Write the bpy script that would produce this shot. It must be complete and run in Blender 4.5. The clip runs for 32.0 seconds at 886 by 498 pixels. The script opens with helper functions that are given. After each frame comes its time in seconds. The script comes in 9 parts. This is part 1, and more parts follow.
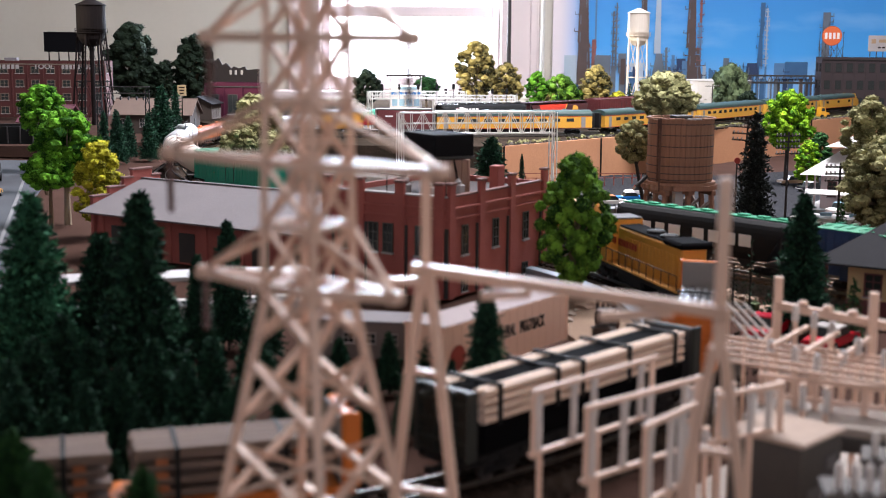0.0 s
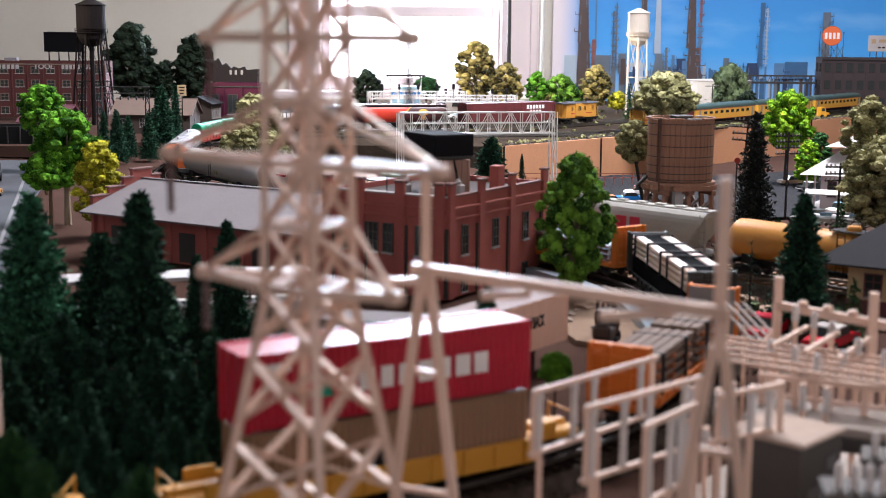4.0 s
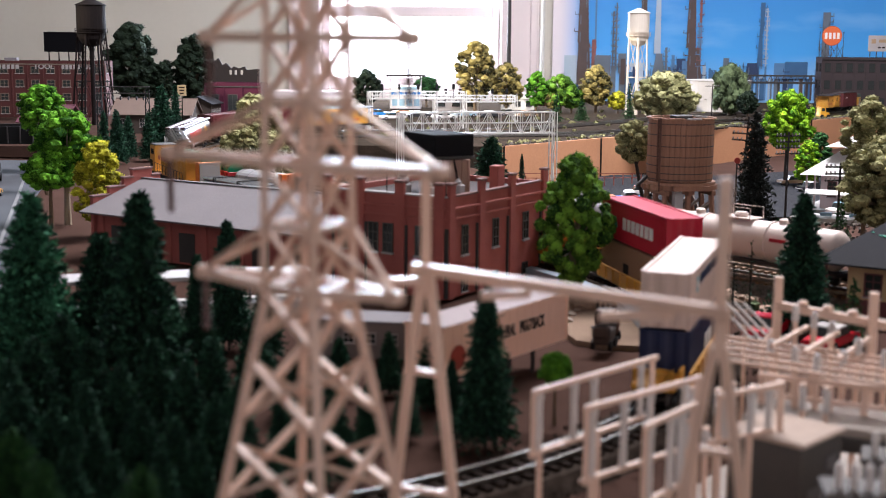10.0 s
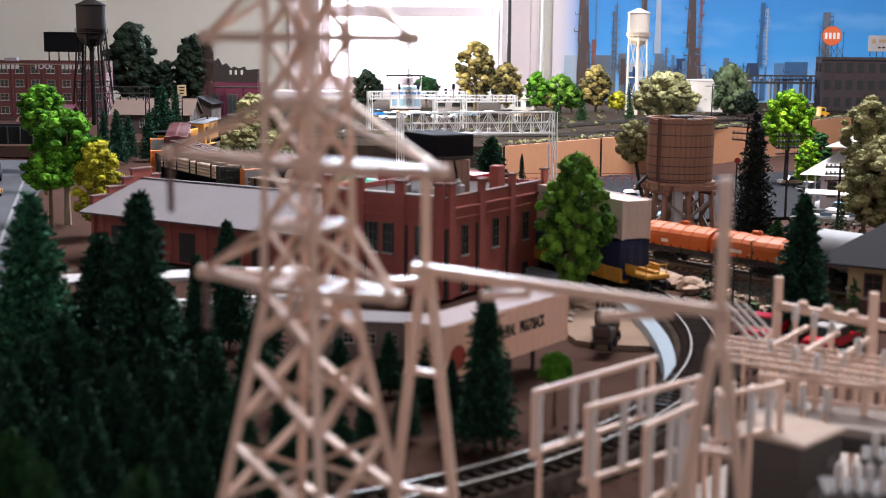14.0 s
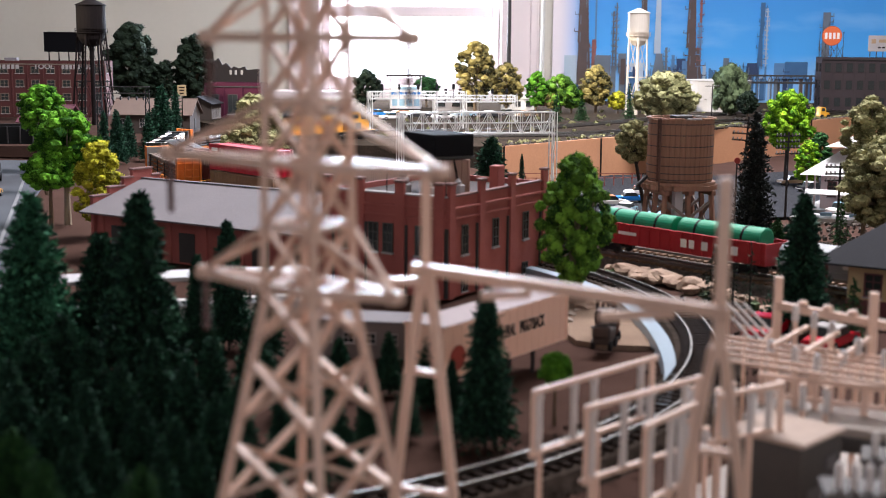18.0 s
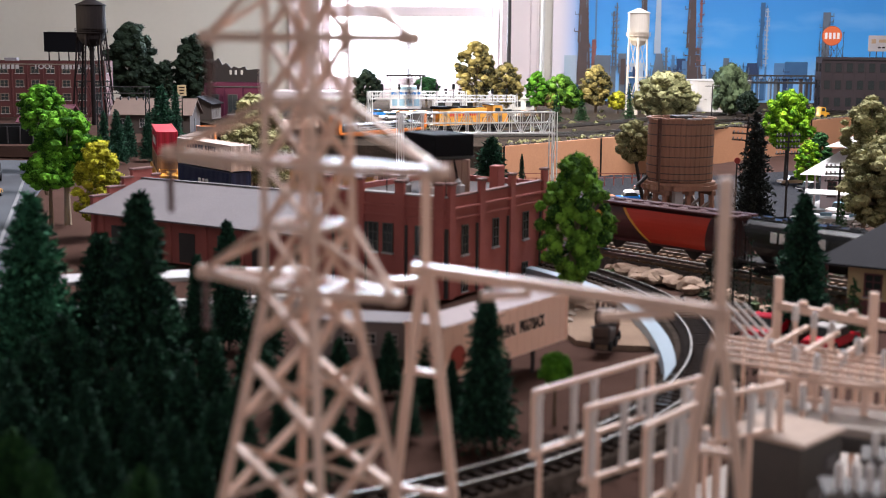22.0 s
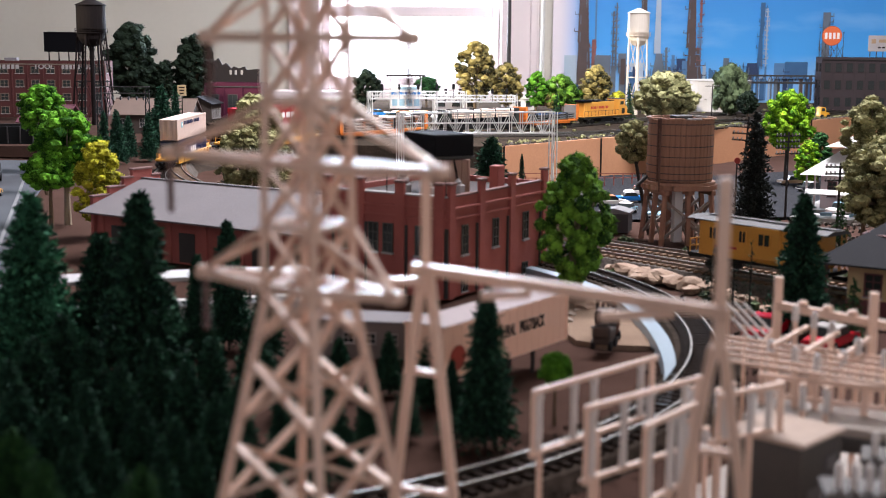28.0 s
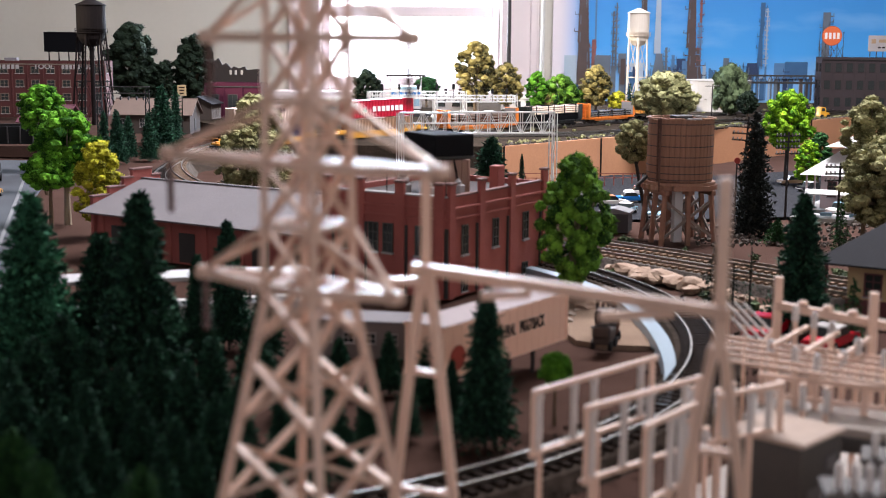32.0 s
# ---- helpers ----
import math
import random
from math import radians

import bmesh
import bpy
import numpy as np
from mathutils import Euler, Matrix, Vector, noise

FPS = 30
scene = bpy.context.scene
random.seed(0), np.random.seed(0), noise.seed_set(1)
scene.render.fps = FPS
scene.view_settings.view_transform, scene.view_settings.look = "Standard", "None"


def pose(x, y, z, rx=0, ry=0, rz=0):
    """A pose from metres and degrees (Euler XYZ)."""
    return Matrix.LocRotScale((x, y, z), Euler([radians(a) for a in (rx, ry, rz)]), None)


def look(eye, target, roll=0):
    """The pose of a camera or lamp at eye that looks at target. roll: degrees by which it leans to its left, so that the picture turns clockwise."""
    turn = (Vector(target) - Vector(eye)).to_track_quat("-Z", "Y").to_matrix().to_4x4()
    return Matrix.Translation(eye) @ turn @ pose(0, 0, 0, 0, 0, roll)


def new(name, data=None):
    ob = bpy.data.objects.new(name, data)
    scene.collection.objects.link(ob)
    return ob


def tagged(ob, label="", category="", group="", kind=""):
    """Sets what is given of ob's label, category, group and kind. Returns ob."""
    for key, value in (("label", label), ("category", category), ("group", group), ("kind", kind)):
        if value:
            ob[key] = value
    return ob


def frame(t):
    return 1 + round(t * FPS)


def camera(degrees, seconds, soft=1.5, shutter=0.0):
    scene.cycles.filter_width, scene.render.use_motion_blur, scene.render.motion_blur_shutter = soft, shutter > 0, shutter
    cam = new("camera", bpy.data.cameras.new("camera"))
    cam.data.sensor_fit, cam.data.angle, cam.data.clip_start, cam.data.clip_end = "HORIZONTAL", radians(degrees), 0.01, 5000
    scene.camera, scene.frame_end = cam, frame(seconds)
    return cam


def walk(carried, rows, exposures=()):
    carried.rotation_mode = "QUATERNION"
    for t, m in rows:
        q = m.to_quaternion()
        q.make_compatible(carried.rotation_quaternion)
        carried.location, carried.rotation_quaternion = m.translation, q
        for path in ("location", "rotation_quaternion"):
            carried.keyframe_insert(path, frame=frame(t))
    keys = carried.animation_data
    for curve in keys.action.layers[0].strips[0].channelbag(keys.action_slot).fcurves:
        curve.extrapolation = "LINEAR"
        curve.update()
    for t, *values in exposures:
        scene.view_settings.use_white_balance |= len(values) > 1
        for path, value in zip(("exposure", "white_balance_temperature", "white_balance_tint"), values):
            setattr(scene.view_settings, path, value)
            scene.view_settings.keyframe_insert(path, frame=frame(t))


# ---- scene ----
# A model railway layout in a room, 1:87. z = 0 is the layout's base ground, the camera stands still just beyond its edge.
EYE = (0.0, 0.0, 0.208)
TILT = radians(9.127)
cam = camera(38.27, 32.0, soft=0.7)
VIEW = look(EYE, (0.0, math.cos(TILT), 0.208 - math.sin(TILT)), 0.487)
walk(cam, [(0.0, VIEW), (32.0, VIEW)], exposures=[(0.0, 0.55, 5950, 14.0), (32.0, 0.55, 5950, 14.0)])
cam.data.dof.use_dof = True
cam.data.dof.focus_distance = 2.0
cam.data.dof.aperture_fstop = 15.0

# ---- light ----
world = bpy.data.worlds.new("sky")
scene.world = world
world.use_nodes = True
wn = world.node_tree.nodes
sky = wn.new("ShaderNodeTexSky")
sky.sky_type = "NISHITA"
sky.sun_disc = False
sky.sun_elevation = radians(19)
sky.sun_rotation = radians(245)
world.node_tree.links.new(sky.outputs[0], wn["Background"].inputs[0])
wn["Background"].inputs[1].default_value = 0.12

BACK_Y = 4.1          # the wall with the window behind the layout
WIN = (-0.392, 0.175, 0.06, 1.2)   # window opening: x0, x1, z0, z1


def area(name, m, sx, sy, power, colour):
    d = bpy.data.lights.new(name, "AREA")
    d.shape, d.size, d.size_y, d.energy, d.color = "RECTANGLE", sx, sy, power, colour
    ob = new(name, d)
    ob.matrix_world = m
    return ob


# daylight in the window in view; added fill at an assumed one behind camera
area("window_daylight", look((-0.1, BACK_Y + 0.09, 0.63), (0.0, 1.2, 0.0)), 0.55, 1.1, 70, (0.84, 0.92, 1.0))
area("camera_side_fill", look((0.5, -2.28, 1.0), (0.0, 1.4, 0.0)), 1.7, 1.2, 10, (1.0, 0.84, 0.76))
# unseen overhead fill lamp, added over the middle of the layout
area("overhead_fill", look((0.5, 1.95, 1.5), (0.5, 1.951, 0.0)), 1.2, 0.3, 68, (1.0, 0.95, 0.9))
sun_data = bpy.data.lights.new("sun", "SUN")
sun_data.energy, sun_data.angle, sun_data.color = 5.0, radians(0.5), (1.0, 0.86, 0.62)
sun = new("sun", sun_data)
sun.matrix_world = look((0, 0, 0), (0.85, 0.4, -0.33))

# ---- materials ----
MATS = {}


def mat(name, colour, rough=0.7, metal=0.0, scale=60.0, var=0.25, bump=0.2, fine=600.0, spec=0.4, tone=None, emit=0.0, island=0.0, stretch=(1, 1, 1)):
    """A procedural surface: two scales of noise vary the colour, the fine one gives relief."""
    if name in MATS:
        return MATS[name]
    m = bpy.data.materials.new(name)
    m.use_nodes = True
    n, l = m.node_tree.nodes, m.node_tree.links
    b = n["Principled BSDF"]
    tc = n.new("ShaderNodeTexCoord")
    mp = n.new("ShaderNodeMapping")
    mp.inputs["Scale"].default_value = stretch
    l.new(tc.outputs["Object"], mp.inputs[0])
    big, small = n.new("ShaderNodeTexNoise"), n.new("ShaderNodeTexNoise")
    for q, s in ((big, scale), (small, fine)):
        q.inputs["Scale"].default_value = s
        q.inputs["Detail"].default_value = 4
        l.new(mp.outputs[0], q.inputs["Vector"])
    c2 = tone or tuple(c * 0.55 for c in colour)
    mix = n.new("ShaderNodeMix")
    mix.data_type = "RGBA"
    mix.inputs["A"].default_value, mix.inputs["B"].default_value = (*colour, 1), (*c2, 1)
    mul = n.new("ShaderNodeMath")
    mul.operation = "MULTIPLY_ADD"
    mul.inputs[1].default_value, mul.inputs[2].default_value = 2.2 * var, -0.6 * var
    add = n.new("ShaderNodeMath")
    add.operation = "MULTIPLY_ADD"
    add.inputs[1].default_value = 0.5
    l.new(small.outputs[0], add.inputs[0])
    half = n.new("ShaderNodeMath")
    half.operation = "MULTIPLY"
    half.inputs[1].default_value = 0.7
    l.new(big.outputs[0], half.inputs[0])
    l.new(half.outputs[0], add.inputs[2])
    if island:
        geo = n.new("ShaderNodeNewGeometry")
        ia = n.new("ShaderNodeMath")
        ia.operation = "MULTIPLY_ADD"
        ia.inputs[1].default_value = island
        l.new(geo.outputs["Random Per Island"], ia.inputs[0])
        l.new(add.outputs[0], ia.inputs[2])
        l.new(ia.outputs[0], mul.inputs[0])
    else:
        l.new(add.outputs[0], mul.inputs[0])
    mul.use_clamp = True
    l.new(mul.outputs[0], mix.inputs["Factor"])
    l.new(mix.outputs["Result"], b.inputs["Base Color"])
    b.inputs["Roughness"].default_value, b.inputs["Metallic"].default_value = rough, metal
    b.inputs["Specular IOR Level"].default_value = spec
    if bump:
        bp = n.new("ShaderNodeBump")
        bp.inputs["Strength"].default_value, bp.inputs["Distance"].default_value = bump, 0.001
        l.new(small.outputs[0], bp.inputs["Height"])
        l.new(bp.outputs[0], b.inputs["Normal"])
    if emit:
        b.inputs["Emission Color"].default_value, b.inputs["Emission Strength"].default_value = (*colour, 1), emit
    MATS[name] = m
    return m


def leaf_mat(name, colour, tone, through_light=0.35):
    """Foam foliage: rough, a little light comes through, each clump its own shade."""
    # light and dark tones per island also stand in for highlights and inner shade
    m = mat(name, colour, 0.9, 0, 90, 0.5, 0.5, 900, 0.15, tone, island=0.65)
    b = m.node_tree.nodes["Principled BSDF"]
    b.inputs["Subsurface Weight"].default_value = 0.0
    return m


M_TAN = mat("tan_styrene", (0.74, 0.53, 0.42), 0.42, 0, 40, 0.3, 0.1, spec=0.4)
M_STEEL = mat("white_styrene", (0.62, 0.6, 0.57), 0.45, 0, 50, 0.3, 0.1)
M_GROUND = mat("brown_scenic_earth", (0.078, 0.045, 0.036), 0.95, 0, 14, 0.6, 0.6, 420, 0.0, (0.034, 0.02, 0.016))
M_DIRT = mat("light_sand_dirt", (0.3, 0.215, 0.16), 0.95, 0, 25, 0.6, 0.7, 500, 0.0, (0.15, 0.1, 0.072))
M_BALLAST = mat("grey_ballast", (0.19, 0.165, 0.145), 1.0, 0, 160, 0.9, 1.0, 600, 0.0, (0.045, 0.038, 0.034))
M_BALLASTD = mat("dark_brown_ballast", (0.085, 0.066, 0.054), 1.0, 0, 160, 0.9, 1.0, 600, 0.0, (0.022, 0.017, 0.014))
M_CINDER = mat("dark_yard_cinder", (0.062, 0.047, 0.036), 1.0, 0, 30, 0.7, 1.0, 260, 0.0, (0.014, 0.011, 0.009))
M_ASPHALT = mat("dark_road_asphalt", (0.06, 0.061, 0.067), 0.95, 0, 200, 0.9, 0.8, 700, 0.0, (0.012, 0.012, 0.014))
M_ROAD = mat("worn_grey_road", (0.075, 0.079, 0.09), 0.7, 0, 12, 0.5, 0.4, 400, 0.15, (0.036, 0.038, 0.044))
M_CONCRETE = mat("pale_concrete", (0.5, 0.48, 0.46), 0.8, 0, 30, 0.4, 0.4, 300)
M_WALLP = mat("cream_wall_paint", (0.58, 0.54, 0.47), 0.8, 0, 3, 0.12, 0.05, 60)
M_TRIM = mat("white_gloss_trim", (0.7, 0.6, 0.6), 0.4, 0, 5, 0.08, 0.03, 80)
M_CEIL = mat("ceiling_paint", (0.75, 0.73, 0.7), 0.9, 0, 3, 0.1, 0.05, 60)
M_FLOORW = mat("floor_boards", (0.3, 0.19, 0.11), 0.5, 0, 6, 0.4, 0.1, 80)
M_RETAIN = mat("orange_brown_hardboard", (0.5, 0.25, 0.135), 0.75, 0, 9, 0.45, 0.3, 300, 0.2, (0.28, 0.13, 0.07))
M_BRICK = mat("oxide_red_brick", (0.37, 0.108, 0.092), 0.75, 0, 45, 0.5, 0.6, 700, 0.25, (0.2, 0.058, 0.05))
M_BRICK2 = mat("dull_red_brick", (0.07, 0.015, 0.014), 0.8, 0, 40, 0.4, 0.3, 500)
M_ROOF = mat("grey_tar_roof", (0.19, 0.17, 0.18), 0.8, 0, 14, 0.45, 0.3, 400, 0.3, (0.12, 0.11, 0.115))
M_BLACK = mat("black_plastic", (0.014, 0.014, 0.015), 0.7, 0, 40, 0.3, 0.15, spec=0.15)
M_DARK = mat("dark_weathered_metal", (0.05, 0.045, 0.045), 0.6, 0.2, 40, 0.4, 0.2)
M_GLASS = mat("dark_window_glass", (0.03, 0.035, 0.035), 0.12, 0, 60, 0.4, 0.0)
M_RAIL = mat("nickel_silver_rail", (0.21, 0.195, 0.18), 0.44, 1.0, 50, 0.3, 0.05)
M_TIE = mat("brown_tie", (0.022, 0.015, 0.012), 0.9, 0, 60, 0.4, 0.4, spec=0.03)
M_TIE2 = mat("light_brown_tie", (0.2, 0.12, 0.07), 0.85, 0, 60, 0.5, 0.4)
M_WOOD = mat("stained_wood_stave", (0.38, 0.215, 0.15), 0.75, 0, 30, 0.6, 0.5, 500, 0.2, (0.14, 0.07, 0.048), stretch=(1, 1, 0.15))
M_TRUNK = mat("tree_trunk_brown", (0.16, 0.11, 0.07), 0.9, 0, 80, 0.5, 0.6)
M_PALETRUNK = mat("pale_bare_twigs", (0.34, 0.27, 0.2), 0.9, 0, 80, 0.5, 0.6)
M_TRUNKD = mat("dark_tree_trunk", (0.035, 0.03, 0.028), 0.9, 0, 80, 0.5, 0.6)
M_CONIFER = leaf_mat("dark_conifer_green", (0.048, 0.145, 0.08), (0.004, 0.015, 0.011))
# brighter copy of the conifer green, standing in for light on one fir
M_FIRLIT = leaf_mat("lit_conifer_green", (0.1, 0.34, 0.18), (0.009, 0.036, 0.022))
M_CONIFER2 = leaf_mat("mid_conifer_green", (0.04, 0.12, 0.03), (0.01, 0.035, 0.012))
M_LEAF = leaf_mat("bright_foam_green", (0.23, 0.58, 0.04), (0.012, 0.055, 0.004))
M_LEAFM = leaf_mat("mid_foam_green", (0.26, 0.52, 0.05), (0.012, 0.042, 0.006))
M_LEAFL = leaf_mat("lime_foam_green", (0.42, 0.68, 0.02), (0.035, 0.12, 0.005))
M_LEAFY = leaf_mat("yellow_foam_foliage", (0.95, 0.92, 0.06), (0.12, 0.12, 0.008))
M_LEAFD = leaf_mat("dark_foam_green", (0.025, 0.04, 0.022), (0.009, 0.016, 0.01))
M_SAGE = leaf_mat("sage_lichen_foliage", (0.48, 0.46, 0.23), (0.1, 0.098, 0.042))
M_FLATBLACK = mat("flat_black_paint", (0.005, 0.005, 0.006), 0.9, 0, 40, 0.3, 0.1, spec=0.02)
M_LEAFG = leaf_mat("grey_green_foliage", (0.2, 0.26, 0.13), (0.035, 0.05, 0.025))
M_OLIVE = leaf_mat("olive_foam_foliage", (0.6, 0.48, 0.16), (0.012, 0.014, 0.008))
M_SHAGGY = leaf_mat("black_green_foliage", (0.06, 0.068, 0.062), (0.008, 0.011, 0.01))

# ---- mesh helpers ----


def part(name, bm, material, parent=None, label="", smooth=False):
    me = bpy.data.meshes.new(name)
    bm.to_mesh(me)
    bm.free()
    me.materials.append(material)
    if smooth:
        for p in me.polygons:
            p.use_smooth = True
    ob = new(name, me)
    ob.parent = parent
    if label:
        tagged(ob, label)
    return ob


def npart(name, verts, faces, material, parent=None, label="", smooth=False):
    me = bpy.data.meshes.new(name)
    me.from_pydata([tuple(v) for v in verts], [], [tuple(f) for f in faces])
    me.materials.append(material)
    if smooth:
        me.polygons.foreach_set("use_smooth", [True] * len(me.polygons))
    me.update()
    ob = new(name, me)
    ob.parent = parent
    if label:
        tagged(ob, label)
    return ob


def again(ob, parent, m):
    """Another object on the same mesh as a part."""
    o = new(ob.name.split(".")[0], ob.data)
    o.parent = parent
    o.matrix_basis = m
    return o


def thing(name, m, label, category, group="", kind=""):
    ob = new(name)
    ob.empty_display_size = 0.01
    ob.matrix_world = m
    return tagged(ob, label, category, group, kind)


def B():
    return bmesh.new()


def box(bm, c, s, bev=0.0, rot=None):
    """A box with its centre and sizes; its edges bevelled by cutting the corners."""
    x, y, z = s[0] / 2, s[1] / 2, s[2] / 2
    r = rot or Matrix.Identity(3)
    if rot is not None and len(rot) == 4:
        r = rot.to_3x3()
    cc = Vector(c)
    made = [bm.verts.new(cc + r @ Vector((i * x, j * y, k * z))) for i in (-1, 1) for j in (-1, 1) for k in (-1, 1)]
    fs = [bm.faces.new([made[q] for q in f]) for f in ((0, 1, 3, 2), (4, 6, 7, 5), (0, 4, 5, 1), (2, 3, 7, 6), (0, 2, 6, 4), (1, 5, 7, 3))]
    if bev:
        es = {e for f in fs for e in f.edges}
        bmesh.ops.bevel(bm, geom=list(es), offset=bev, segments=1, affect="EDGES")
    return bm


def rod(bm, p, q, r0, r1=None, seg=8, cap=True):
    """A round bar from p to q."""
    p, q = Vector(p), Vector(q)
    r1 = r0 if r1 is None else r1
    d = (q - p).normalized()
    a = d.orthogonal().normalized()
    b = d.cross(a)
    rings = []
    for c, r in ((p, r0), (q, r1)):
        rings.append([bm.verts.new(c + (a * math.cos(t) + b * math.sin(t)) * r) for t in (2 * math.pi * k / seg for k in range(seg))])
    for k in range(seg):
        bm.faces.new((rings[0][k], rings[0][(k + 1) % seg], rings[1][(k + 1) % seg], rings[1][k]))
    if cap:
        bm.faces.new(rings[0][::-1])
        bm.faces.new(rings[1])
    return bm


def bar(bm, p, q, w, h=None):
    """A square bar from p to q."""
    p, q = Vector(p), Vector(q)
    h = w if h is None else h
    d = q - p
    rot = d.to_track_quat("X", "Z").to_matrix()
    return box(bm, (p + q) / 2, (d.length, w, h), 0, rot)


def lathe(bm, profile, seg=24, axis="z", at=(0, 0, 0)):
    """A turned body from (radius, height) pairs."""
    rings = []
    o = Vector(at)
    for r, h in profile:
        ring = []
        for k in range(seg):
            t = 2 * math.pi * k / seg
            u, v = r * math.cos(t), r * math.sin(t)
            ring.append(bm.verts.new(o + (Vector((u, v, h)) if axis == "z" else Vector((h, u, v)))))
        rings.append(ring)
    for a, b in zip(rings, rings[1:]):
        for k in range(seg):
            bm.faces.new((a[k], a[(k + 1) % seg], b[(k + 1) % seg], b[k]))
    bm.faces.new(rings[0][::-1])
    bm.faces.new(rings[-1])
    bmesh.ops.recalc_face_normals(bm, faces=bm.faces)
    return bm


def prism(bm, outline, y0, y1):
    """An outline of (x, z) drawn out along y."""
    a = [bm.verts.new((x, y0, z)) for x, z in outline]
    b = [bm.verts.new((x, y1, z)) for x, z in outline]
    n = len(a)
    bm.faces.new(a)
    bm.faces.new(b[::-1])
    for k in range(n):
        bm.faces.new((a[k], b[k], b[(k + 1) % n], a[(k + 1) % n]))
    bmesh.ops.recalc_face_normals(bm, faces=bm.faces)
    return bm


def slab(bm, outline, z0, z1):
    """A plan outline of (x, y) between two heights."""
    a = [bm.verts.new((x, y, z0)) for x, y in outline]
    b = [bm.verts.new((x, y, z1)) for x, y in outline]
    n = len(a)
    bm.faces.new(a[::-1])
    bm.faces.new(b)
    for k in range(n):
        bm.faces.new((a[k], a[(k + 1) % n], b[(k + 1) % n], b[k]))
    bmesh.ops.recalc_face_normals(bm, faces=bm.faces)
    return bm


def lettering(name, words, size, m, material, parent, wide=1.0):
    """Raised letters in the built-in font, as a mesh."""
    c = bpy.data.curves.new(name, "FONT")
    c.offset = size * 0.022
    c.body, c.size, c.extrude, c.align_x, c.align_y = words, size, 0.00015, "CENTER", "CENTER"
    tmp = bpy.data.objects.new(name, c)
    scene.collection.objects.link(tmp)
    me = bpy.data.meshes.new_from_object(tmp.evaluated_get(bpy.context.evaluated_depsgraph_get()))
    bpy.data.objects.remove(tmp)
    me.materials.clear()
    me.materials.append(material)
    ob = new(name, me)
    ob.parent = parent
    ob.matrix_basis = m @ Matrix.Diagonal((wide, 1, 1, 1))
    return ob

# ---- the room ----


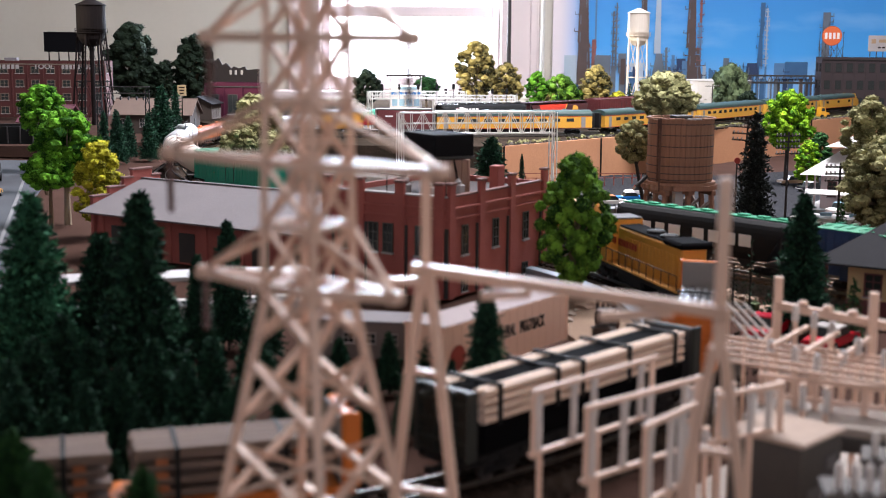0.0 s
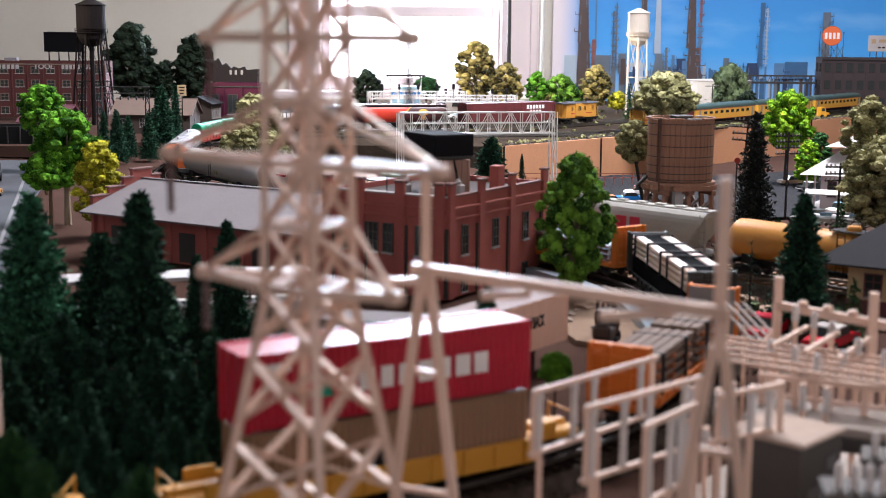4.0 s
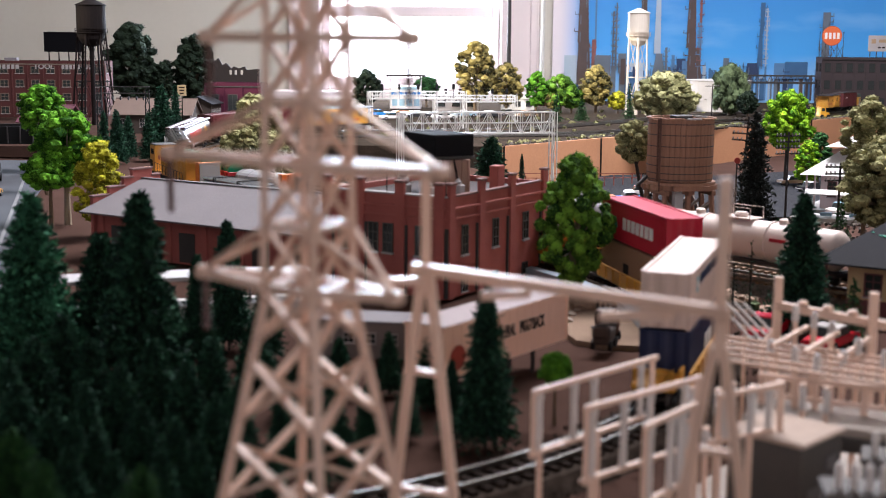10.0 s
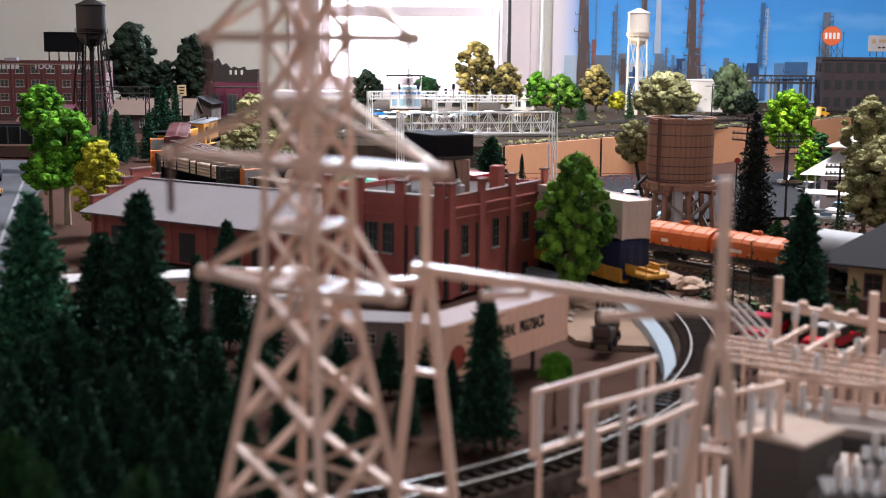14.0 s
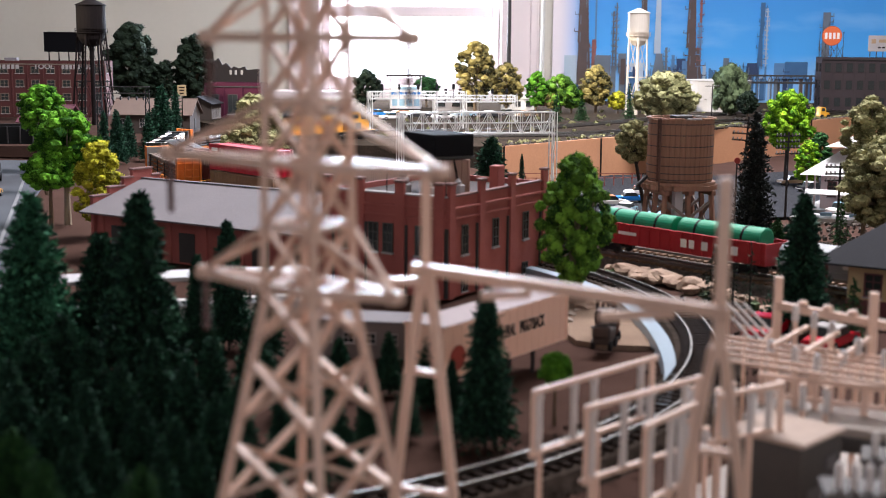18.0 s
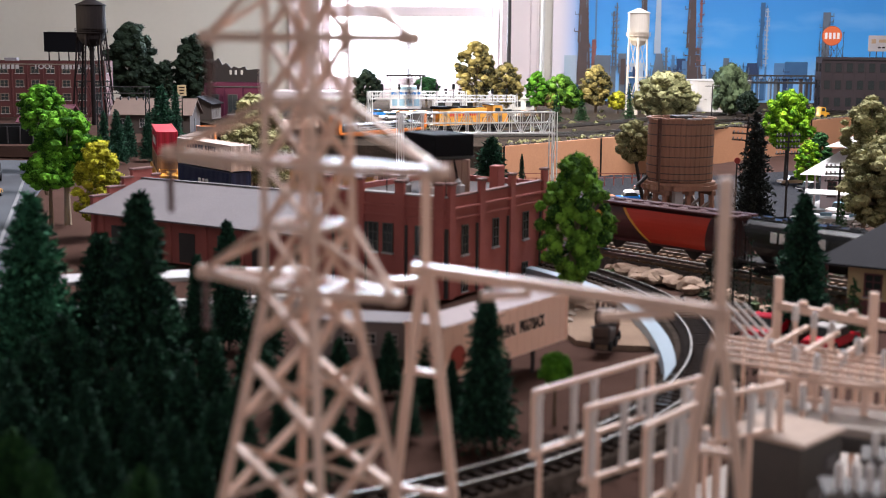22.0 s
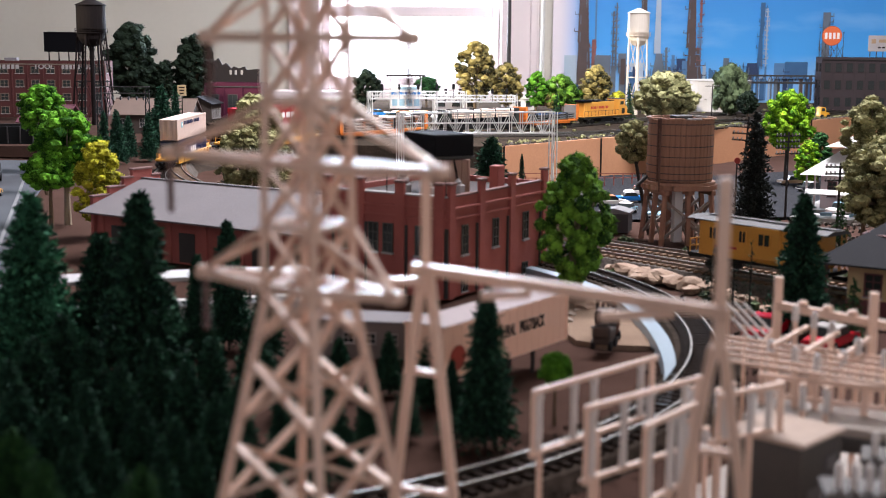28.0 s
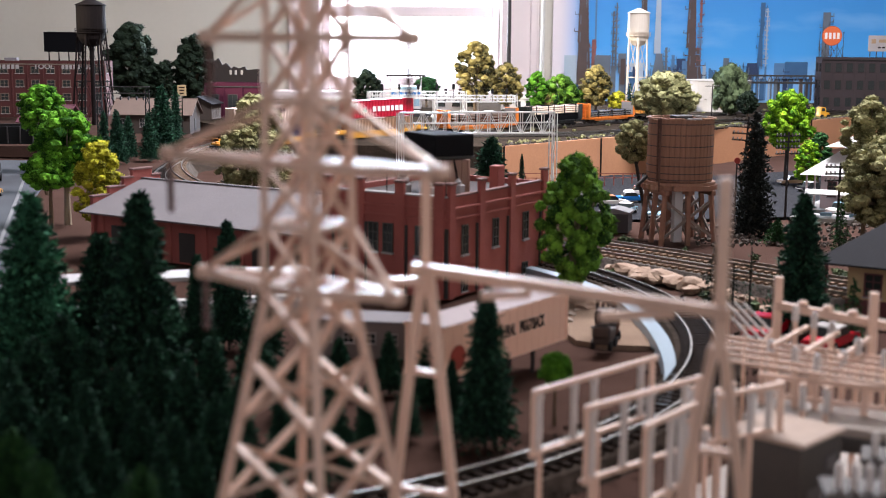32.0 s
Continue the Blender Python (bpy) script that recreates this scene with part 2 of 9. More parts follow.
def room():
    t = 0.12
    x0, x1, y0 = -2.6, 2.6, -2.3
    zf, zc = -1.0, 1.55
    w = WIN
    bm = B()
    for a, b, c, d in ((x0, w[0], zf, zc), (w[1], x1, zf, zc), (w[0], w[1], zf, w[2]), (w[0], w[1], w[3], zc)):
        box(bm, ((a + b) / 2, BACK_Y + t / 2, (c + d) / 2), (b - a, t, d - c))
    tagged(part("wall_north", bm, M_WALLP), "cream painted plaster wall with a sash window", "wall", kind="structure")
    # assumed wide window behind the camera, unseen, opened for the fill lamp
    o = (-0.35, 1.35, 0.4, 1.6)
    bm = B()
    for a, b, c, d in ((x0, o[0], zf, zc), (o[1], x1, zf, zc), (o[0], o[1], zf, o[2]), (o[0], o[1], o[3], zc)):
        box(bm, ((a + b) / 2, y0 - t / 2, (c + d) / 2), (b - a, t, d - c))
    tagged(part("wall_south", bm, M_WALLP), "cream painted plaster wall with an assumed wide window", "wall", kind="structure")
    bm = B()
    xw, ya, yb, o = x0 - t / 2, y0 - t, BACK_Y + t, (1.72, 2.34, 0.9, 1.48)
    for a, b, c, d in ((ya, o[0], zf, zc), (o[1], yb, zf, zc), (o[0], o[1], zf, o[2]), (o[0], o[1], o[3], zc)):
        box(bm, (xw, (a + b) / 2, (c + d) / 2), (t, b - a, d - c))
    tagged(part("wall_west", bm, M_WALLP), "cream painted plaster wall with a sunny window", "wall", kind="structure")
    bm = box(B(), (x1 + t / 2, (y0 + BACK_Y) / 2, (zf + zc) / 2), (t, BACK_Y - y0 + 2 * t, zc - zf))
    tagged(part("wall_east", bm, M_WALLP), "plain cream painted plaster wall", "wall", kind="structure")
    bm = box(B(), (0, (y0 + BACK_Y) / 2, zf - 0.05), (x1 - x0 + 2 * t, BACK_Y - y0 + 2 * t, 0.1))
    tagged(part("floor", bm, M_FLOORW), "brown wooden room floor", "floor", kind="structure")
    bm = box(B(), (0, (y0 + BACK_Y) / 2, zc + 0.05), (x1 - x0 + 2 * t, BACK_Y - y0 + 2 * t, 0.1))
    tagged(part("ceiling", bm, M_CEIL), "plain white ceiling", "ceiling", kind="structure")
    # the sash window in view, with its casing
    win = thing("window_1", Matrix.Identity(4), "white sash window, daylight overexposed behind it", "window", kind="structure")
    y = BACK_Y - 0.012
    cx = (w[0] + w[1]) / 2
    bm = B()
    box(bm, (w[1] + 0.062, y, (w[2] + w[3]) / 2), (0.124, 0.024, w[3] - w[2] + 0.2), 0.003)
    box(bm, (w[1] + 0.012, y - 0.016, (w[2] + w[3]) / 2), (0.02, 0.012, w[3] - w[2] + 0.19), 0.002)
    box(bm, (w[1] + 0.105, y - 0.016, (w[2] + w[3]) / 2), (0.022, 0.014, w[3] - w[2] + 0.19), 0.002)
    part("casing", bm, M_TRIM, win)
    bm = box(B(), (w[0] - 0.05, y, (w[2] + w[3]) / 2), (0.1, 0.024, w[3] - w[2] + 0.2), 0.003)
    part("casing", bm, M_TRIM, win)
    bm = box(B(), (cx, y - 0.02, w[2] - 0.015), (w[1] - w[0] + 0.3, 0.07, 0.03), 0.004)
    part("window_sill", bm, M_TRIM, win)
    ys = BACK_Y + 0.045
    for nm, za, zb, yy in (("lower_sash", w[2], 0.3265, ys - 0.02), ("upper_sash", 0.29, w[3], ys + 0.02)):
        bm = B()
        f = 0.028
        box(bm, (w[0] + f / 2, yy, (za + zb) / 2), (f, 0.03, zb - za), 0.003)
        box(bm, (w[1] - f / 2, yy, (za + zb) / 2), (f, 0.03, zb - za), 0.003)
        box(bm, (cx, yy, za + 0.021), (w[1] - w[0] - 2 * f, 0.03, 0.042), 0.003)
        box(bm, (cx, yy, zb - 0.018), (w[1] - w[0] - 2 * f, 0.03, 0.036), 0.003)
        part(nm, bm, M_TRIM, win)
    # bright overcast daylight outside
    glow = mat("overcast_daylight", (0.93, 0.96, 1.0), 1.0, 0, 2, 0.02, 0, 10, 0, emit=3.2)
    bm = box(B(), (-0.1, BACK_Y + 0.5, -0.3), (3.0, 0.01, 1.4))
    tagged(part("backdrop_daylight", bm, glow), "white overcast daylight outside the window", "sky", kind="structure")

    # assumed strip light on the ceiling, out of view, housing only
    fit = thing("assumed_ceiling_light", pose(0.55, 2.35, 1.55), "assumed long white ceiling strip light, out of view", "ceiling light")
    part("housing", box(B(), (0, 0, -0.014), (1.26, 0.36, 0.028), 0.004), M_TRIM, fit)
    for s in (-1, 1):
        part("end_cap", box(B(), (s * 0.632, 0, -0.016), (0.012, 0.37, 0.034), 0.003), M_TRIM, fit)


room()

# ---- the layout's ground ----
UP = 0.0325           # upper yard level
WALL_A, WALL_B = (0.1, 2.22), (1.468, 3.75)   # foot line of the retaining wall


def smooth_step(a, b, x):
    t = min(1.0, max(0.0, (x - a) / (b - a)))
    return t * t * (3 - 2 * t)


def gz(x, y):
    """Height of the base ground: the town square behind the freight line lies lower."""
    return -0.041 * smooth_step(1.42, 1.95, y - 0.35 * max(0.0, x - 0.3)) * smooth_step(0.02, 0.2, x)


def rough_sheet(name, x0, x1, y0, y1, step, z, amp, material, label, category, holes=None):
    nx, ny = int((x1 - x0) / step), int((y1 - y0) / step)
    vs, fs = [], []
    for j in range(ny + 1):
        for i in range(nx + 1):
            x, y = x0 + (x1 - x0) * i / nx, y0 + (y1 - y0) * j / ny
            vs.append((x, y, z + gz(x, y) + amp * noise.noise((x * 18, y * 18, 3.1)) + amp * 0.5 * noise.noise((x * 70, y * 70, 7.7))))
    for j in range(ny):
        for i in range(nx):
            a = j * (nx + 1) + i
            fs.append((a, a + 1, a + nx + 2, a + nx + 1))
    return tagged(npart(name, vs, fs, material, smooth=True), label, category, kind="structure")


rough_sheet("ground", -1.9, 2.25, 0.16, BACK_Y - 0.01, 0.012, -0.0025, 0.0016, M_GROUND, "brown scenic earth of the model layout", "ground")
bm = box(B(), (0.17, (0.16 + BACK_Y) / 2, -0.09), (4.15, BACK_Y - 0.18, 0.06), 0.003)
tagged(part("layout_table", bm, M_FLOORW), "wooden table top carrying the model layout", "table", kind="structure")
bm = B()
for x in (-1.7, 0.05, 1.8):
    for y in (0.3, 1.9, 3.4):
        box(bm, (x, y, -0.56), (0.06, 0.06, 0.88))
tagged(part("trestle_legs", bm, M_FLOORW), "square wooden legs under the layout table", "table legs", kind="structure")


def upper_yard():
    pts = [WALL_A, WALL_B, (1.75, 3.35), (1.82, 1.3), (2.25, 1.3), (2.25, BACK_Y - 0.012), (-0.6, BACK_Y - 0.012), (-0.6, 2.95), (-0.36, 2.5), (-0.3, 2.33), (-0.24, 2.22)]
    bm = slab(B(), pts, -0.06, UP)
    tagged(part("upper_ground", bm, M_CINDER), "raised yard ground of dark grey ballast", "ground", kind="structure")
    # left rear terrace
    bm = slab(B(), [(-1.9, 2.25), (-0.62, 2.3), (-0.5, 2.55), (-0.601, 2.95), (-0.601, BACK_Y - 0.012), (-1.9, BACK_Y - 0.012)], 0.0, 0.02)
    tagged(part("rear_ground", bm, M_GROUND), "brown raised ground behind the loop", "ground", kind="structure")
    # retaining wall of hardboard panels along the yard's edge
    wall = thing("retaining_wall", Matrix.Identity(4), "orange-brown hardboard retaining wall in long panels", "retaining wall", kind="structure")
    a, b = Vector(WALL_A), Vector(WALL_B)
    d = (b - a).normalized()
    nrm = Vector((d.y, -d.x))
    ang = math.degrees(math.atan2(d.y, d.x))
    total, n = (b - a).length, 7
    for k in range(n):
        c = a + d * (total * (k + 0.5) / n) + nrm * (0.003 + 0.0006 * (k % 2))
        bm = box(B(), (0, 0, 0), (total / n - 0.0025, 0.004, UP + 0.05), 0.0004)
        o = part("panel", bm, M_RETAIN, wall)
        o.matrix_basis = pose(c.x, c.y, (UP - 0.048) / 2, 0, 0, ang)
    bm = B()
    for k in range(n + 1):
        c = a + d * (total * k / n) + nrm * 0.006
        box(bm, (c.x, c.y, (UP - 0.046) / 2), (0.003, 0.003, UP + 0.048))
    part("joint_batten", bm, M_TIE, wall)
    # crumbled ballast on the top edge
    bm = B()
    for k in range(420):
        c = a + d * random.uniform(0, total) - nrm * abs(random.gauss(0, 0.012)) + nrm * 0.003
        s = random.uniform(0.002, 0.006)
        box(bm, (c.x, c.y, UP + s * 0.3), (s, s * random.uniform(0.6, 1), s * 0.8), 0, Euler((random.random(), random.random(), random.random() * 3)).to_matrix())
    tagged(part("edge_rubble", bm, M_BALLAST), "loose dark rubble along the wall top", "rubble", kind="stuff")


upper_yard()


def curve_strip(name, line, w0, w1, z0, z1, material, label, category, parent=None):
    """A bank with sloping sides along a line of (x, y, lift)."""
    vs, fs = [], []
    n = len(line)
    for k, (x, y, lift) in enumerate(line):
        a, b = line[max(0, k - 1)], line[min(n - 1, k + 1)]
        t = Vector((b[0] - a[0], b[1] - a[1])).normalized()
        s = Vector((-t.y, t.x))
        for off, z in ((-w0 - lift * 0.6, z0), (-w1, z1 + lift), (w1, z1 + lift), (w0 + lift * 0.6, z0)):
            vs.append((x + s.x * off, y + s.y * off, z))
    for k in range(n - 1):
        for j in range(3):
            a = 4 * k + j
            fs.append((a, a + 1, a + 5, a + 4))
    return tagged(npart(name, vs, fs, material, parent), label, category, kind="structure")


class Route:
    """A railway line of straights and arcs; a point at each distance along it, with its height."""

    def __init__(self, x, y, heading):
        self.end, self.runs, self.length, self.lifts = (x, y, heading), [], 0.0, [(0.0, 0.0)]

    def go(self, run, radius=0.0):
        self.runs.append((self.length, run, self.end, radius))
        self.length += run
        self.end = self.flat(self.length)
        return self

    def turn(self, to, radius):
        """An arc to the heading given, in degrees; a negative radius turns right."""
        return self.go(abs(radians(to - self.end[2]) * radius), radius)

    def flat(self, s):
        for a, run, (x, y, h), r in self.runs:
            if s <= a + run + 1e-9:
                break
        q, hr = s - a, radians(h)
        if r == 0:
            return x + q * math.cos(hr), y + q * math.sin(hr), h
        h2 = hr + q / r
        return x - r * math.sin(hr) + r * math.sin(h2), y + r * math.cos(hr) - r * math.cos(h2), math.degrees(h2)

    def lift(self, s):
        p = self.lifts
        if s <= p[0][0]:
            return p[0][1]
        for (a, u), (b, v) in zip(p, p[1:]):
            if s <= b:
                return u + (v - u) * (s - a) / (b - a)
        return p[-1][1]

    def at(self, s):
        x, y, h = self.flat(s)
        return x, y, RAILTOP + self.lift(s), h

    def car(self, s, half):
        """The pose of a car whose trucks stand half before and behind s."""
        a, b = self.at(s + half), self.at(s - half)
        v = Vector((a[0] - b[0], a[1] - b[1], a[2] - b[2]))
        return pose((a[0] + b[0]) / 2, (a[1] + b[1]) / 2, (a[2] + b[2]) / 2, 0, -math.degrees(math.asin(v.z / v.length)), math.degrees(math.atan2(v.y, v.x)))


RAILTOP = 0.0105
# line of the stack train: near curve, straight behind the brick works, rising loop, upper yard
ROUTE_A = Route(-1.24, 0.725, -15).go(0.9).turn(131.5, 0.44)
S_CURVE = ROUTE_A.length
ROUTE_A.go(0.55).turn(92, -0.55).go(0.05).turn(35, -0.3).go(0.384).turn(50.6, 0.6).go(2.4)
ROUTE_A.lifts = [(0, 0), (S_CURVE + 0.55, 0.0), (S_CURVE + 0.95, 0.006), (S_CURVE + 1.58, 0.0255), (9, 0.0255)]
# line of the mixed freight: down the upper yard, round the loop, then past the water tank towards the viewer
ROUTE_B = Route(0.7911, 3.4612, 231).go(0.8521).turn(197.4, -0.6).go(0.1729).turn(257.75, 0.3241).turn(315, 0.7743)
S_INNER = ROUTE_B.length
ROUTE_B.go(0.515).turn(310, -0.9).go(0.36).turn(400, 0.45).go(0.7).turn(450, 0.5).go(1.6)
ROUTE_B.lifts = [(0, 0.0255), (1.35, 0.0255), (2.35, 0.0), (9, 0.0)]
# line of the passenger train on the upper yard
ROUTE_C = Route(-0.756, 2.306, 10).go(0.9).turn(53, 0.5).go(1.3).turn(-85, -0.45).go(2.05)
ROUTE_C.lifts = [(0, 0.0255), (9, 0.0255)]


def side_shift(route, s, off):
    x, y, z, h = route.at(s)
    return x - off * math.sin(radians(h)), y + off * math.cos(radians(h)), z, h


def track(name, route, s0, s1, label, ties=True, near=None, tie_mat=M_TIE, off=0.0, step=0.012, bed=True, stone=M_BALLAST):
    """Ballast bank, ties and two rails along a stretch of a route."""
    tr = thing(name, Matrix.Identity(4), label, "railway track", "railway tracks", "structure")
    n = int((s1 - s0) / step)
    pts = [side_shift(route, s0 + (s1 - s0) * k / n, off) for k in range(n + 1)]
    if bed:
        o = curve_strip("roadbed", [(x, y, z - RAILTOP) for x, y, z, h in pts], 0.027, 0.019, -0.003, 0.0062, stone, "coarse ballast bank", "", tr)
    for sgn in (-1, 1):
        vs, fs = [], []
        for x, y, z, h in pts:
            for u, w in ((-0.0006, z - 0.0024), (-0.0006, z), (0.0006, z), (0.0006, z - 0.0024)):
                q = sgn * 0.00825 + u
                vs.append((x - q * math.sin(radians(h)), y + q * math.cos(radians(h)), w))
        for k in range(n):
            for j in range(3):
                a = 4 * k + j
                fs.append((a, a + 1, a + 5, a + 4))
        npart("rail", vs, fs, M_RAIL, tr)
    cnt = int((s1 - s0) / 0.0085)
    first = None
    bm = B()
    for k in range(cnt):
        s = s0 + (k + 0.5) * 0.0085
        x, y, z, h = side_shift(route, s, off)
        if near and near[0] <= s <= near[1]:
            m = pose(x, y, z - 0.0036, 0, 0, h + random.uniform(-1.5, 1.5))
            if first is None:
                first = part("tie", box(B(), (0, 0, 0), (0.0042, 0.0305, 0.0026), 0.0003), tie_mat, tr)
                first.matrix_basis = m
            else:
                again(first, tr, m)
        else:
            box(bm, (x, y, z - 0.0036), (0.004, 0.0305, 0.0026), 0, Matrix.Rotation(radians(h + random.uniform(-1.5, 1.5)), 3, "Z"))
    if len(bm.verts):
        part("ties", bm, tie_mat, tr)["kind"] = "stuff"
    else:
        bm.free()
    return tr


track("main_track", ROUTE_A, 0.35, 5.3, "curved railway track on dark ballast with shiny rails", near=(1.1, 2.35), stone=M_BALLASTD)
track("inner_track", ROUTE_B, 0.1, ROUTE_B.length - 0.05, "railway track with brown ties past the water tank", near=(S_INNER + 0.35, S_INNER + 0.9), tie_mat=M_TIE2)
track("yard_siding", ROUTE_B, S_INNER - 0.25, S_INNER + 1.1, "siding track with light brown ties and rusty rails", near=(S_INNER + 0.4, S_INNER + 0.9), tie_mat=M_TIE2, off=0.047)
track("passenger_track", ROUTE_C, 0.5, 5.2, "upper yard track on dark ballast", bed=False)
track("yard_track", ROUTE_C, 1.0, 2.9, "upper yard siding on dark ballast", bed=False, off=0.055)
track("yard_track", ROUTE_C, 1.0, 2.7, "empty upper yard siding on dark ballast", bed=False, off=-0.042)

# pale strip inside the near curve
cx, cy = -0.2568, 0.9171
vs, fs = [], []
for k in range(61):
    deg = -30 + 72 * k / 60
    a = radians(deg)
    mid = 0.4085 + 0.0000253 * max(0.0, 5 - deg) ** 2
    half_w = 0.0035 + 0.002 * smooth_step(-22, -5, deg)
    for r, z in ((mid - half_w - 0.001, 0.0), (mid - half_w, 0.0072), (mid + half_w, 0.0072), (mid + half_w + 0.001, 0.0)):
        vs.append((cx + r * math.cos(a), cy + r * math.sin(a), z))
fs = [(4 * k + j, 4 * k + j + 1, 4 * k + j + 5, 4 * k + j + 4) for k in range(60) for j in range(3)]
tagged(npart("kerb_strip", vs, fs, mat("pale_grey_strip", (0.28, 0.35, 0.41), 0.35, 0, 40, 0.3, 0.1)), "smooth pale grey strip inside the curved track", "kerb", kind="structure")

# sandy yard inside the curve
bm = slab(B(), [(0.095, 0.885), (0.115, 0.872), (0.145, 0.868), (0.149, 0.9), (0.148, 0.95), (0.139, 1.0), (0.115, 1.06), (0.06, 1.14), (0.03, 1.08), (0.075, 0.99), (0.085, 0.93)], -0.004, 0.0012)
tagged(part("dirt_yard", bm, M_DIRT), "light sandy dirt yard beside the trailer", "ground", kind="structure")
# road along the far left
bm = slab(B(), [(-1.0, 0.95), (-0.33, 0.95), (-0.455, 1.42), (-0.55, 1.7), (-0.66, 2.22), (-1.0, 2.22)], -0.004, 0.0016)
tagged(part("road", bm, M_ROAD), "worn grey model road with pale edge line", "road", kind="structure")
bm = slab(B(), [(-0.3875, 1.05), (-0.384, 1.05), (-0.716, 2.22), (-0.7205, 2.22)], 0.0016, 0.0024)
tagged(part("road_line", bm, mat("worn_road_paint", (0.2, 0.2, 0.205), 0.8, 0, 60, 0.6, 0.3)), "pale line along the road edge", "road marking", kind="structure")
# paved square behind the station, on the lower ground
vs, fs = [], []
for j in range(41):
    for i in range(41):
        x, y = 0.16 + 1.3 * i / 40, 1.62 + 0.85 * j / 40 + 0.9 * max(0, i / 40 - 0.3)
        vs.append((x, y, gz(x, y) + 0.0012))
fs = [(41 * j + i, 41 * j + i + 1, 41 * j + i + 42, 41 * j + i + 41) for j in range(40) for i in range(40)]
tagged(npart("pavement", vs, fs, M_ASPHALT, smooth=True), "dark asphalt square beside the station", "pavement", kind="structure")

# ---- trees ----
RNG = np.random.default_rng(7)


ICO = bmesh.new()
bmesh.ops.create_icosphere(ICO, subdivisions=2, radius=1.0)
ICO_V = np.array([q.co for q in ICO.verts])
ICO_F = [[q.index for q in f.verts] for f in ICO.faces]
ICO.free()


def clumps(centres, radii, per, size, squash=0.62):
    """Foam pads: a crumbled core under small flakes that lie on it. Verts and faces."""
    vs, fs = [], []
    n0 = 0
    for c, r in zip(centres, radii):
        ph = RNG.uniform(0, 6.28, 6)
        wave = np.sin(ICO_V @ np.array((4.1, 1.7, 2.9)) + ph[0]) * np.sin(ICO_V @ np.array((-2.3, 4.4, 1.2)) + ph[1]) + 0.7 * np.sin(ICO_V @ np.array((7.7, -5.1, 6.3)) + ph[2]) * np.sin(ICO_V @ np.array((5.2, 8.3, -6.9)) + ph[3])
        k = 0.74 + 0.17 * wave[:, None] + RNG.uniform(-0.1, 0.1, (len(ICO_V), 1))
        shape = np.array((1, 1, squash)) * r
        vs.append(c + ICO_V * k * shape)
        fs += [(i + n0, j + n0, h + n0) for i, j, h in ICO_F]
        n0 += len(ICO_V)
        pick = RNG.integers(0, len(ICO_V), per)
        d = ICO_V[pick] + RNG.normal(0, 0.06, (per, 3))
        d /= np.linalg.norm(d, axis=1)[:, None]
        p = c + d * (k[pick] + RNG.uniform(-0.04, 0.16, (per, 1))) * shape
        u = np.cross(d, RNG.normal(size=(per, 3)))
        u /= np.linalg.norm(u, axis=1)[:, None] + 1e-9
        w = np.cross(d, u) + d * RNG.uniform(-0.9, 0.9, (per, 1))
        s = size * RNG.uniform(0.5, 1.4, (per, 1))
        vs.append(np.stack([p - u * s, p - w * s * 0.8, p + u * s, p + w * s * 0.8 + d * s * 0.5], 1).reshape(-1, 3))
        fs += [(i, i + 1, i + 2, i + 3) for i in range(n0, n0 + 4 * per, 4)]
        n0 += 4 * per
    return np.concatenate(vs), fs


def leafy_tree(x, y, z, height, width, leaf, label, crown=0.68, trunk=M_TRUNK, lean=(0, 0), lumps=125, per=165, girth=1.0, group="model trees", name="leafy_tree", shape="oval", lump=(0.14, 0.3), squash=0.75):
    """A trunk that forks into limbs under a rounded crown of foam lumps with gaps."""
    t = thing(name, pose(x, y, z), label, "tree", group)
    ch, w = height * crown, width / 2
    base = height - ch
    bm = B()
    tip = Vector((lean[0], lean[1], base + ch * 0.35))
    rod(bm, (0, 0, -0.002), tip, girth * max(0.0012, width * 0.045), girth * max(0.0007, width * 0.025), 8)
    centres, radii = [], []
    for k in range(lumps):
        r = w * RNG.uniform(*lump)
        a = 2.39996 * k + RNG.uniform(-0.5, 0.5)
        q = (k + 0.5) / lumps
        if shape == "column":
            rad = (w - r * 0.7) * (0.5 + 0.5 * min(1.0, (1 - q) * 1.8)) * RNG.uniform(0.45, 1.0)
            zc = base + r + (ch - 2 * r) * q
        else:
            u = 1 - 2 * q
            rad = (w - r * 0.8) * math.sqrt(max(0.0, 1 - abs(u) ** 2.3)) * RNG.uniform(0.42, 1.1) * (1.0 - 0.14 * u)
            zc = base + ch * 0.5 + (ch * 0.5 - r * 0.7) * u * RNG.uniform(0.88, 1.04)
        centres.append(np.array((rad * math.cos(a) + lean[0], rad * math.sin(a) + lean[1], zc)))
        radii.append(r)
    for c in centres[:: max(1, lumps // 14)]:
        rod(bm, tip * 0.8, Vector(c), width * 0.016, width * 0.006, 5, False)
    part("trunk", bm, trunk, t)
    v, f = clumps(centres, radii, per, max(0.0006, width * 0.0105), squash)
    npart("crown", v, f, leaf, t)
    return t


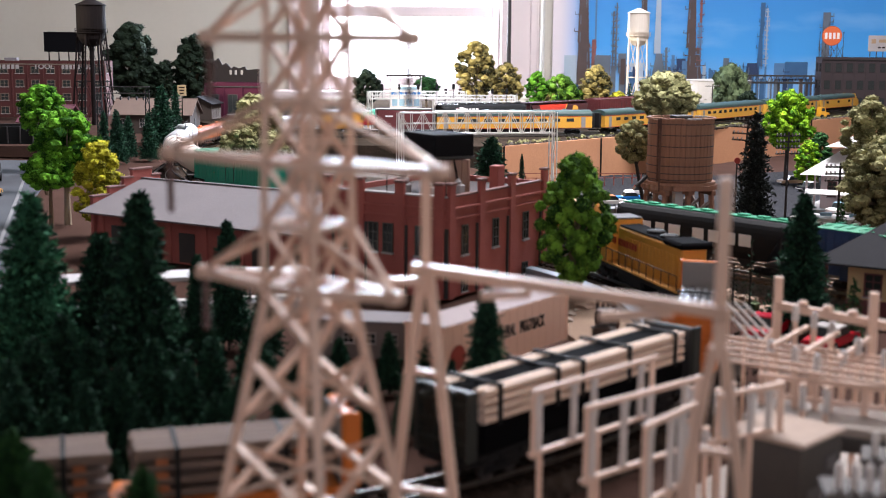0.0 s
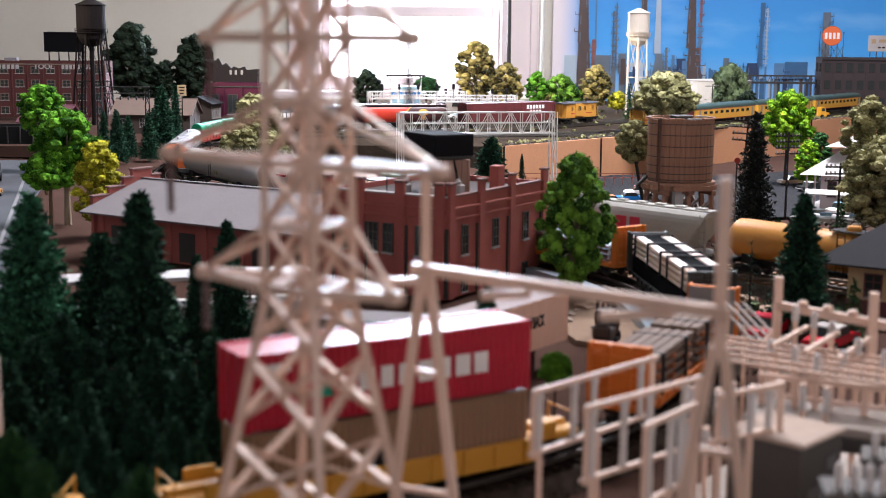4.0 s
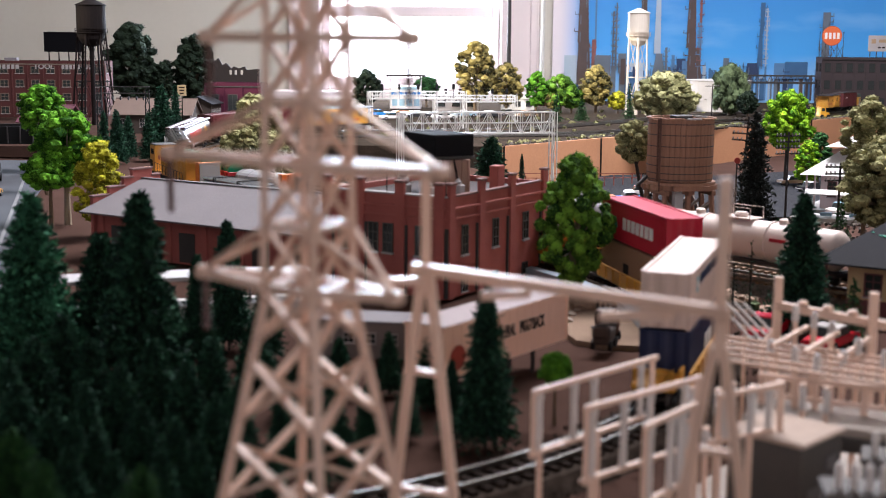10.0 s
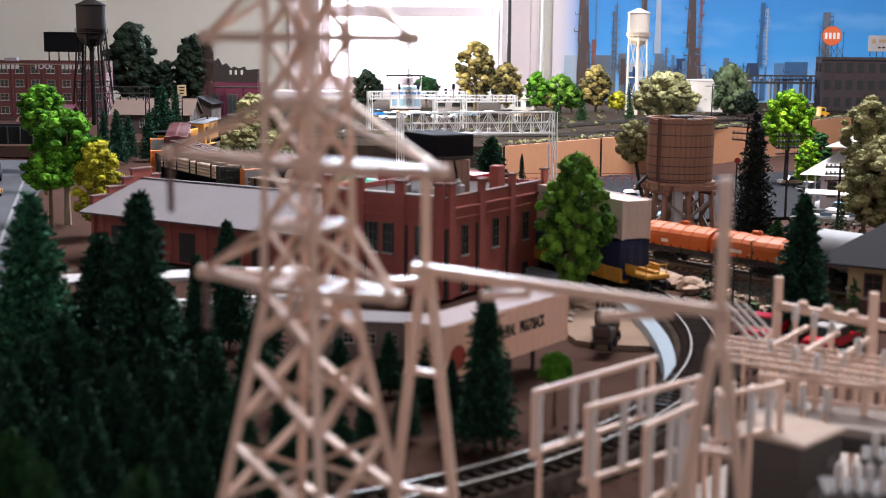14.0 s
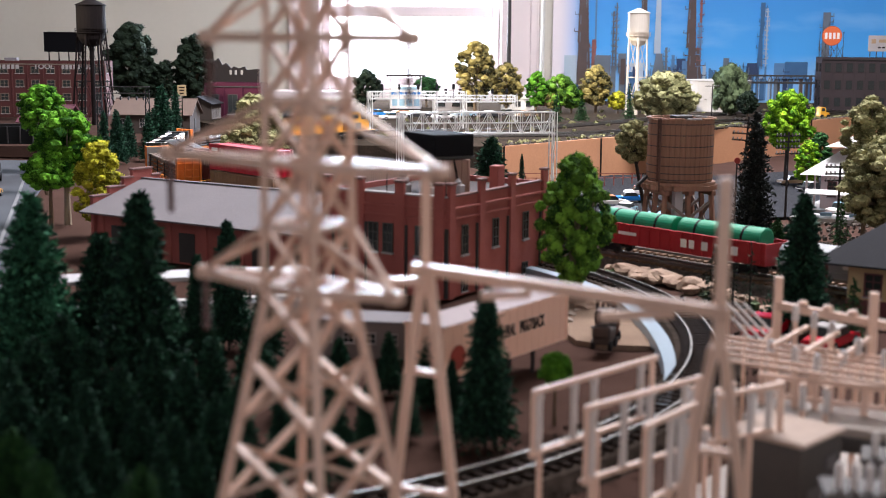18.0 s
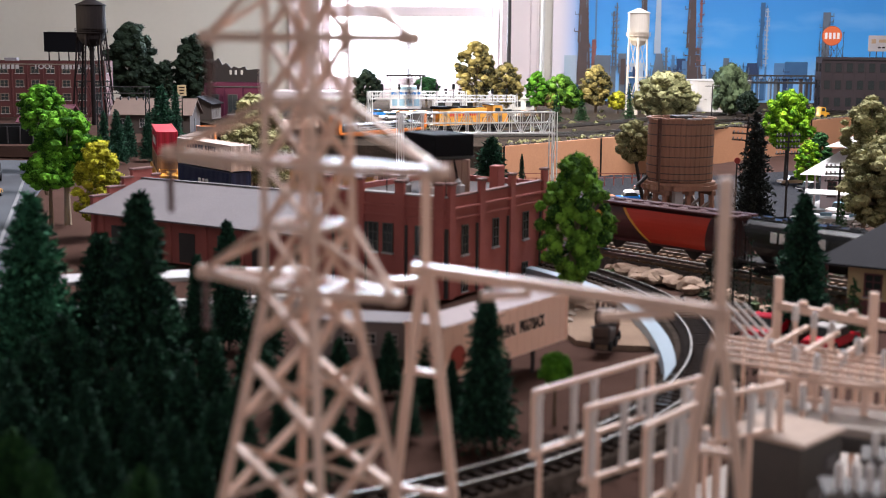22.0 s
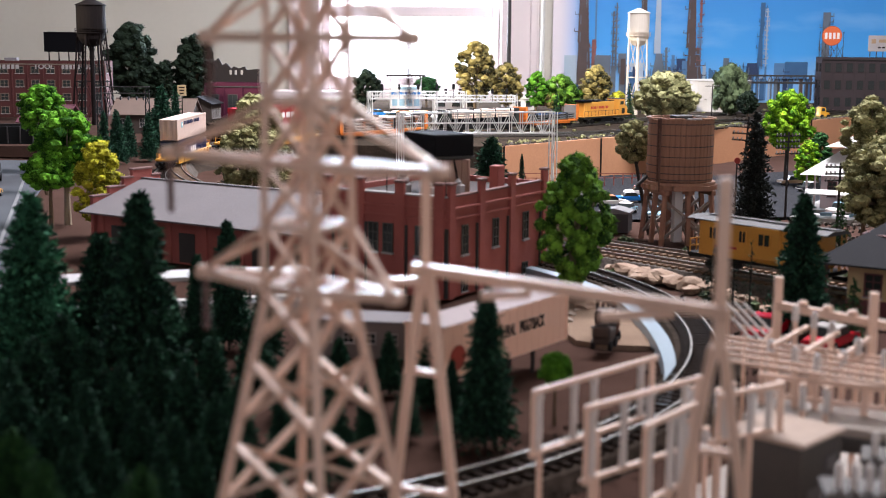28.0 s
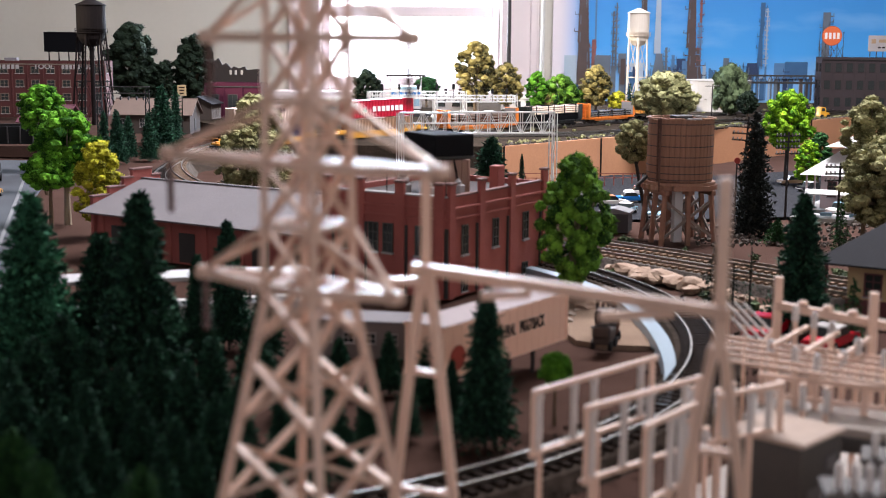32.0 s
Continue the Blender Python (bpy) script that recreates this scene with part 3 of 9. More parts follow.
def conifer(x, y, z, height, width, leaf, label, tiers=34, per=30, trunk=M_TRUNKD, droop=0.3, group="model conifers", thin=1.0, name="conifer_tree", taper=0.64, fuzz=10):
    """A bottle-brush fir: tiers of drooping branches, each a row of needle tufts round a thin stem."""
    t = thing(name, pose(x, y, z), label, "tree", group)
    part("trunk", rod(B(), (0, 0, -0.002), (0, 0, height * 0.97), max(0.0011, width * 0.03), 0.0004, 7), trunk, t)
    vs = []
    for k in range(tiers):
        q = k / (tiers - 1)
        r = width / 2 * (1 - q) ** taper * RNG.uniform(0.8, 1.12) + width * 0.025
        n = max(5, int(per * (1 - 0.7 * q) * thin))
        a = RNG.uniform(0, 6.28) + 6.283 * np.arange(n) / n + RNG.uniform(-0.15, 0.15, n)
        rr = r * RNG.uniform(0.62, 1.12, n)
        zc = height * (0.08 + 0.9 * q) + height / tiers * RNG.uniform(-0.6, 0.6, n)
        dz = -rr * droop * RNG.uniform(0.3, 1.5, n)
        f = (np.arange(fuzz) + 0.6)[None, :] / fuzz
        rad = rr[:, None] * f
        side = RNG.uniform(-1, 1, (n, fuzz)) * (0.12 * rr[:, None] + 0.002 * height) * (0.4 + f)
        c, s = np.cos(a)[:, None], np.sin(a)[:, None]
        p = np.stack([c * rad - s * side, s * rad + c * side, zc[:, None] + dz[:, None] * f ** 1.5 + RNG.normal(0, height * 0.006, (n, fuzz))], -1).reshape(-1, 3)
        d = np.stack([np.broadcast_to(c, (n, fuzz)), np.broadcast_to(s, (n, fuzz)), RNG.uniform(-0.6, 0.9, (n, fuzz))], -1).reshape(-1, 3) + RNG.normal(0, 0.45, (n * fuzz, 3))
        u = np.cross(d, RNG.normal(size=d.shape))
        u /= np.linalg.norm(u, axis=1)[:, None] + 1e-9
        ln = (width * 0.045 + height * 0.004) * RNG.uniform(0.6, 1.4, (len(p), 1))
        vs.append(np.stack([p - u * ln * 0.5, p + u * ln * 0.5, p + d * ln], 1).reshape(-1, 3))
    v = np.concatenate(vs)
    k = np.arange(0, len(v), 3)
    npart("needles", v, np.stack([k, k + 1, k + 2], 1).tolist(), leaf, t)
    return t


DARKFIR = "dark green bottle-brush fir among the trackside trees"
conifer(-0.261, 0.800, -0.000, 0.111, 0.064, M_FIRLIT, "brighter green model fir with fine needles in a thick stand", tiers=46, per=34)
conifer(-0.178, 0.740, -0.000, 0.121, 0.057, M_CONIFER, DARKFIR, tiers=46, per=34)
conifer(-0.228, 0.840, -0.000, 0.082, 0.055, M_CONIFER, DARKFIR, tiers=46, per=34)
conifer(-0.147, 0.860, -0.000, 0.088, 0.035, M_CONIFER, DARKFIR, tiers=46, per=34)
conifer(-0.160, 0.820, -0.000, 0.070, 0.028, M_CONIFER, DARKFIR, tiers=46, per=34)
conifer(-0.216, 0.660, -0.000, 0.052, 0.040, M_CONIFER, DARKFIR, tiers=46, per=34)
conifer(-0.166, 0.640, -0.000, 0.042, 0.033, M_CONIFER, DARKFIR, tiers=46, per=34)
conifer(-0.126, 0.680, -0.000, 0.048, 0.032, M_CONIFER, DARKFIR, tiers=46, per=34)
conifer(-0.061, 0.740, -0.000, 0.035, 0.022, M_CONIFER, DARKFIR, tiers=46, per=34)
conifer(-0.032, 0.750, -0.000, 0.036, 0.020, M_CONIFER, DARKFIR, tiers=46, per=34)
conifer(-0.007, 0.720, -0.000, 0.046, 0.022, M_CONIFER, DARKFIR, tiers=46, per=34)
conifer(0.023, 0.645, -0.000, 0.084, 0.035, M_CONIFER, DARKFIR, tiers=46, per=34)
conifer(-0.173, 0.580, -0.000, 0.036, 0.018, M_CONIFER, DARKFIR, tiers=46, per=34)
conifer(-0.170, 0.780, -0.000, 0.053, 0.030, M_CONIFER, DARKFIR, tiers=46, per=34)
conifer(-0.282, 0.820, -0.000, 0.052, 0.043, M_CONIFER, DARKFIR, tiers=46, per=34)
conifer(-0.084, 0.700, -0.000, 0.031, 0.027, M_CONIFER, DARKFIR, tiers=46, per=34)
conifer(-0.114, 0.760, -0.000, 0.043, 0.030, M_CONIFER, DARKFIR, tiers=46, per=34)
conifer(-0.213, 0.700, -0.000, 0.056, 0.036, M_CONIFER, DARKFIR, tiers=46, per=34)
conifer(-0.192, 0.680, -0.000, 0.047, 0.032, M_CONIFER, DARKFIR, tiers=46, per=34)
conifer(-0.153, 0.660, -0.000, 0.052, 0.031, M_CONIFER, DARKFIR, tiers=46, per=34)
conifer(-0.132, 0.640, -0.000, 0.045, 0.028, M_CONIFER, DARKFIR, tiers=46, per=34)
conifer(-0.206, 0.600, -0.000, 0.044, 0.034, M_CONIFER, DARKFIR, tiers=46, per=34)
conifer(-0.160, 0.570, -0.000, 0.031, 0.022, M_CONIFER, DARKFIR, tiers=46, per=34)
conifer(-0.146, 0.600, -0.000, 0.033, 0.029, M_CONIFER, DARKFIR, tiers=46, per=34)
conifer(-0.183, 0.580, -0.000, 0.038, 0.028, M_CONIFER, DARKFIR, tiers=46, per=34)
conifer(-0.125, 0.580, -0.000, 0.033, 0.023, M_CONIFER, DARKFIR, tiers=46, per=34)
conifer(-0.102, 0.620, -0.000, 0.039, 0.024, M_CONIFER, DARKFIR, tiers=46, per=34)
conifer(-0.079, 0.610, -0.000, 0.030, 0.021, M_CONIFER, DARKFIR, tiers=46, per=34)
conifer(-0.055, 0.630, -0.000, 0.034, 0.022, M_CONIFER, DARKFIR, tiers=46, per=34)
conifer(-0.038, 0.640, -0.000, 0.034, 0.019, M_CONIFER, DARKFIR, tiers=46, per=34)
conifer(-0.117, 0.830, -0.000, 0.063, 0.025, M_CONIFER, DARKFIR, tiers=46, per=34)
conifer(-0.019, 0.660, -0.000, 0.035, 0.017, M_CONIFER, DARKFIR, tiers=46, per=34)
conifer(0.005, 0.660, -0.000, 0.042, 0.016, M_CONIFER, DARKFIR, tiers=46, per=34)
conifer(-0.184, 0.540, -0.000, 0.040, 0.026, M_CONIFER, DARKFIR, tiers=46, per=34)
conifer(-0.161, 0.530, -0.000, 0.035, 0.022, M_CONIFER, DARKFIR, tiers=46, per=34)
conifer(-0.139, 0.520, -0.000, 0.036, 0.020, M_CONIFER, DARKFIR, tiers=46, per=34)
conifer(-0.123, 0.540, -0.000, 0.030, 0.021, M_CONIFER, DARKFIR, tiers=46, per=34)
conifer(-0.111, 0.560, -0.000, 0.029, 0.019, M_CONIFER, DARKFIR, tiers=46, per=34)
conifer(-0.092, 0.570, -0.000, 0.029, 0.019, M_CONIFER, DARKFIR, tiers=46, per=34)
conifer(-0.077, 0.560, -0.000, 0.024, 0.017, M_CONIFER, DARKFIR, tiers=46, per=34)
conifer(-0.110, 0.600, -0.000, 0.039, 0.023, M_CONIFER, DARKFIR, tiers=46, per=34)
conifer(-0.060, 0.580, -0.000, 0.026, 0.016, M_CONIFER, DARKFIR, tiers=46, per=34)
conifer(-0.044, 0.590, -0.000, 0.025, 0.015, M_CONIFER, DARKFIR, tiers=46, per=34)
conifer(-0.220, 0.630, -0.000, 0.047, 0.030, M_CONIFER, DARKFIR, tiers=46, per=34)
conifer(-0.173, 0.600, -0.000, 0.044, 0.025, M_CONIFER, DARKFIR, tiers=46, per=34)
conifer(-0.147, 0.420, -0.000, 0.076, 0.034, M_CONIFER2, DARKFIR, tiers=46, per=34, taper=0.42)
conifer(-0.105, 0.430, -0.000, 0.060, 0.025, M_CONIFER2, DARKFIR, tiers=46, per=34, taper=0.42)
conifer(-0.134, 0.410, -0.000, 0.069, 0.024, M_CONIFER2, DARKFIR, tiers=46, per=34, taper=0.42)
conifer(0.265, 0.930, -0.000, 0.101, 0.049, M_CONIFER, DARKFIR, tiers=46, per=34)
conifer(0.060, 1.620, -0.002, 0.094, 0.054, M_CONIFER, DARKFIR, tiers=44, per=34, taper=0.4)
conifer(0.095, 1.550, -0.002, 0.078, 0.015, M_CONIFER, DARKFIR)
conifer(-0.518, 2.350, 0.000, 0.128, 0.064, M_CONIFER, DARKFIR)
conifer(-0.499, 2.380, 0.000, 0.129, 0.036, M_CONIFER, DARKFIR)
conifer(-0.563, 2.200, 0.000, 0.091, 0.039, M_CONIFER, DARKFIR)
conifer(-0.572, 2.150, 0.000, 0.092, 0.032, M_CONIFER, DARKFIR)
conifer(-0.520, 2.250, 0.000, 0.084, 0.036, M_CONIFER, DARKFIR)
conifer(-0.568, 2.300, 0.000, 0.076, 0.037, M_CONIFER, DARKFIR)
conifer(0.258, 2.950, 0.033, 0.066, 0.034, M_CONIFER2, "small green fir beside the track", tiers=16, per=16)
conifer(0.322, 3.000, 0.033, 0.047, 0.040, M_CONIFER2, "small green fir beside the track", tiers=16, per=16)
conifer(0.440, 3.050, 0.033, 0.083, 0.035, M_CONIFER2, "small green fir beside the track", tiers=16, per=16)
conifer(0.408, 1.300, -0.000, 0.053, 0.025, M_CONIFER2, "small green fir beside the track", tiers=16, per=16)
conifer(0.359, 1.360, -0.000, 0.025, 0.034, M_CONIFER2, "small green fir beside the track", tiers=16, per=16)
conifer(0.295, 0.900, -0.000, 0.044, 0.024, M_CONIFER2, "small green fir beside the track", tiers=16, per=16)
conifer(0.245, 1.000, -0.000, 0.053, 0.020, M_CONIFER, "small sparse dark tree beside the freight track", tiers=6, per=9, droop=0.7)
conifer(0.223, 1.030, -0.000, 0.045, 0.029, M_LEAFD, "low dark bushy fir beside the rocks", tiers=12, per=14)
conifer(0.227, 0.980, -0.000, 0.040, 0.017, M_LEAFD, "low dark bushy fir beside the rocks", tiers=10, per=12)
leafy_tree(0.108, 1.040, -0.000, 0.122, 0.066, M_LEAFM, "mid green foam tree beside the brick works", crown=0.9, squash=1.0, trunk=M_PALETRUNK, lumps=190, lump=(0.13, 0.26), per=120)
leafy_tree(-0.433, 1.460, -0.000, 0.135, 0.078, M_LEAF, "bright green foam tree with bare trunk by the road", crown=0.66, trunk=M_PALETRUNK, girth=1.3)
leafy_tree(-0.446, 1.440, -0.000, 0.088, 0.066, M_LEAF, "bright green foam tree by the road", crown=0.56)
leafy_tree(-0.547, 1.750, -0.000, 0.152, 0.071, M_LEAF, "bright green foam tree behind another tree", crown=0.5)
leafy_tree(-0.372, 1.370, -0.000, 0.105, 0.058, M_LEAFY, "yellow foam tree beside the stepped gable", crown=0.9)
leafy_tree(0.063, 0.690, -0.000, 0.040, 0.020, M_LEAF, "small bright green tree on thin trunk", crown=0.48)
leafy_tree(0.618, 2.300, -0.041, 0.174, 0.096, M_LEAFL, "lime green foam tree behind the station", crown=0.62, squash=0.9, trunk=M_TRUNKD, lumps=210, lump=(0.1, 0.21), per=140)
leafy_tree(0.642, 2.250, -0.041, 0.090, 0.052, M_LEAFL, "lime green shrub behind the station", crown=0.9)
leafy_tree(0.691, 2.350, -0.041, 0.097, 0.052, M_CONIFER2, "dark green shrub behind the station", crown=0.9)
leafy_tree(0.465, 1.400, -0.000, 0.159, 0.064, M_SAGE, "tall sage lichen tree beside the station", crown=0.62)
leafy_tree(0.464, 1.350, -0.000, 0.119, 0.090, M_SAGE, "tall sage lichen tree beside the station", crown=0.85)
leafy_tree(0.431, 2.500, -0.035, 0.199, 0.131, M_SAGE, "sage lichen tree at the wall top", crown=0.5)
leafy_tree(0.2325, 1.425, -0.000, 0.128, 0.042, M_SAGE, "leaning sage tree beside the water tank", crown=0.4, trunk=M_TRUNKD, lean=(-0.021, 0.0), lumps=130, girth=1.5)
leafy_tree(-0.274, 1.850, 0.000, 0.136, 0.097, M_SAGE, "pale sage lichen tree inside the loop", crown=0.9)
leafy_tree(-0.271, 1.700, 0.000, 0.104, 0.068, M_SAGE, "pale sage lichen shrub inside the loop", crown=0.92)
leafy_tree(-0.227, 1.680, 0.000, 0.095, 0.059, M_SAGE, "pale sage lichen shrub inside the loop", crown=0.92)
leafy_tree(-0.875, 3.600, 0.020, 0.244, 0.156, M_LEAFD, "dark foam tree standing against the wall", crown=0.92, lumps=190, lump=(0.17, 0.3), per=90)
leafy_tree(-0.696, 3.600, 0.020, 0.212, 0.131, M_LEAFD, "dark foam tree standing against the wall", crown=0.92, lumps=190, lump=(0.17, 0.3), per=90)
leafy_tree(-0.783, 3.600, 0.020, 0.139, 0.096, M_LEAFD, "dark foam tree standing against the wall", crown=0.92)
leafy_tree(-0.838, 3.600, 0.020, 0.154, 0.096, M_LEAFD, "dark foam tree standing against the wall", crown=0.92)
leafy_tree(-0.207, 3.400, 0.033, 0.111, 0.084, M_LEAFD, "dark shrub before the window", crown=0.9)
leafy_tree(-0.050, 3.600, 0.033, 0.087, 0.076, M_CONIFER2, "low green shrub before the window", crown=0.7)
leafy_tree(0.080, 3.350, 0.033, 0.189, 0.113, M_OLIVE, "sunlit foam tree before the window wall", crown=0.88)
leafy_tree(0.162, 3.350, 0.033, 0.130, 0.092, M_OLIVE, "sunlit foam tree before the window wall", crown=0.88)
leafy_tree(0.240, 3.350, 0.033, 0.110, 0.068, M_LEAF, "sunlit foam tree before the window wall", crown=0.88)
leafy_tree(0.303, 3.350, 0.033, 0.102, 0.092, M_LEAFM, "sunlit foam tree before the window wall", crown=0.88)
leafy_tree(0.395, 3.350, 0.033, 0.126, 0.098, M_OLIVE, "sunlit foam tree before the window wall", crown=0.88)
leafy_tree(0.332, 3.350, 0.033, 0.073, 0.074, M_LEAFM, "sunlit foam tree before the window wall", crown=0.88)
leafy_tree(0.453, 3.350, 0.033, 0.059, 0.059, M_LEAFY, "sunlit foam tree before the window wall", crown=0.88)
leafy_tree(0.285, 3.350, 0.033, 0.058, 0.053, M_OLIVE, "sunlit foam tree before the window wall", crown=0.88)
leafy_tree(0.733, 3.300, 0.033, 0.130, 0.111, M_LEAFG, "rounded grey green tree before the painted sky", crown=0.97, squash=1.4)
leafy_tree(0.757, 3.200, 0.033, 0.068, 0.057, M_LEAFD, "dark green tree before the painted sky", crown=0.9)
conifer(0.347, 1.420, -0.000, 0.133, 0.052, M_SHAGGY, "tall shaggy dark conifer beside the station square", tiers=16, per=36, droop=0.75, taper=0.5, fuzz=20)

# ---- power line and substation in the foreground ----
M_BUSH = mat("insulator_white", (0.62, 0.58, 0.56), 0.2, 0, 60, 0.2, 0.05)
M_SLABG = mat("substation_concrete", (0.4, 0.34, 0.3), 0.8, 0, 30, 0.4, 0.3)
M_CTRL = mat("control_house_grey", (0.09, 0.08, 0.075), 0.7, 0, 30, 0.4, 0.2)


def lattice_pylon(x, y, turn):
    p = thing("transmission_tower", pose(x, y, 0, 0, 0, turn), "tan lattice transmission tower with three cross arms", "pylon")
    waist, top = 0.13, 0.262

    def half(z):
        return 0.0301 + (0.0096 - 0.0301) * z / waist if z < waist else 0.0096 + (0.0078 - 0.0096) * (z - waist) / (top - waist)

    def corner(i, z):
        h = half(z)
        return Vector(((-h, -h), (h, -h), (h, h), (-h, h))[i]).to_3d() + Vector((0, 0, z))

    for i in range(4):
        bm = bar(B(), corner(i, 0), corner(i, waist), 0.0027)
        bar(bm, corner(i, waist - 0.001), corner(i, top), 0.0021)
        part("leg", bm, M_TAN, p)
    # wide flat cross braces in the legs, a little apart; small ones in the shaft
    low = [(0.004, 0.0135), (0.0195, 0.038), (0.0445, 0.063), (0.0692, 0.087), (0.0942, 0.1126), (0.1186, 0.134)]
    high = [0.1353, 0.154, 0.1725, 0.191, 0.2095, 0.228, 0.246, top]
    for a, b in low + list(zip(high, high[1:])):
        w, deep = (0.003, 0.0012) if b < 0.135 else (0.0017, 0.001)
        for i in range(4):
            j = (i + 1) % 4
            part("brace", bar(B(), corner(i, a), corner(j, b), w, deep), M_TAN, p)
            part("brace", bar(B(), corner(j, a), corner(i, b), w, deep), M_TAN, p)
            if b > 0.135:
                part("girt", bar(B(), corner(i, a), corner(j, a), 0.002, 0.002), M_TAN, p)
    for z, left, right in ((0.1353, 0.0425, 0.0315), (0.1725, 0.057, 0.0465), (0.2095, 0.039, 0.0365)):
        for s in (-1, 1):
            h = half(z)
            tip = Vector((left * s if s < 0 else right, 0, z))
            arm = part("cross_arm", box(B(), tip, (0.006, 0.005, 0.0042), 0.001), M_TAN, p)
            for yy in (-h, h):
                part("arm_chord", bar(B(), (s * h, yy, z), tip, 0.0024, 0.0028), M_TAN, arm)
                part("arm_stay", bar(B(), (s * h, yy, z + 0.018), tip + Vector((0, 0, 0.001)), 0.0014, 0.0014), M_TAN, arm)
            if s < 0 or z > 0.2:
                ins = rod(B(), tip, tip - Vector((0, 0, 0.019)), 0.0009, seg=8)
                for k in range(6):
                    rod(ins, tip - Vector((0, 0, 0.003 + k * 0.0028)), tip - Vector((0, 0, 0.0044 + k * 0.0028)), 0.0015, 0.001, 10)
                part("insulator", ins, mat("brown_insulator", (0.1, 0.055, 0.05), 0.7), arm)
    for i in range(4):
        part("footing", box(B(), corner(i, 0.0) + Vector((0, 0, 0.001)), (0.008, 0.008, 0.005), 0.001), M_SLABG, p)
    # ridge peak above
    bm = B()
    for i in range(4):
        bar(bm, corner(i, top), (0, 0, top + 0.03), 0.0024)
    part("peak", bm, M_TAN, p)
    return p


lattice_pylon(-0.0405, 0.38, -33)


def gantry(a, b, zb, zt):
    """Two A-shaped poles carrying a long beam with short cross arms."""
    a, b = Vector(a), Vector(b)
    d = (b - a).normalized()
    n = Vector((-d.y, d.x))
    g = thing("line_gantry", Matrix.Identity(4), "tan two-legged line gantry with a long beam", "gantry")
    for q, sp, fork, ties in ((a, 0.0172, zb - 0.002, (0.093, 0.049, 0.02)), (b, 0.0205, zb - 0.012, (0.0855, 0.045, 0.018))):
        c = q.to_3d()
        part("mast", bar(B(), c + Vector((0, 0, fork - 0.004)), c + Vector((0, 0, zt)), 0.0036, 0.0034), M_TAN, g)
        for s in (-1, 1):
            foot = c + Vector((s * sp * 0.93, s * -sp * 0.37, 0))
            leg = part("leg", bar(B(), foot, c + Vector((s * 0.0013, s * -0.0005, fork)), 0.003, 0.003), M_TAN, g)
        for z in ties:
            w = sp * (1 - z / fork) + 0.0015
            part("tie_bar", bar(B(), c + Vector((-w * 0.93, w * 0.37, z)), c + Vector((w * 0.93, -w * 0.37, z)), 0.002, 0.002), M_TAN, g)
    for off in (-0.0022,):
        part("beam", bar(B(), (a - d * 0.004 + n * off).to_3d() + Vector((0, 0, zb)), (b + d * 0.004 + n * off).to_3d() + Vector((0, 0, zb - 0.001)), 0.0036, 0.0036), M_TAN, g)
    for t, ln in ((0.0, 0.016), (0.36, 0.014), (0.82, 0.02)):
        c = (a + (b - a) * t).to_3d() + Vector((0, 0, zb - 0.0045))
        u = (n * -0.75 - d * 0.65).to_3d()
        part("cross_arm", bar(B(), c - u * ln * 0.2, c + u * ln, 0.0028, 0.0028), M_TAN, g)
    return g


gantry((-0.006, 0.44), (0.0835, 0.376), 0.1305, 0.1695)


def switch_frame(a, b, z0, z1, posts, label="tan rack of disconnect switches with pale insulators"):
    """A standing rack: two rails, upright insulators between them, and legs."""
    a, b = Vector(a).to_3d(), Vector(b).to_3d()
    f = thing("switch_rack", Matrix.Identity(4), label, "switchgear", "switch racks of the substation")
    up = Vector((0, 0, 1))
    d = (b - a).normalized()
    part("top_rail", bar(B(), a + up * z1, b + up * z1, 0.002, 0.002), M_TAN, f)
    n = len(posts)
    cut = a + (b - a) * min(1.0, posts[-1] + 0.06)
    part("bottom_rail", bar(B(), a + up * z0 - d * 0.003, cut + up * z0, 0.002, 0.0018), M_TAN, f)
    for k, t in enumerate(posts):
        c = a + (b - a) * t
        bm = rod(B(), c + up * (z0 + 0.001), c + up * (z1 - 0.0024), 0.0016, seg=10)
        rod(bm, c + up * (z1 - 0.0034), c + up * (z1 - 0.0008), 0.002, seg=10)
        part("insulator", bm, M_BUSH, f)
        if k == 0:
            part("upright", bar(B(), c - d * 0.0036 + up * (z0 - 0.002), c - d * 0.0036 + up * (z1 + 0.0008), 0.0018, 0.0018), M_TAN, f)
    for t in (0.04, 0.5, 0.96):
        c = a + (b - a) * t
        part("leg", bar(B(), c, c + up * (z0 + 0.001 if t < posts[-1] else z1), 0.0024, 0.0024), M_TAN, f)
    return f


switch_frame((0.0378, 0.5), (0.0968, 0.56), 0.0437, 0.0695, (0.03, 0.3, 0.46, 0.86))
switch_frame((0.056, 0.472), (0.109, 0.519), 0.0425, 0.0712, (0.04, 0.3, 0.52, 0.84))
switch_frame((0.0745, 0.452), (0.1, 0.484), 0.04, 0.0698, (0.1, 0.5, 0.7))
switch_frame((0.1097, 0.492), (0.1414, 0.512), 0.052, 0.0705, (0.12, 0.5, 0.78))


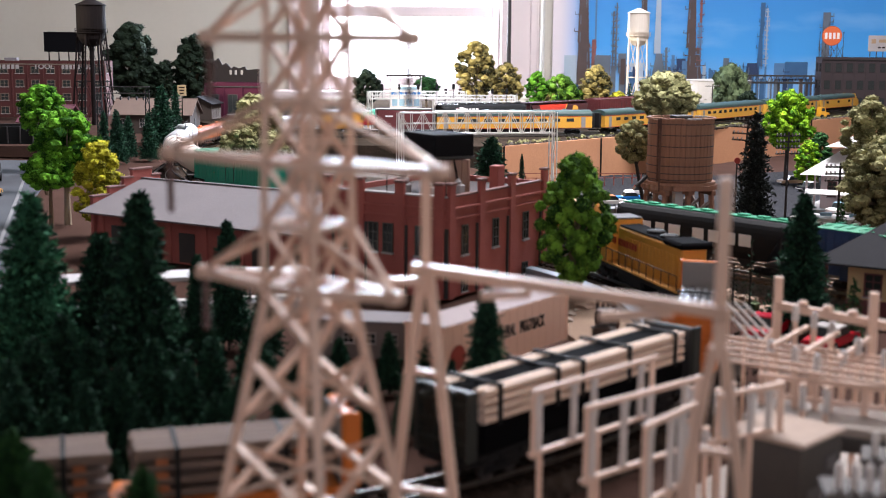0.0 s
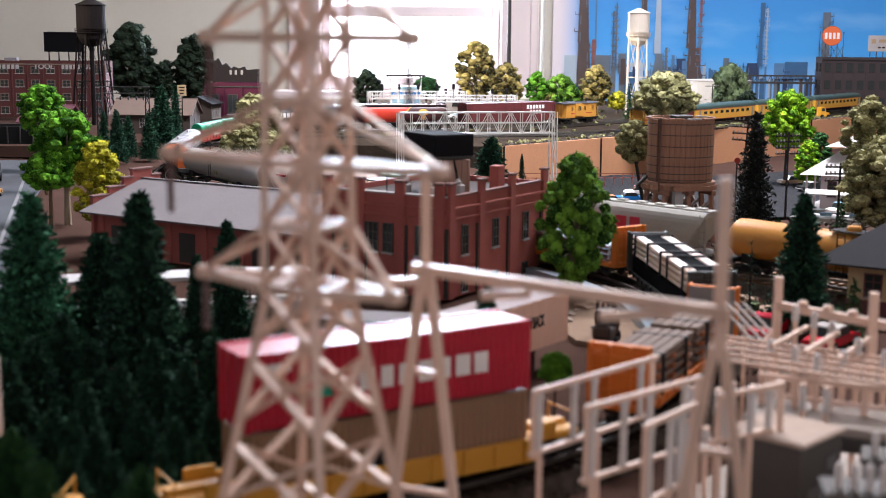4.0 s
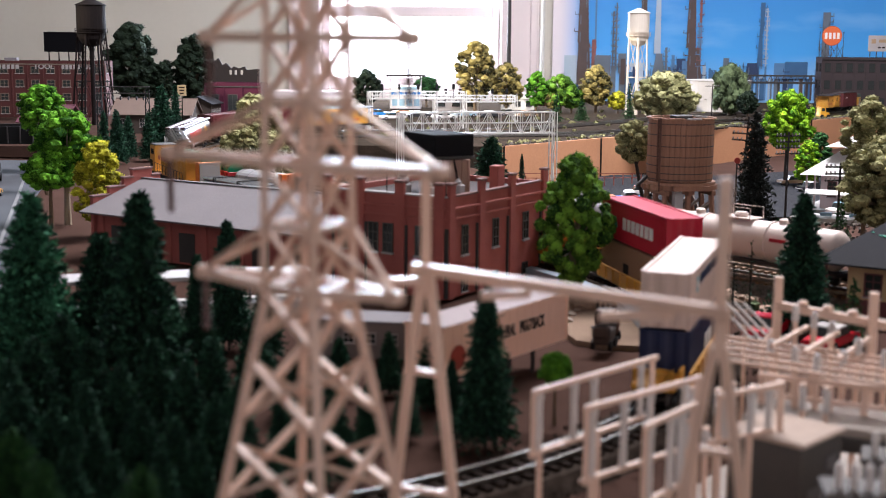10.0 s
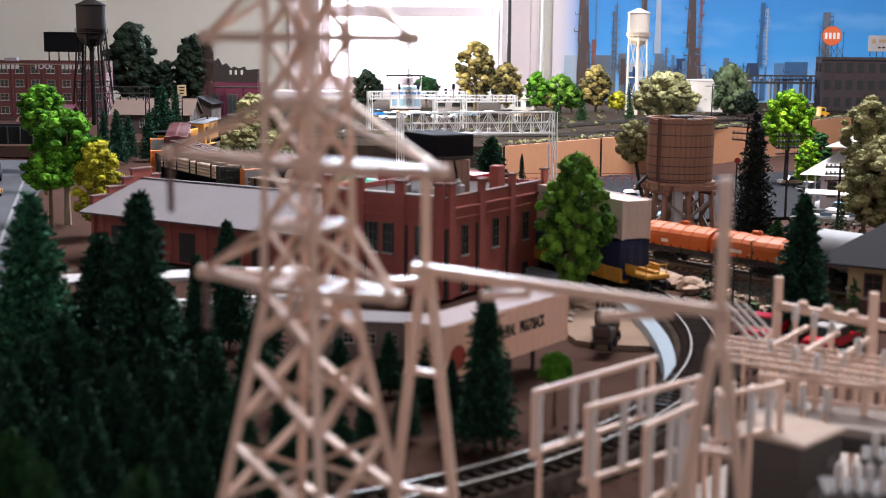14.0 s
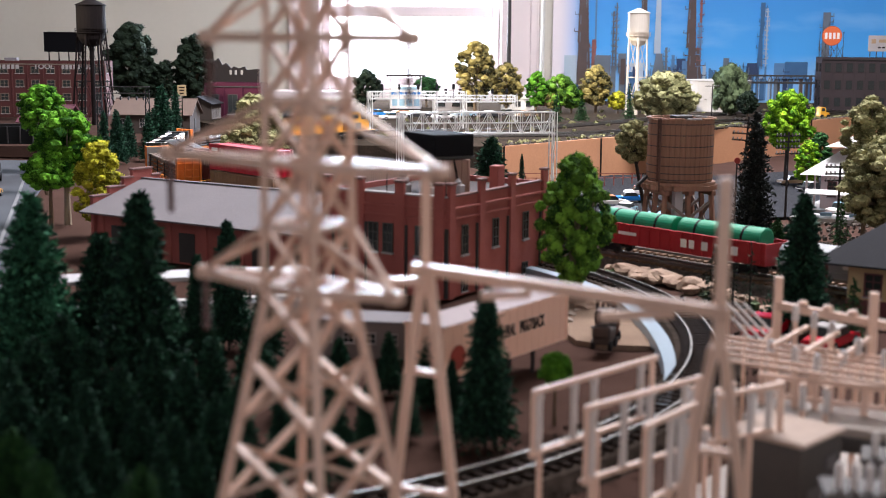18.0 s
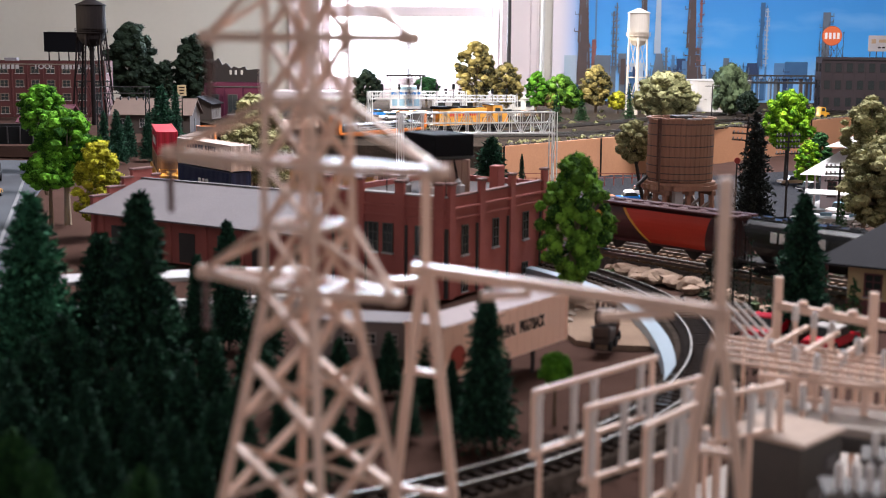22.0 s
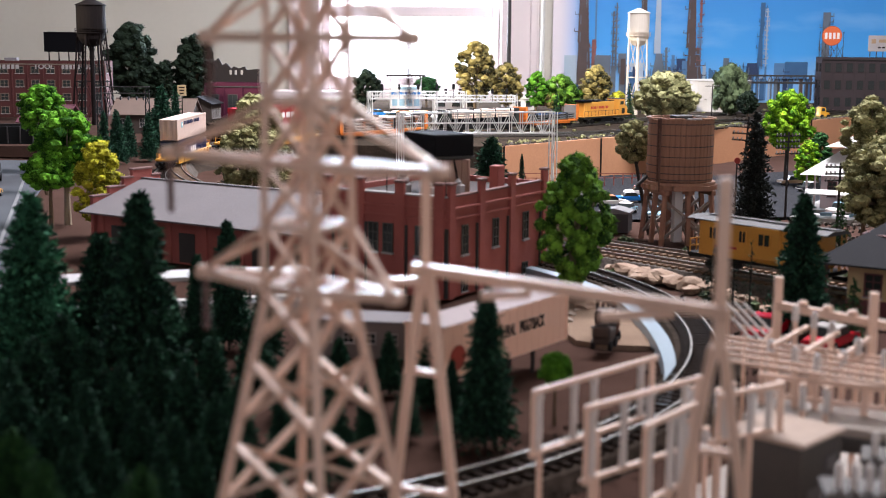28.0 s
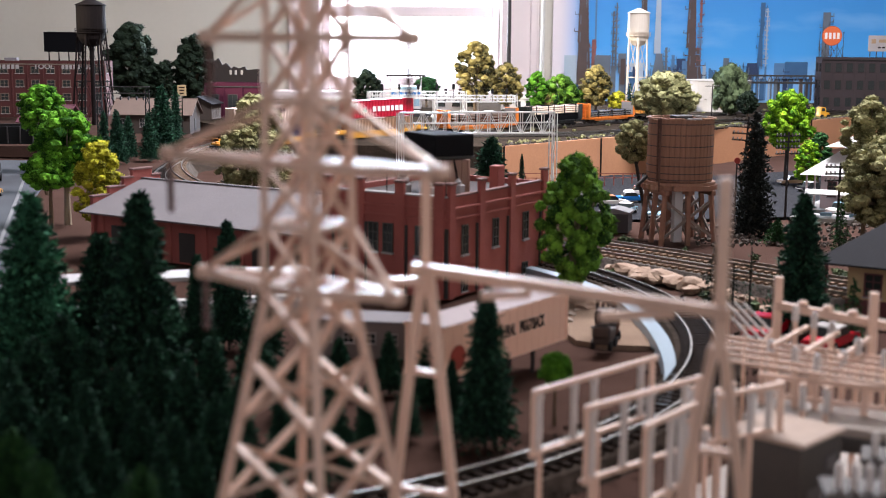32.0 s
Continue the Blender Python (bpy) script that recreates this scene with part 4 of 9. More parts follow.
def bus_bars():
    g = thing("bus_bar_stand", Matrix.Identity(4), "tan stand of long bus bars on posts", "switchgear")
    for k in range(5):
        a = Vector((0.139 - 0.002 * k, 0.637 - k * 0.0125, 0.0622))
        b = Vector((0.222 - 0.003 * k, 0.583 - k * 0.0125, 0.0622))
        part("bus_bar", bar(B(), a, b, 0.0017, 0.0017), M_TAN, g)
    for i, (x, y, h) in enumerate(((0.1585, 0.6, 0.061), (0.166, 0.585, 0.061), (0.172, 0.57, 0.061), (0.1865, 0.578, 0.061), (0.1785, 0.632, 0.071), (0.186, 0.625, 0.069), (0.1925, 0.617, 0.066), (0.197, 0.59, 0.064), (0.205, 0.575, 0.062))):
        part("post", bar(B(), (x, y, 0), (x, y, h), 0.0023, 0.0023), M_TAN, g)
        bm = rod(B(), (x, y, h), (x, y, h + 0.008), 0.0016, 0.0014, 10)
        for j in range(3):
            rod(bm, (x, y, h + 0.0012 + j * 0.0022), (x, y, h + 0.0021 + j * 0.0022), 0.0021, seg=10)
        part("insulator", bm, M_BUSH, g)
    for k in range(3):
        a = (0.158 + k * 0.012, 0.596 - k * 0.012, 0.0665)
        part("cross_bar", bar(B(), a, (a[0] + 0.026, a[1] + 0.034, 0.0685), 0.002, 0.002), M_TAN, g)
    return g


bus_bars()


def far_gantry():
    g = thing("line_gantry", Matrix.Identity(4), "tan gantry behind the substation with round insulators", "gantry")
    a, b = (0.1765, 0.66), (0.2125, 0.617)
    for x, y, z in ((a[0], a[1], 0.0887), (b[0], b[1], 0.089)):
        part("mast", bar(B(), (x, y, 0), (x, y, z), 0.004, 0.004), M_TAN, g)
    part("beam", bar(B(), (a[0], a[1], 0.0735), (b[0] + 0.02, b[1] - 0.02, 0.0732), 0.0038, 0.0042), M_TAN, g)
    for k in range(3):
        t = 0.28 + 0.26 * k
        c = Vector((a[0] + (b[0] - a[0]) * t, a[1] + (b[1] - a[1]) * t, 0.0754))
        part("insulator", lathe(B(), [(0.0012, 0), (0.0026, 0.0006), (0.0027, 0.002), (0.0018, 0.003), (0.0004, 0.0033)], 14, at=tuple(c)), M_TAN, g)
    part("brace", bar(B(), (a[0] - 0.008, a[1] - 0.003, 0.052), (a[0], a[1], 0.061), 0.0026), M_TAN, g)
    return g


far_gantry()


def cable_ramp():
    g = thing("pipe_rack", Matrix.Identity(4), "slanting rack of four white pipes", "pipe rack")
    for k in range(4):
        part("pipe", rod(B(), (0.1545 + 0.0045 * k, 0.705 - 0.002 * k, 0.0665), (0.1685 + 0.005 * k, 0.672 - 0.002 * k, 0.05), 0.0008, seg=8), M_BUSH, g)
    for t in (0.1, 0.5, 0.9):
        part("sleeper", bar(B(), (0.153 + 0.017 * t, 0.705 - 0.033 * t, 0.0645 - 0.0165 * t), (0.17 + 0.017 * t, 0.698 - 0.033 * t, 0.0645 - 0.0165 * t), 0.0009), M_TAN, g)
        part("leg", bar(B(), (0.158 + 0.017 * t, 0.703 - 0.033 * t, 0), (0.158 + 0.017 * t, 0.703 - 0.033 * t, 0.0645 - 0.0165 * t), 0.002), M_TAN, g)


cable_ramp()

bm = slab(B(), [(0.03, 0.36), (0.36, 0.36), (0.36, 0.68), (0.2, 0.7), (0.15, 0.62), (0.09, 0.53), (0.055, 0.5)], -0.003, 0.004)
tagged(part("substation_pad", bm, M_SLABG), "grey concrete pad under the substation", "pavement", kind="structure")


def equipment_deck():
    g = thing("equipment_deck", pose(0.183, 0.56, 0, 0, 0, -24), "grey deck on columns carrying switchgear", "platform")
    part("deck", box(B(), (0, 0, 0.041), (0.085, 0.04, 0.004), 0.0006), M_SLABG, g)
    part("fascia", box(B(), (0, -0.0195, 0.0355), (0.084, 0.002, 0.007), 0.0005), M_CTRL, g)
    for x in (-0.038, -0.013, 0.013, 0.038):
        for y in (-0.015, 0.015):
            part("column", bar(B(), (x, y, 0.004), (x, y, 0.0392), 0.0032), M_TAN, g)
    for k in range(6):
        x = -0.038 + 0.0152 * k
        part("upright", bar(B(), (x, 0.004, 0.043), (x, 0.004, 0.056), 0.003), M_TAN, g)
    part("top_rail", bar(B(), (-0.04, 0.004, 0.0565), (0.04, 0.004, 0.0565), 0.0026), M_TAN, g)
    part("low_rail", bar(B(), (-0.04, 0.004, 0.0475), (0.04, 0.004, 0.0475), 0.002), M_TAN, g)


equipment_deck()


def control_house():
    g = thing("control_house", pose(0.1442, 0.5165, 0.0, 0, 0, 46), "dark grey control house with a pale flat roof", "building")
    part("wall_shell", box(B(), (0, 0, 0.0262), (0.034, 0.034, 0.0445), 0.0008), M_CTRL, g)
    part("roof", box(B(), (0, 0, 0.0497), (0.037, 0.037, 0.0022), 0.001), mat("dusty_tan_roof", (0.55, 0.43, 0.36), 0.85, 0, 60, 0.5, 0.3, spec=0.1), g)
    part("door", box(B(), (-0.006, -0.0172, 0.017), (0.01, 0.001, 0.026), 0.0003), GREY_DOOR, g)
    part("vent", box(B(), (0.008, -0.0172, 0.038), (0.009, 0.001, 0.006), 0.0003), GREY_DOOR, g)


GREY_DOOR = mat("grey_door_paint", (0.16, 0.15, 0.15), 0.6)
control_house()


def bushing_bank(x, y, z, n=4, step=0.0073, turn=-20, tall=0.011):
    g = thing("transformer", pose(x, y, 0, 0, 0, turn), "grey transformer with a row of pale bushings", "transformer", "transformers of the substation")
    wide = step * (n - 1) + 0.009
    part("tank", box(B(), (0, 0, z / 2 + 0.002), (wide, 0.018, z - 0.004), 0.001), M_CTRL, g)
    part("lid", box(B(), (0, 0, z), (wide + 0.002, 0.02, 0.002), 0.0005), M_CTRL, g)
    for k in range(n):
        bx = (k - (n - 1) / 2) * step
        bm = rod(B(), (bx, -0.004, z), (bx, -0.004, z + tall), 0.0013, 0.001, 10)
        for j in range(4):
            rod(bm, (bx, -0.004, z + tall * (0.2 + 0.2 * j)), (bx, -0.004, z + tall * (0.28 + 0.2 * j)), 0.0018, seg=10)
        part("bushing", bm, M_BUSH, g)
    for k in range(5):
        part("fin", box(B(), (-wide * 0.4 + wide * 0.2 * k, -0.0105, z * 0.5), (0.0012, 0.003, z * 0.7), 0.0002), GREY_DOOR, g)


bushing_bank(0.1505, 0.44, 0.051, 4, 0.0052, -10)
bushing_bank(0.186, 0.5, 0.043, 4, 0.006)


def bus_post(x, y, h):
    g = thing("bus_post", pose(x, y, 0), "slim tan post topped by a pale insulator", "switchgear", "bus posts of the substation")
    part("post", bar(B(), (0, 0, 0), (0, 0, h), 0.0021), M_TAN, g)
    bm = rod(B(), (0, 0, h), (0, 0, h + 0.011), 0.0013, 0.0011, 10)
    for j in range(4):
        rod(bm, (0, 0, h + 0.0012 + j * 0.0024), (0, 0, h + 0.0021 + j * 0.0024), 0.0018, seg=10)
    part("insulator", bm, M_BUSH, g)
    part("cap", box(B(), (0, 0, h + 0.0115), (0.003, 0.003, 0.001), 0.0002), M_TAN, g)


for bx, by, bh in ((0.1195, 0.535, 0.05), (0.1265, 0.538, 0.052), (0.133, 0.53, 0.053), (0.1105, 0.545, 0.048), (0.15, 0.55, 0.05), (0.159, 0.545, 0.05), (0.168, 0.54, 0.05), (0.1, 0.505, 0.045), (0.107, 0.498, 0.044)):
    bus_post(bx, by, bh)

# ---- brick works, trailer, water tank ----
M_WINF = mat("dull_green_window_frame", (0.07, 0.07, 0.062), 0.6, 0, 40, 0.3, 0.1)
M_CAP = mat("pale_parapet_cap", (0.38, 0.35, 0.35), 0.85, 0, 40, 0.4, 0.15, spec=0.1)


def pane_window(parent, c, w, h, axis, out, frame_mat=M_CAP, rows=3, cols=2, sill=True):
    """A recessed window in a wall: glass, bars and sill. axis 'x': lies along x; out: the side it faces."""
    def bx(bm, u, v, su, sv, dep, thick):
        if axis == "x":
            return box(bm, (c[0] + u, c[1] + out * dep, c[2] + v), (su, thick, sv))
        return box(bm, (c[0] + out * dep, c[1] + u, c[2] + v), (thick, su, sv))

    win = part("window", bx(B(), 0, 0, w, h, 0.0002, 0.0008), M_GLASS, parent)
    bm = B()
    t = min(w, h) * 0.09
    for u in (-w / 2, w / 2):
        bx(bm, u, 0, t, h + t, 0.0006, 0.0012)
    for v in (-h / 2, h / 2):
        bx(bm, 0, v, w, t, 0.0006, 0.0012)
    for k in range(1, cols):
        bx(bm, -w / 2 + w * k / cols, 0, t * 0.6, h, 0.0007, 0.0009)
    for k in range(1, rows):
        bx(bm, 0, -h / 2 + h * k / rows, w, t * 0.6, 0.0007, 0.0009)
    part("window_frame", bm, frame_mat, win)
    if sill:
        part("sill", bx(B(), 0, -h / 2 - h * 0.05, w * 1.2, h * 0.07, 0.001, 0.0024), M_CAP, win)
    return win


M_COPE = mat("dull_brick_coping", (0.2, 0.12, 0.115), 0.85, 0, 40, 0.4, 0.15, spec=0.1)


def brick_works():
    g = thing("brick_works", pose(0.003, 1.03, 0, 0, 0, 58), "dark red brick works with flat parapet roof and low wing", "building")
    LX, LY, H = 0.172, 0.125, 0.084
    part("wall", box(B(), (LX / 2, 0.0012, H / 2), (LX, 0.0024, H)), M_BRICK, g)
    part("wall", box(B(), (0.0012, LY / 2 + 0.0012, H / 2), (0.0024, LY - 0.0024, H)), M_BRICK, g)
    part("wall", box(B(), (LX - 0.0012, LY / 2 + 0.0012, H / 2), (0.0024, LY - 0.0024, H)), M_BRICK, g)
    part("wall", box(B(), (LX / 2, LY - 0.0012, H / 2), (LX - 0.0052, 0.0024, H)), M_BRICK, g)
    part("roof", box(B(), (LX / 2, LY / 2, H - 0.006), (LX - 0.005, LY - 0.005, 0.002)), mat("dark_gravel_roof", (0.075, 0.062, 0.06), 0.95, 0, 60, 0.5, 0.5, 400, 0.05), g)
    # pilasters and their caps
    for x in (0.0045, 0.053, 0.106, LX - 0.0045):
        part("pilaster", box(B(), (x, -0.0014, H / 2 + 0.0055), (0.009, 0.0036, H + 0.011), 0.0004), M_BRICK, g)
        part("pilaster_cap", box(B(), (x, -0.001, H + 0.0114), (0.0092, 0.0068, 0.0022), 0.0004), M_COPE, g)
        # dark strip drawn for the shadow gap beside each pilaster
        part("shadow_gap_strip", box(B(), (x - 0.0056, -0.0009, H / 2 - 0.012), (0.0022, 0.002, H - 0.026), 0.0003), M_DARK, g)
    for y in (0.006, 0.045, 0.086, LY - 0.0045):
        part("pilaster", box(B(), (-0.0014, y, H / 2 + 0.0055), (0.0036, 0.009, H + 0.011), 0.0004), M_BRICK, g)
        part("pilaster_cap", box(B(), (-0.001, y, H + 0.0114), (0.0068, 0.0092, 0.0022), 0.0004), M_COPE, g)
        part("shadow_gap_strip", box(B(), (-0.0009, y - 0.0056, H / 2 - 0.012), (0.002, 0.0022, H - 0.026), 0.0003), M_DARK, g)
    # cornice and coping
    for z, o in ((H - 0.0095, 0.0017), (H - 0.018, 0.001)):
        part("cornice", box(B(), (LX / 2, -0.0006 - o / 2, z), (LX, o + 0.0012, 0.0022), 0.0003), M_BRICK, g)
        part("cornice", box(B(), (-0.0006 - o / 2, LY / 2, z), (o + 0.0012, LY, 0.0022), 0.0003), M_BRICK, g)
    part("coping", box(B(), (LX / 2, 0.001, H + 0.0008), (LX + 0.002, 0.005, 0.0016), 0.0003), M_COPE, g)
    part("coping", box(B(), (0.001, LY / 2, H + 0.0008), (0.005, LY + 0.002, 0.0016), 0.0003), M_CAP, g)
    for x in (0.028, 0.0795, 0.134):
        pane_window(g, (x, 0, 0.047), 0.0095, 0.024, "x", -1, M_WINF)
        pane_window(g, (x, 0, 0.008), 0.0095, 0.01, "x", -1, M_DARK, 2, 2)
        part("recess_band", box(B(), (x, -0.0006, 0.0655), (0.03, 0.0012, 0.0014)), M_BRICK, g)
    for y in (0.0255, 0.058, 0.073, 0.105):
        pane_window(g, (0, y, 0.047), 0.0095, 0.024, "y", -1, M_WINF)
    # roof furniture
    for x, y in ((0.02, 0.03), (0.028, 0.06), (0.05, 0.02), (0.07, 0.09)):
        v = part("roof_vent", box(B(), (x, y, H + 0.0005), (0.009, 0.009, 0.011), 0.001), M_CAP, g)
        part("vent_hood", lathe(B(), [(0.002, 0), (0.0034, 0.002), (0.0006, 0.005)], 10, at=(x, y, H + 0.006)), M_CAP, v)
    part("chimney", box(B(), (0.113, 0.018, H + 0.0065), (0.012, 0.009, 0.022), 0.0006), M_BRICK, g)
    bm = B()
    for k in range(4):
        bar(bm, (0.03, 0.02 + 0.02 * k, H - 0.004), (0.03, 0.02 + 0.02 * k, H + 0.02), 0.0008)
    bar(bm, (0.03, 0.02, H + 0.02), (0.03, 0.08, H + 0.02), 0.0008)
    part("roof_railing", bm, M_DARK, g)
    # the low wing
    y0, y1, w = LY, LY + 0.285, 0.13
    wing = part("wing_wall", box(B(), (0.0052, (y0 + y1) / 2, 0.021), (0.0024, y1 - y0, 0.042)), M_BRICK, g)
    part("wing_wall", box(B(), (w, (y0 + y1) / 2, 0.021), (0.0024, y1 - y0, 0.042)), M_BRICK, g)
    for k in range(7):
        y = y0 + 0.008 + k * (y1 - y0 - 0.016) / 6
        part("pilaster", box(B(), (0.0034, y, 0.0205), (0.003, 0.006, 0.041), 0.0004), M_BRICK, g)
    for k in range(6):
        y = y0 + 0.008 + (k + 0.5) * (y1 - y0 - 0.016) / 6
        if k % 2:
            part("freight_door", box(B(), (0.0036, y, 0.016), (0.001, 0.02, 0.028), 0.0003), M_DARK, g)
        else:
            pane_window(g, (0.004, y, 0.022), 0.012, 0.018, "y", -1, M_WINF)
    for s in (0, 1):
        a = math.atan2(0.024, 0.068 + 0.018)
        bm = B()
        pts = [(-0.018, 0.0425), (0.0675, 0.0675), (0.0675, 0.0695), (-0.019, 0.0442)] if s == 0 else [(0.0675, 0.0675), (w + 0.018, 0.0425), (w + 0.019, 0.0442), (0.0675, 0.0695)]
        part("wing_roof", prism(bm, pts, y0 + 0.0002, y1 - 0.0002), M_ROOF, g)
    steps = [(0.0, 0.05), (0.0, 0.056), (0.022, 0.056), (0.022, 0.063), (0.042, 0.063), (0.042, 0.071), (0.054, 0.071), (0.054, 0.0785),
             (0.081, 0.0785), (0.081, 0.071), (0.093, 0.071), (0.093, 0.063), (0.113, 0.063), (0.113, 0.056), (0.135, 0.056), (0.135, 0.0)]
    part("gable_wall", prism(B(), [(0.0, 0.0)] + steps[1:], y1 + 0.0, y1 + 0.004), M_BRICK, g)
    for (a, z), (b, z2) in zip(steps[1:], steps[2:]):
        if z == z2:
            part("gable_cap", box(B(), ((a + b) / 2, y1 + 0.002, z + 0.001), (b - a + 0.002, 0.0062, 0.002), 0.0004), M_COPE, g)
    part("roof_seam", box(B(), (0.0675, (y0 + y1) / 2, 0.07), (0.004, y1 - y0, 0.001)), M_ROOF, g)
    return g


brick_works()


def canopy():
    g = thing("loading_canopy", Matrix.Identity(4), "long pale loading canopy on thin posts", "canopy")
    a, b = Vector((-0.3, 0.935, 0.031)), Vector((-0.105, 0.99, 0.031))
    part("roof", bar(B(), a, b, 0.034, 0.003), mat("pale_roof_sheet", (0.48, 0.46, 0.47), 0.6, 0, 30, 0.3, 0.1), g)
    d = (b - a)
    for k in range(6):
        c = a + d * (0.04 + 0.184 * k)
        part("post", bar(B(), (c.x, c.y - 0.01, 0), (c.x, c.y - 0.01, 0.03), 0.002), M_CAP, g)
    part("platform", bar(B(), (a.x, a.y, 0.005), (b.x, b.y, 0.005), 0.03, 0.01), M_CONCRETE, g)


canopy()


def annex():
    g = thing("annex", pose(-0.045, 0.845, 0, 0, 0, -10), "low off-white annex with small dark windows", "building")
    part("wall_shell", box(B(), (0, 0, 0.012), (0.085, 0.03, 0.024), 0.0005), mat("grey_brown_wall", (0.2, 0.165, 0.155), 0.8), g)
    part("roof", box(B(), (0, 0, 0.025), (0.089, 0.034, 0.002), 0.0005), M_ROOF, g)
    for k in range(5):
        pane_window(g, (-0.03 + 0.015 * k, -0.015, 0.014), 0.007, 0.007, "x", -1, M_CAP, 2, 2)


annex()


def semi_trailer():
    g = thing("semi_trailer", pose(0.0296, 0.7736, 0, 0, 0, 53.8), "pinkish white freight semi-trailer with black lettering", "trailer")
    # warm light on the sides is put into this colour; the roof stays grey
    M = mat("warm_lit_trailer_white", (0.95, 0.62, 0.47), 0.5, 0, 30, 0.2, 0.05)
    L = 0.136
    bm = box(B(), (0, 0, 0.0325), (L, 0.029, 0.031), 0.0006)
    part("box_body", bm, M, g)
    part("roof", box(B(), (0, 0, 0.0484), (L, 0.0288, 0.0008)), mat("trailer_roof_grey", (0.36, 0.3, 0.3), 0.8, spec=0.1), g)
    for s in (-1, 1):
        bm = B()
        box(bm, (0, s * 0.0146, 0.0178), (L, 0.0008, 0.0016))
        box(bm, (0, s * 0.0146, 0.0473), (L, 0.0008, 0.0014))
        part("rub_rail", bm, M, g)
        part("corner_post", box(B(), (s * L / 2, -0.0145, 0.0325), (0.002, 0.0012, 0.031)), M, g)
    for k in range(15):
        part("seam", box(B(), (-L / 2 + L * (k + 1) / 16, -0.01455, 0.0325), (0.0004, 0.0003, 0.0285)), M, g)
    for words, at_x in (("PIGGYBACK", 0.0255), ("ERAL", 0.0005)):
        lettering("lettering", words, 0.0105, Matrix.Translation((at_x, -0.01475, 0.0345)) @ Matrix.Rotation(radians(90), 4, "X"), M_BLACK, g, 0.5)
    o = part("round_mark", lathe(B(), [(0.0075, 0), (0.0075, 0.0003)], 24), mat("faded_red_mark", (0.4, 0.06, 0.04), 0.6), g)
    o.matrix_basis = Matrix.Translation((-0.055, -0.0147, 0.0285)) @ Matrix.Rotation(radians(90), 4, "X")
    for x in (-0.046, -0.033):
        for s in (-1, 1):
            w = part("wheel", rod(B(), (x, s * 0.007, 0.0058), (x, s * 0.0135, 0.0058), 0.0058, seg=16), M_BLACK, g)
            part("hub", rod(B(), (x, s * 0.0128, 0.0058), (x, s * 0.0139, 0.0058), 0.0025, seg=10), M_CAP, w)
    part("underframe", box(B(), (-0.03, 0, 0.0142), (0.05, 0.012, 0.005)), M_DARK, g)
    for s in (-1, 1):
        part("landing_leg", bar(B(), (0.036, s * 0.009, 0), (0.036, s * 0.009, 0.017), 0.002), M_DARK, g)


semi_trailer()


def forklift(x, y, turn, tint):
    g = thing("forklift", pose(x, y, 0.0012, 0, 0, turn), "small dark forklift truck on the dirt yard", "forklift", "forklifts of the yard")
    part("chassis", box(B(), (0, 0, 0.009), (0.02, 0.012, 0.01), 0.001), tint, g)
    part("counterweight", box(B(), (-0.008, 0, 0.013), (0.007, 0.0125, 0.009), 0.0015), tint, g)
    for s in (-1, 1):
        part("mast_rail", bar(B(), (0.0115, s * 0.004, 0.002), (0.0115, s * 0.004, 0.03), 0.0016), M_DARK, g)
        part("fork", box(B(), (0.018, s * 0.004, 0.0025), (0.012, 0.002, 0.001)), M_DARK, g)
        for xx in (-0.007, 0.007):
            part("wheel", rod(B(), (xx, s * 0.0048, 0.0035), (xx, s * 0.0072, 0.0035), 0.0035, seg=12), M_BLACK, g)
        part("guard_post", bar(B(), (-0.004, s * 0.005, 0.014), (-0.004, s * 0.005, 0.026), 0.001), M_BLACK, g)
        part("guard_post", bar(B(), (0.006, s * 0.005, 0.014), (0.006, s * 0.005, 0.026), 0.001), M_BLACK, g)
    part("overhead_guard", box(B(), (0.001, 0, 0.0265), (0.013, 0.0115, 0.0012), 0.0003), M_BLACK, g)
    part("carriage", box(B(), (0.0125, 0, 0.012), (0.0012, 0.011, 0.007)), M_DARK, g)
    part("seat", box(B(), (-0.001, 0, 0.0155), (0.005, 0.006, 0.004), 0.0006), M_BLACK, g)


forklift(0.112, 0.862, 70, mat("dark_brown_paint", (0.045, 0.03, 0.025), 0.6))
forklift(0.118, 0.895, 100, mat("brown_orange_paint", (0.11, 0.045, 0.025), 0.6))


def rocks():
    tone = mat("pale_tan_rock", (0.42, 0.3, 0.22), 0.9, 0, 40, 0.6, 0.8, 300, 0.2, (0.16, 0.1, 0.075))
    rnd = random.Random(5)
    for x, y, s in ((0.168, 1.165, 0.012), (0.182, 1.15, 0.011), (0.196, 1.13, 0.014), (0.206, 1.112, 0.012), (0.218, 1.095, 0.013), (0.16, 1.18, 0.008), (0.19, 1.125, 0.009), (0.228, 1.08, 0.01),
                    (0.115, 1.0, 0.009), (0.108, 1.02, 0.006), (0.235, 1.05, 0.011), (0.248, 1.03, 0.009), (0.212, 1.075, 0.007), (0.175, 1.135, 0.007), (0.26, 0.985, 0.012), (0.275, 0.96, 0.01), (0.287, 0.94, 0.011)):
        bm = bmesh.new()
        bmesh.ops.create_icosphere(bm, subdivisions=2, radius=s)
        ph = rnd.random() * 50
        for v in bm.verts:
            k = 1 + 0.5 * noise.noise(v.co / s * 1.3 + Vector((ph, 0, 0))) + 0.2 * noise.noise(v.co / s * 4 + Vector((0, ph, 0)))
            v.co = Vector((v.co.x * k * 1.25, v.co.y * k, v.co.z * k * 0.5))
        t = tagged(part("rock", bm, tone), "pale tan rock beside the freight track", "rock", "trackside rocks")
        t.matrix_world = pose(x, y, s * 0.22, 0, 0, rnd.uniform(0, 180))


rocks()


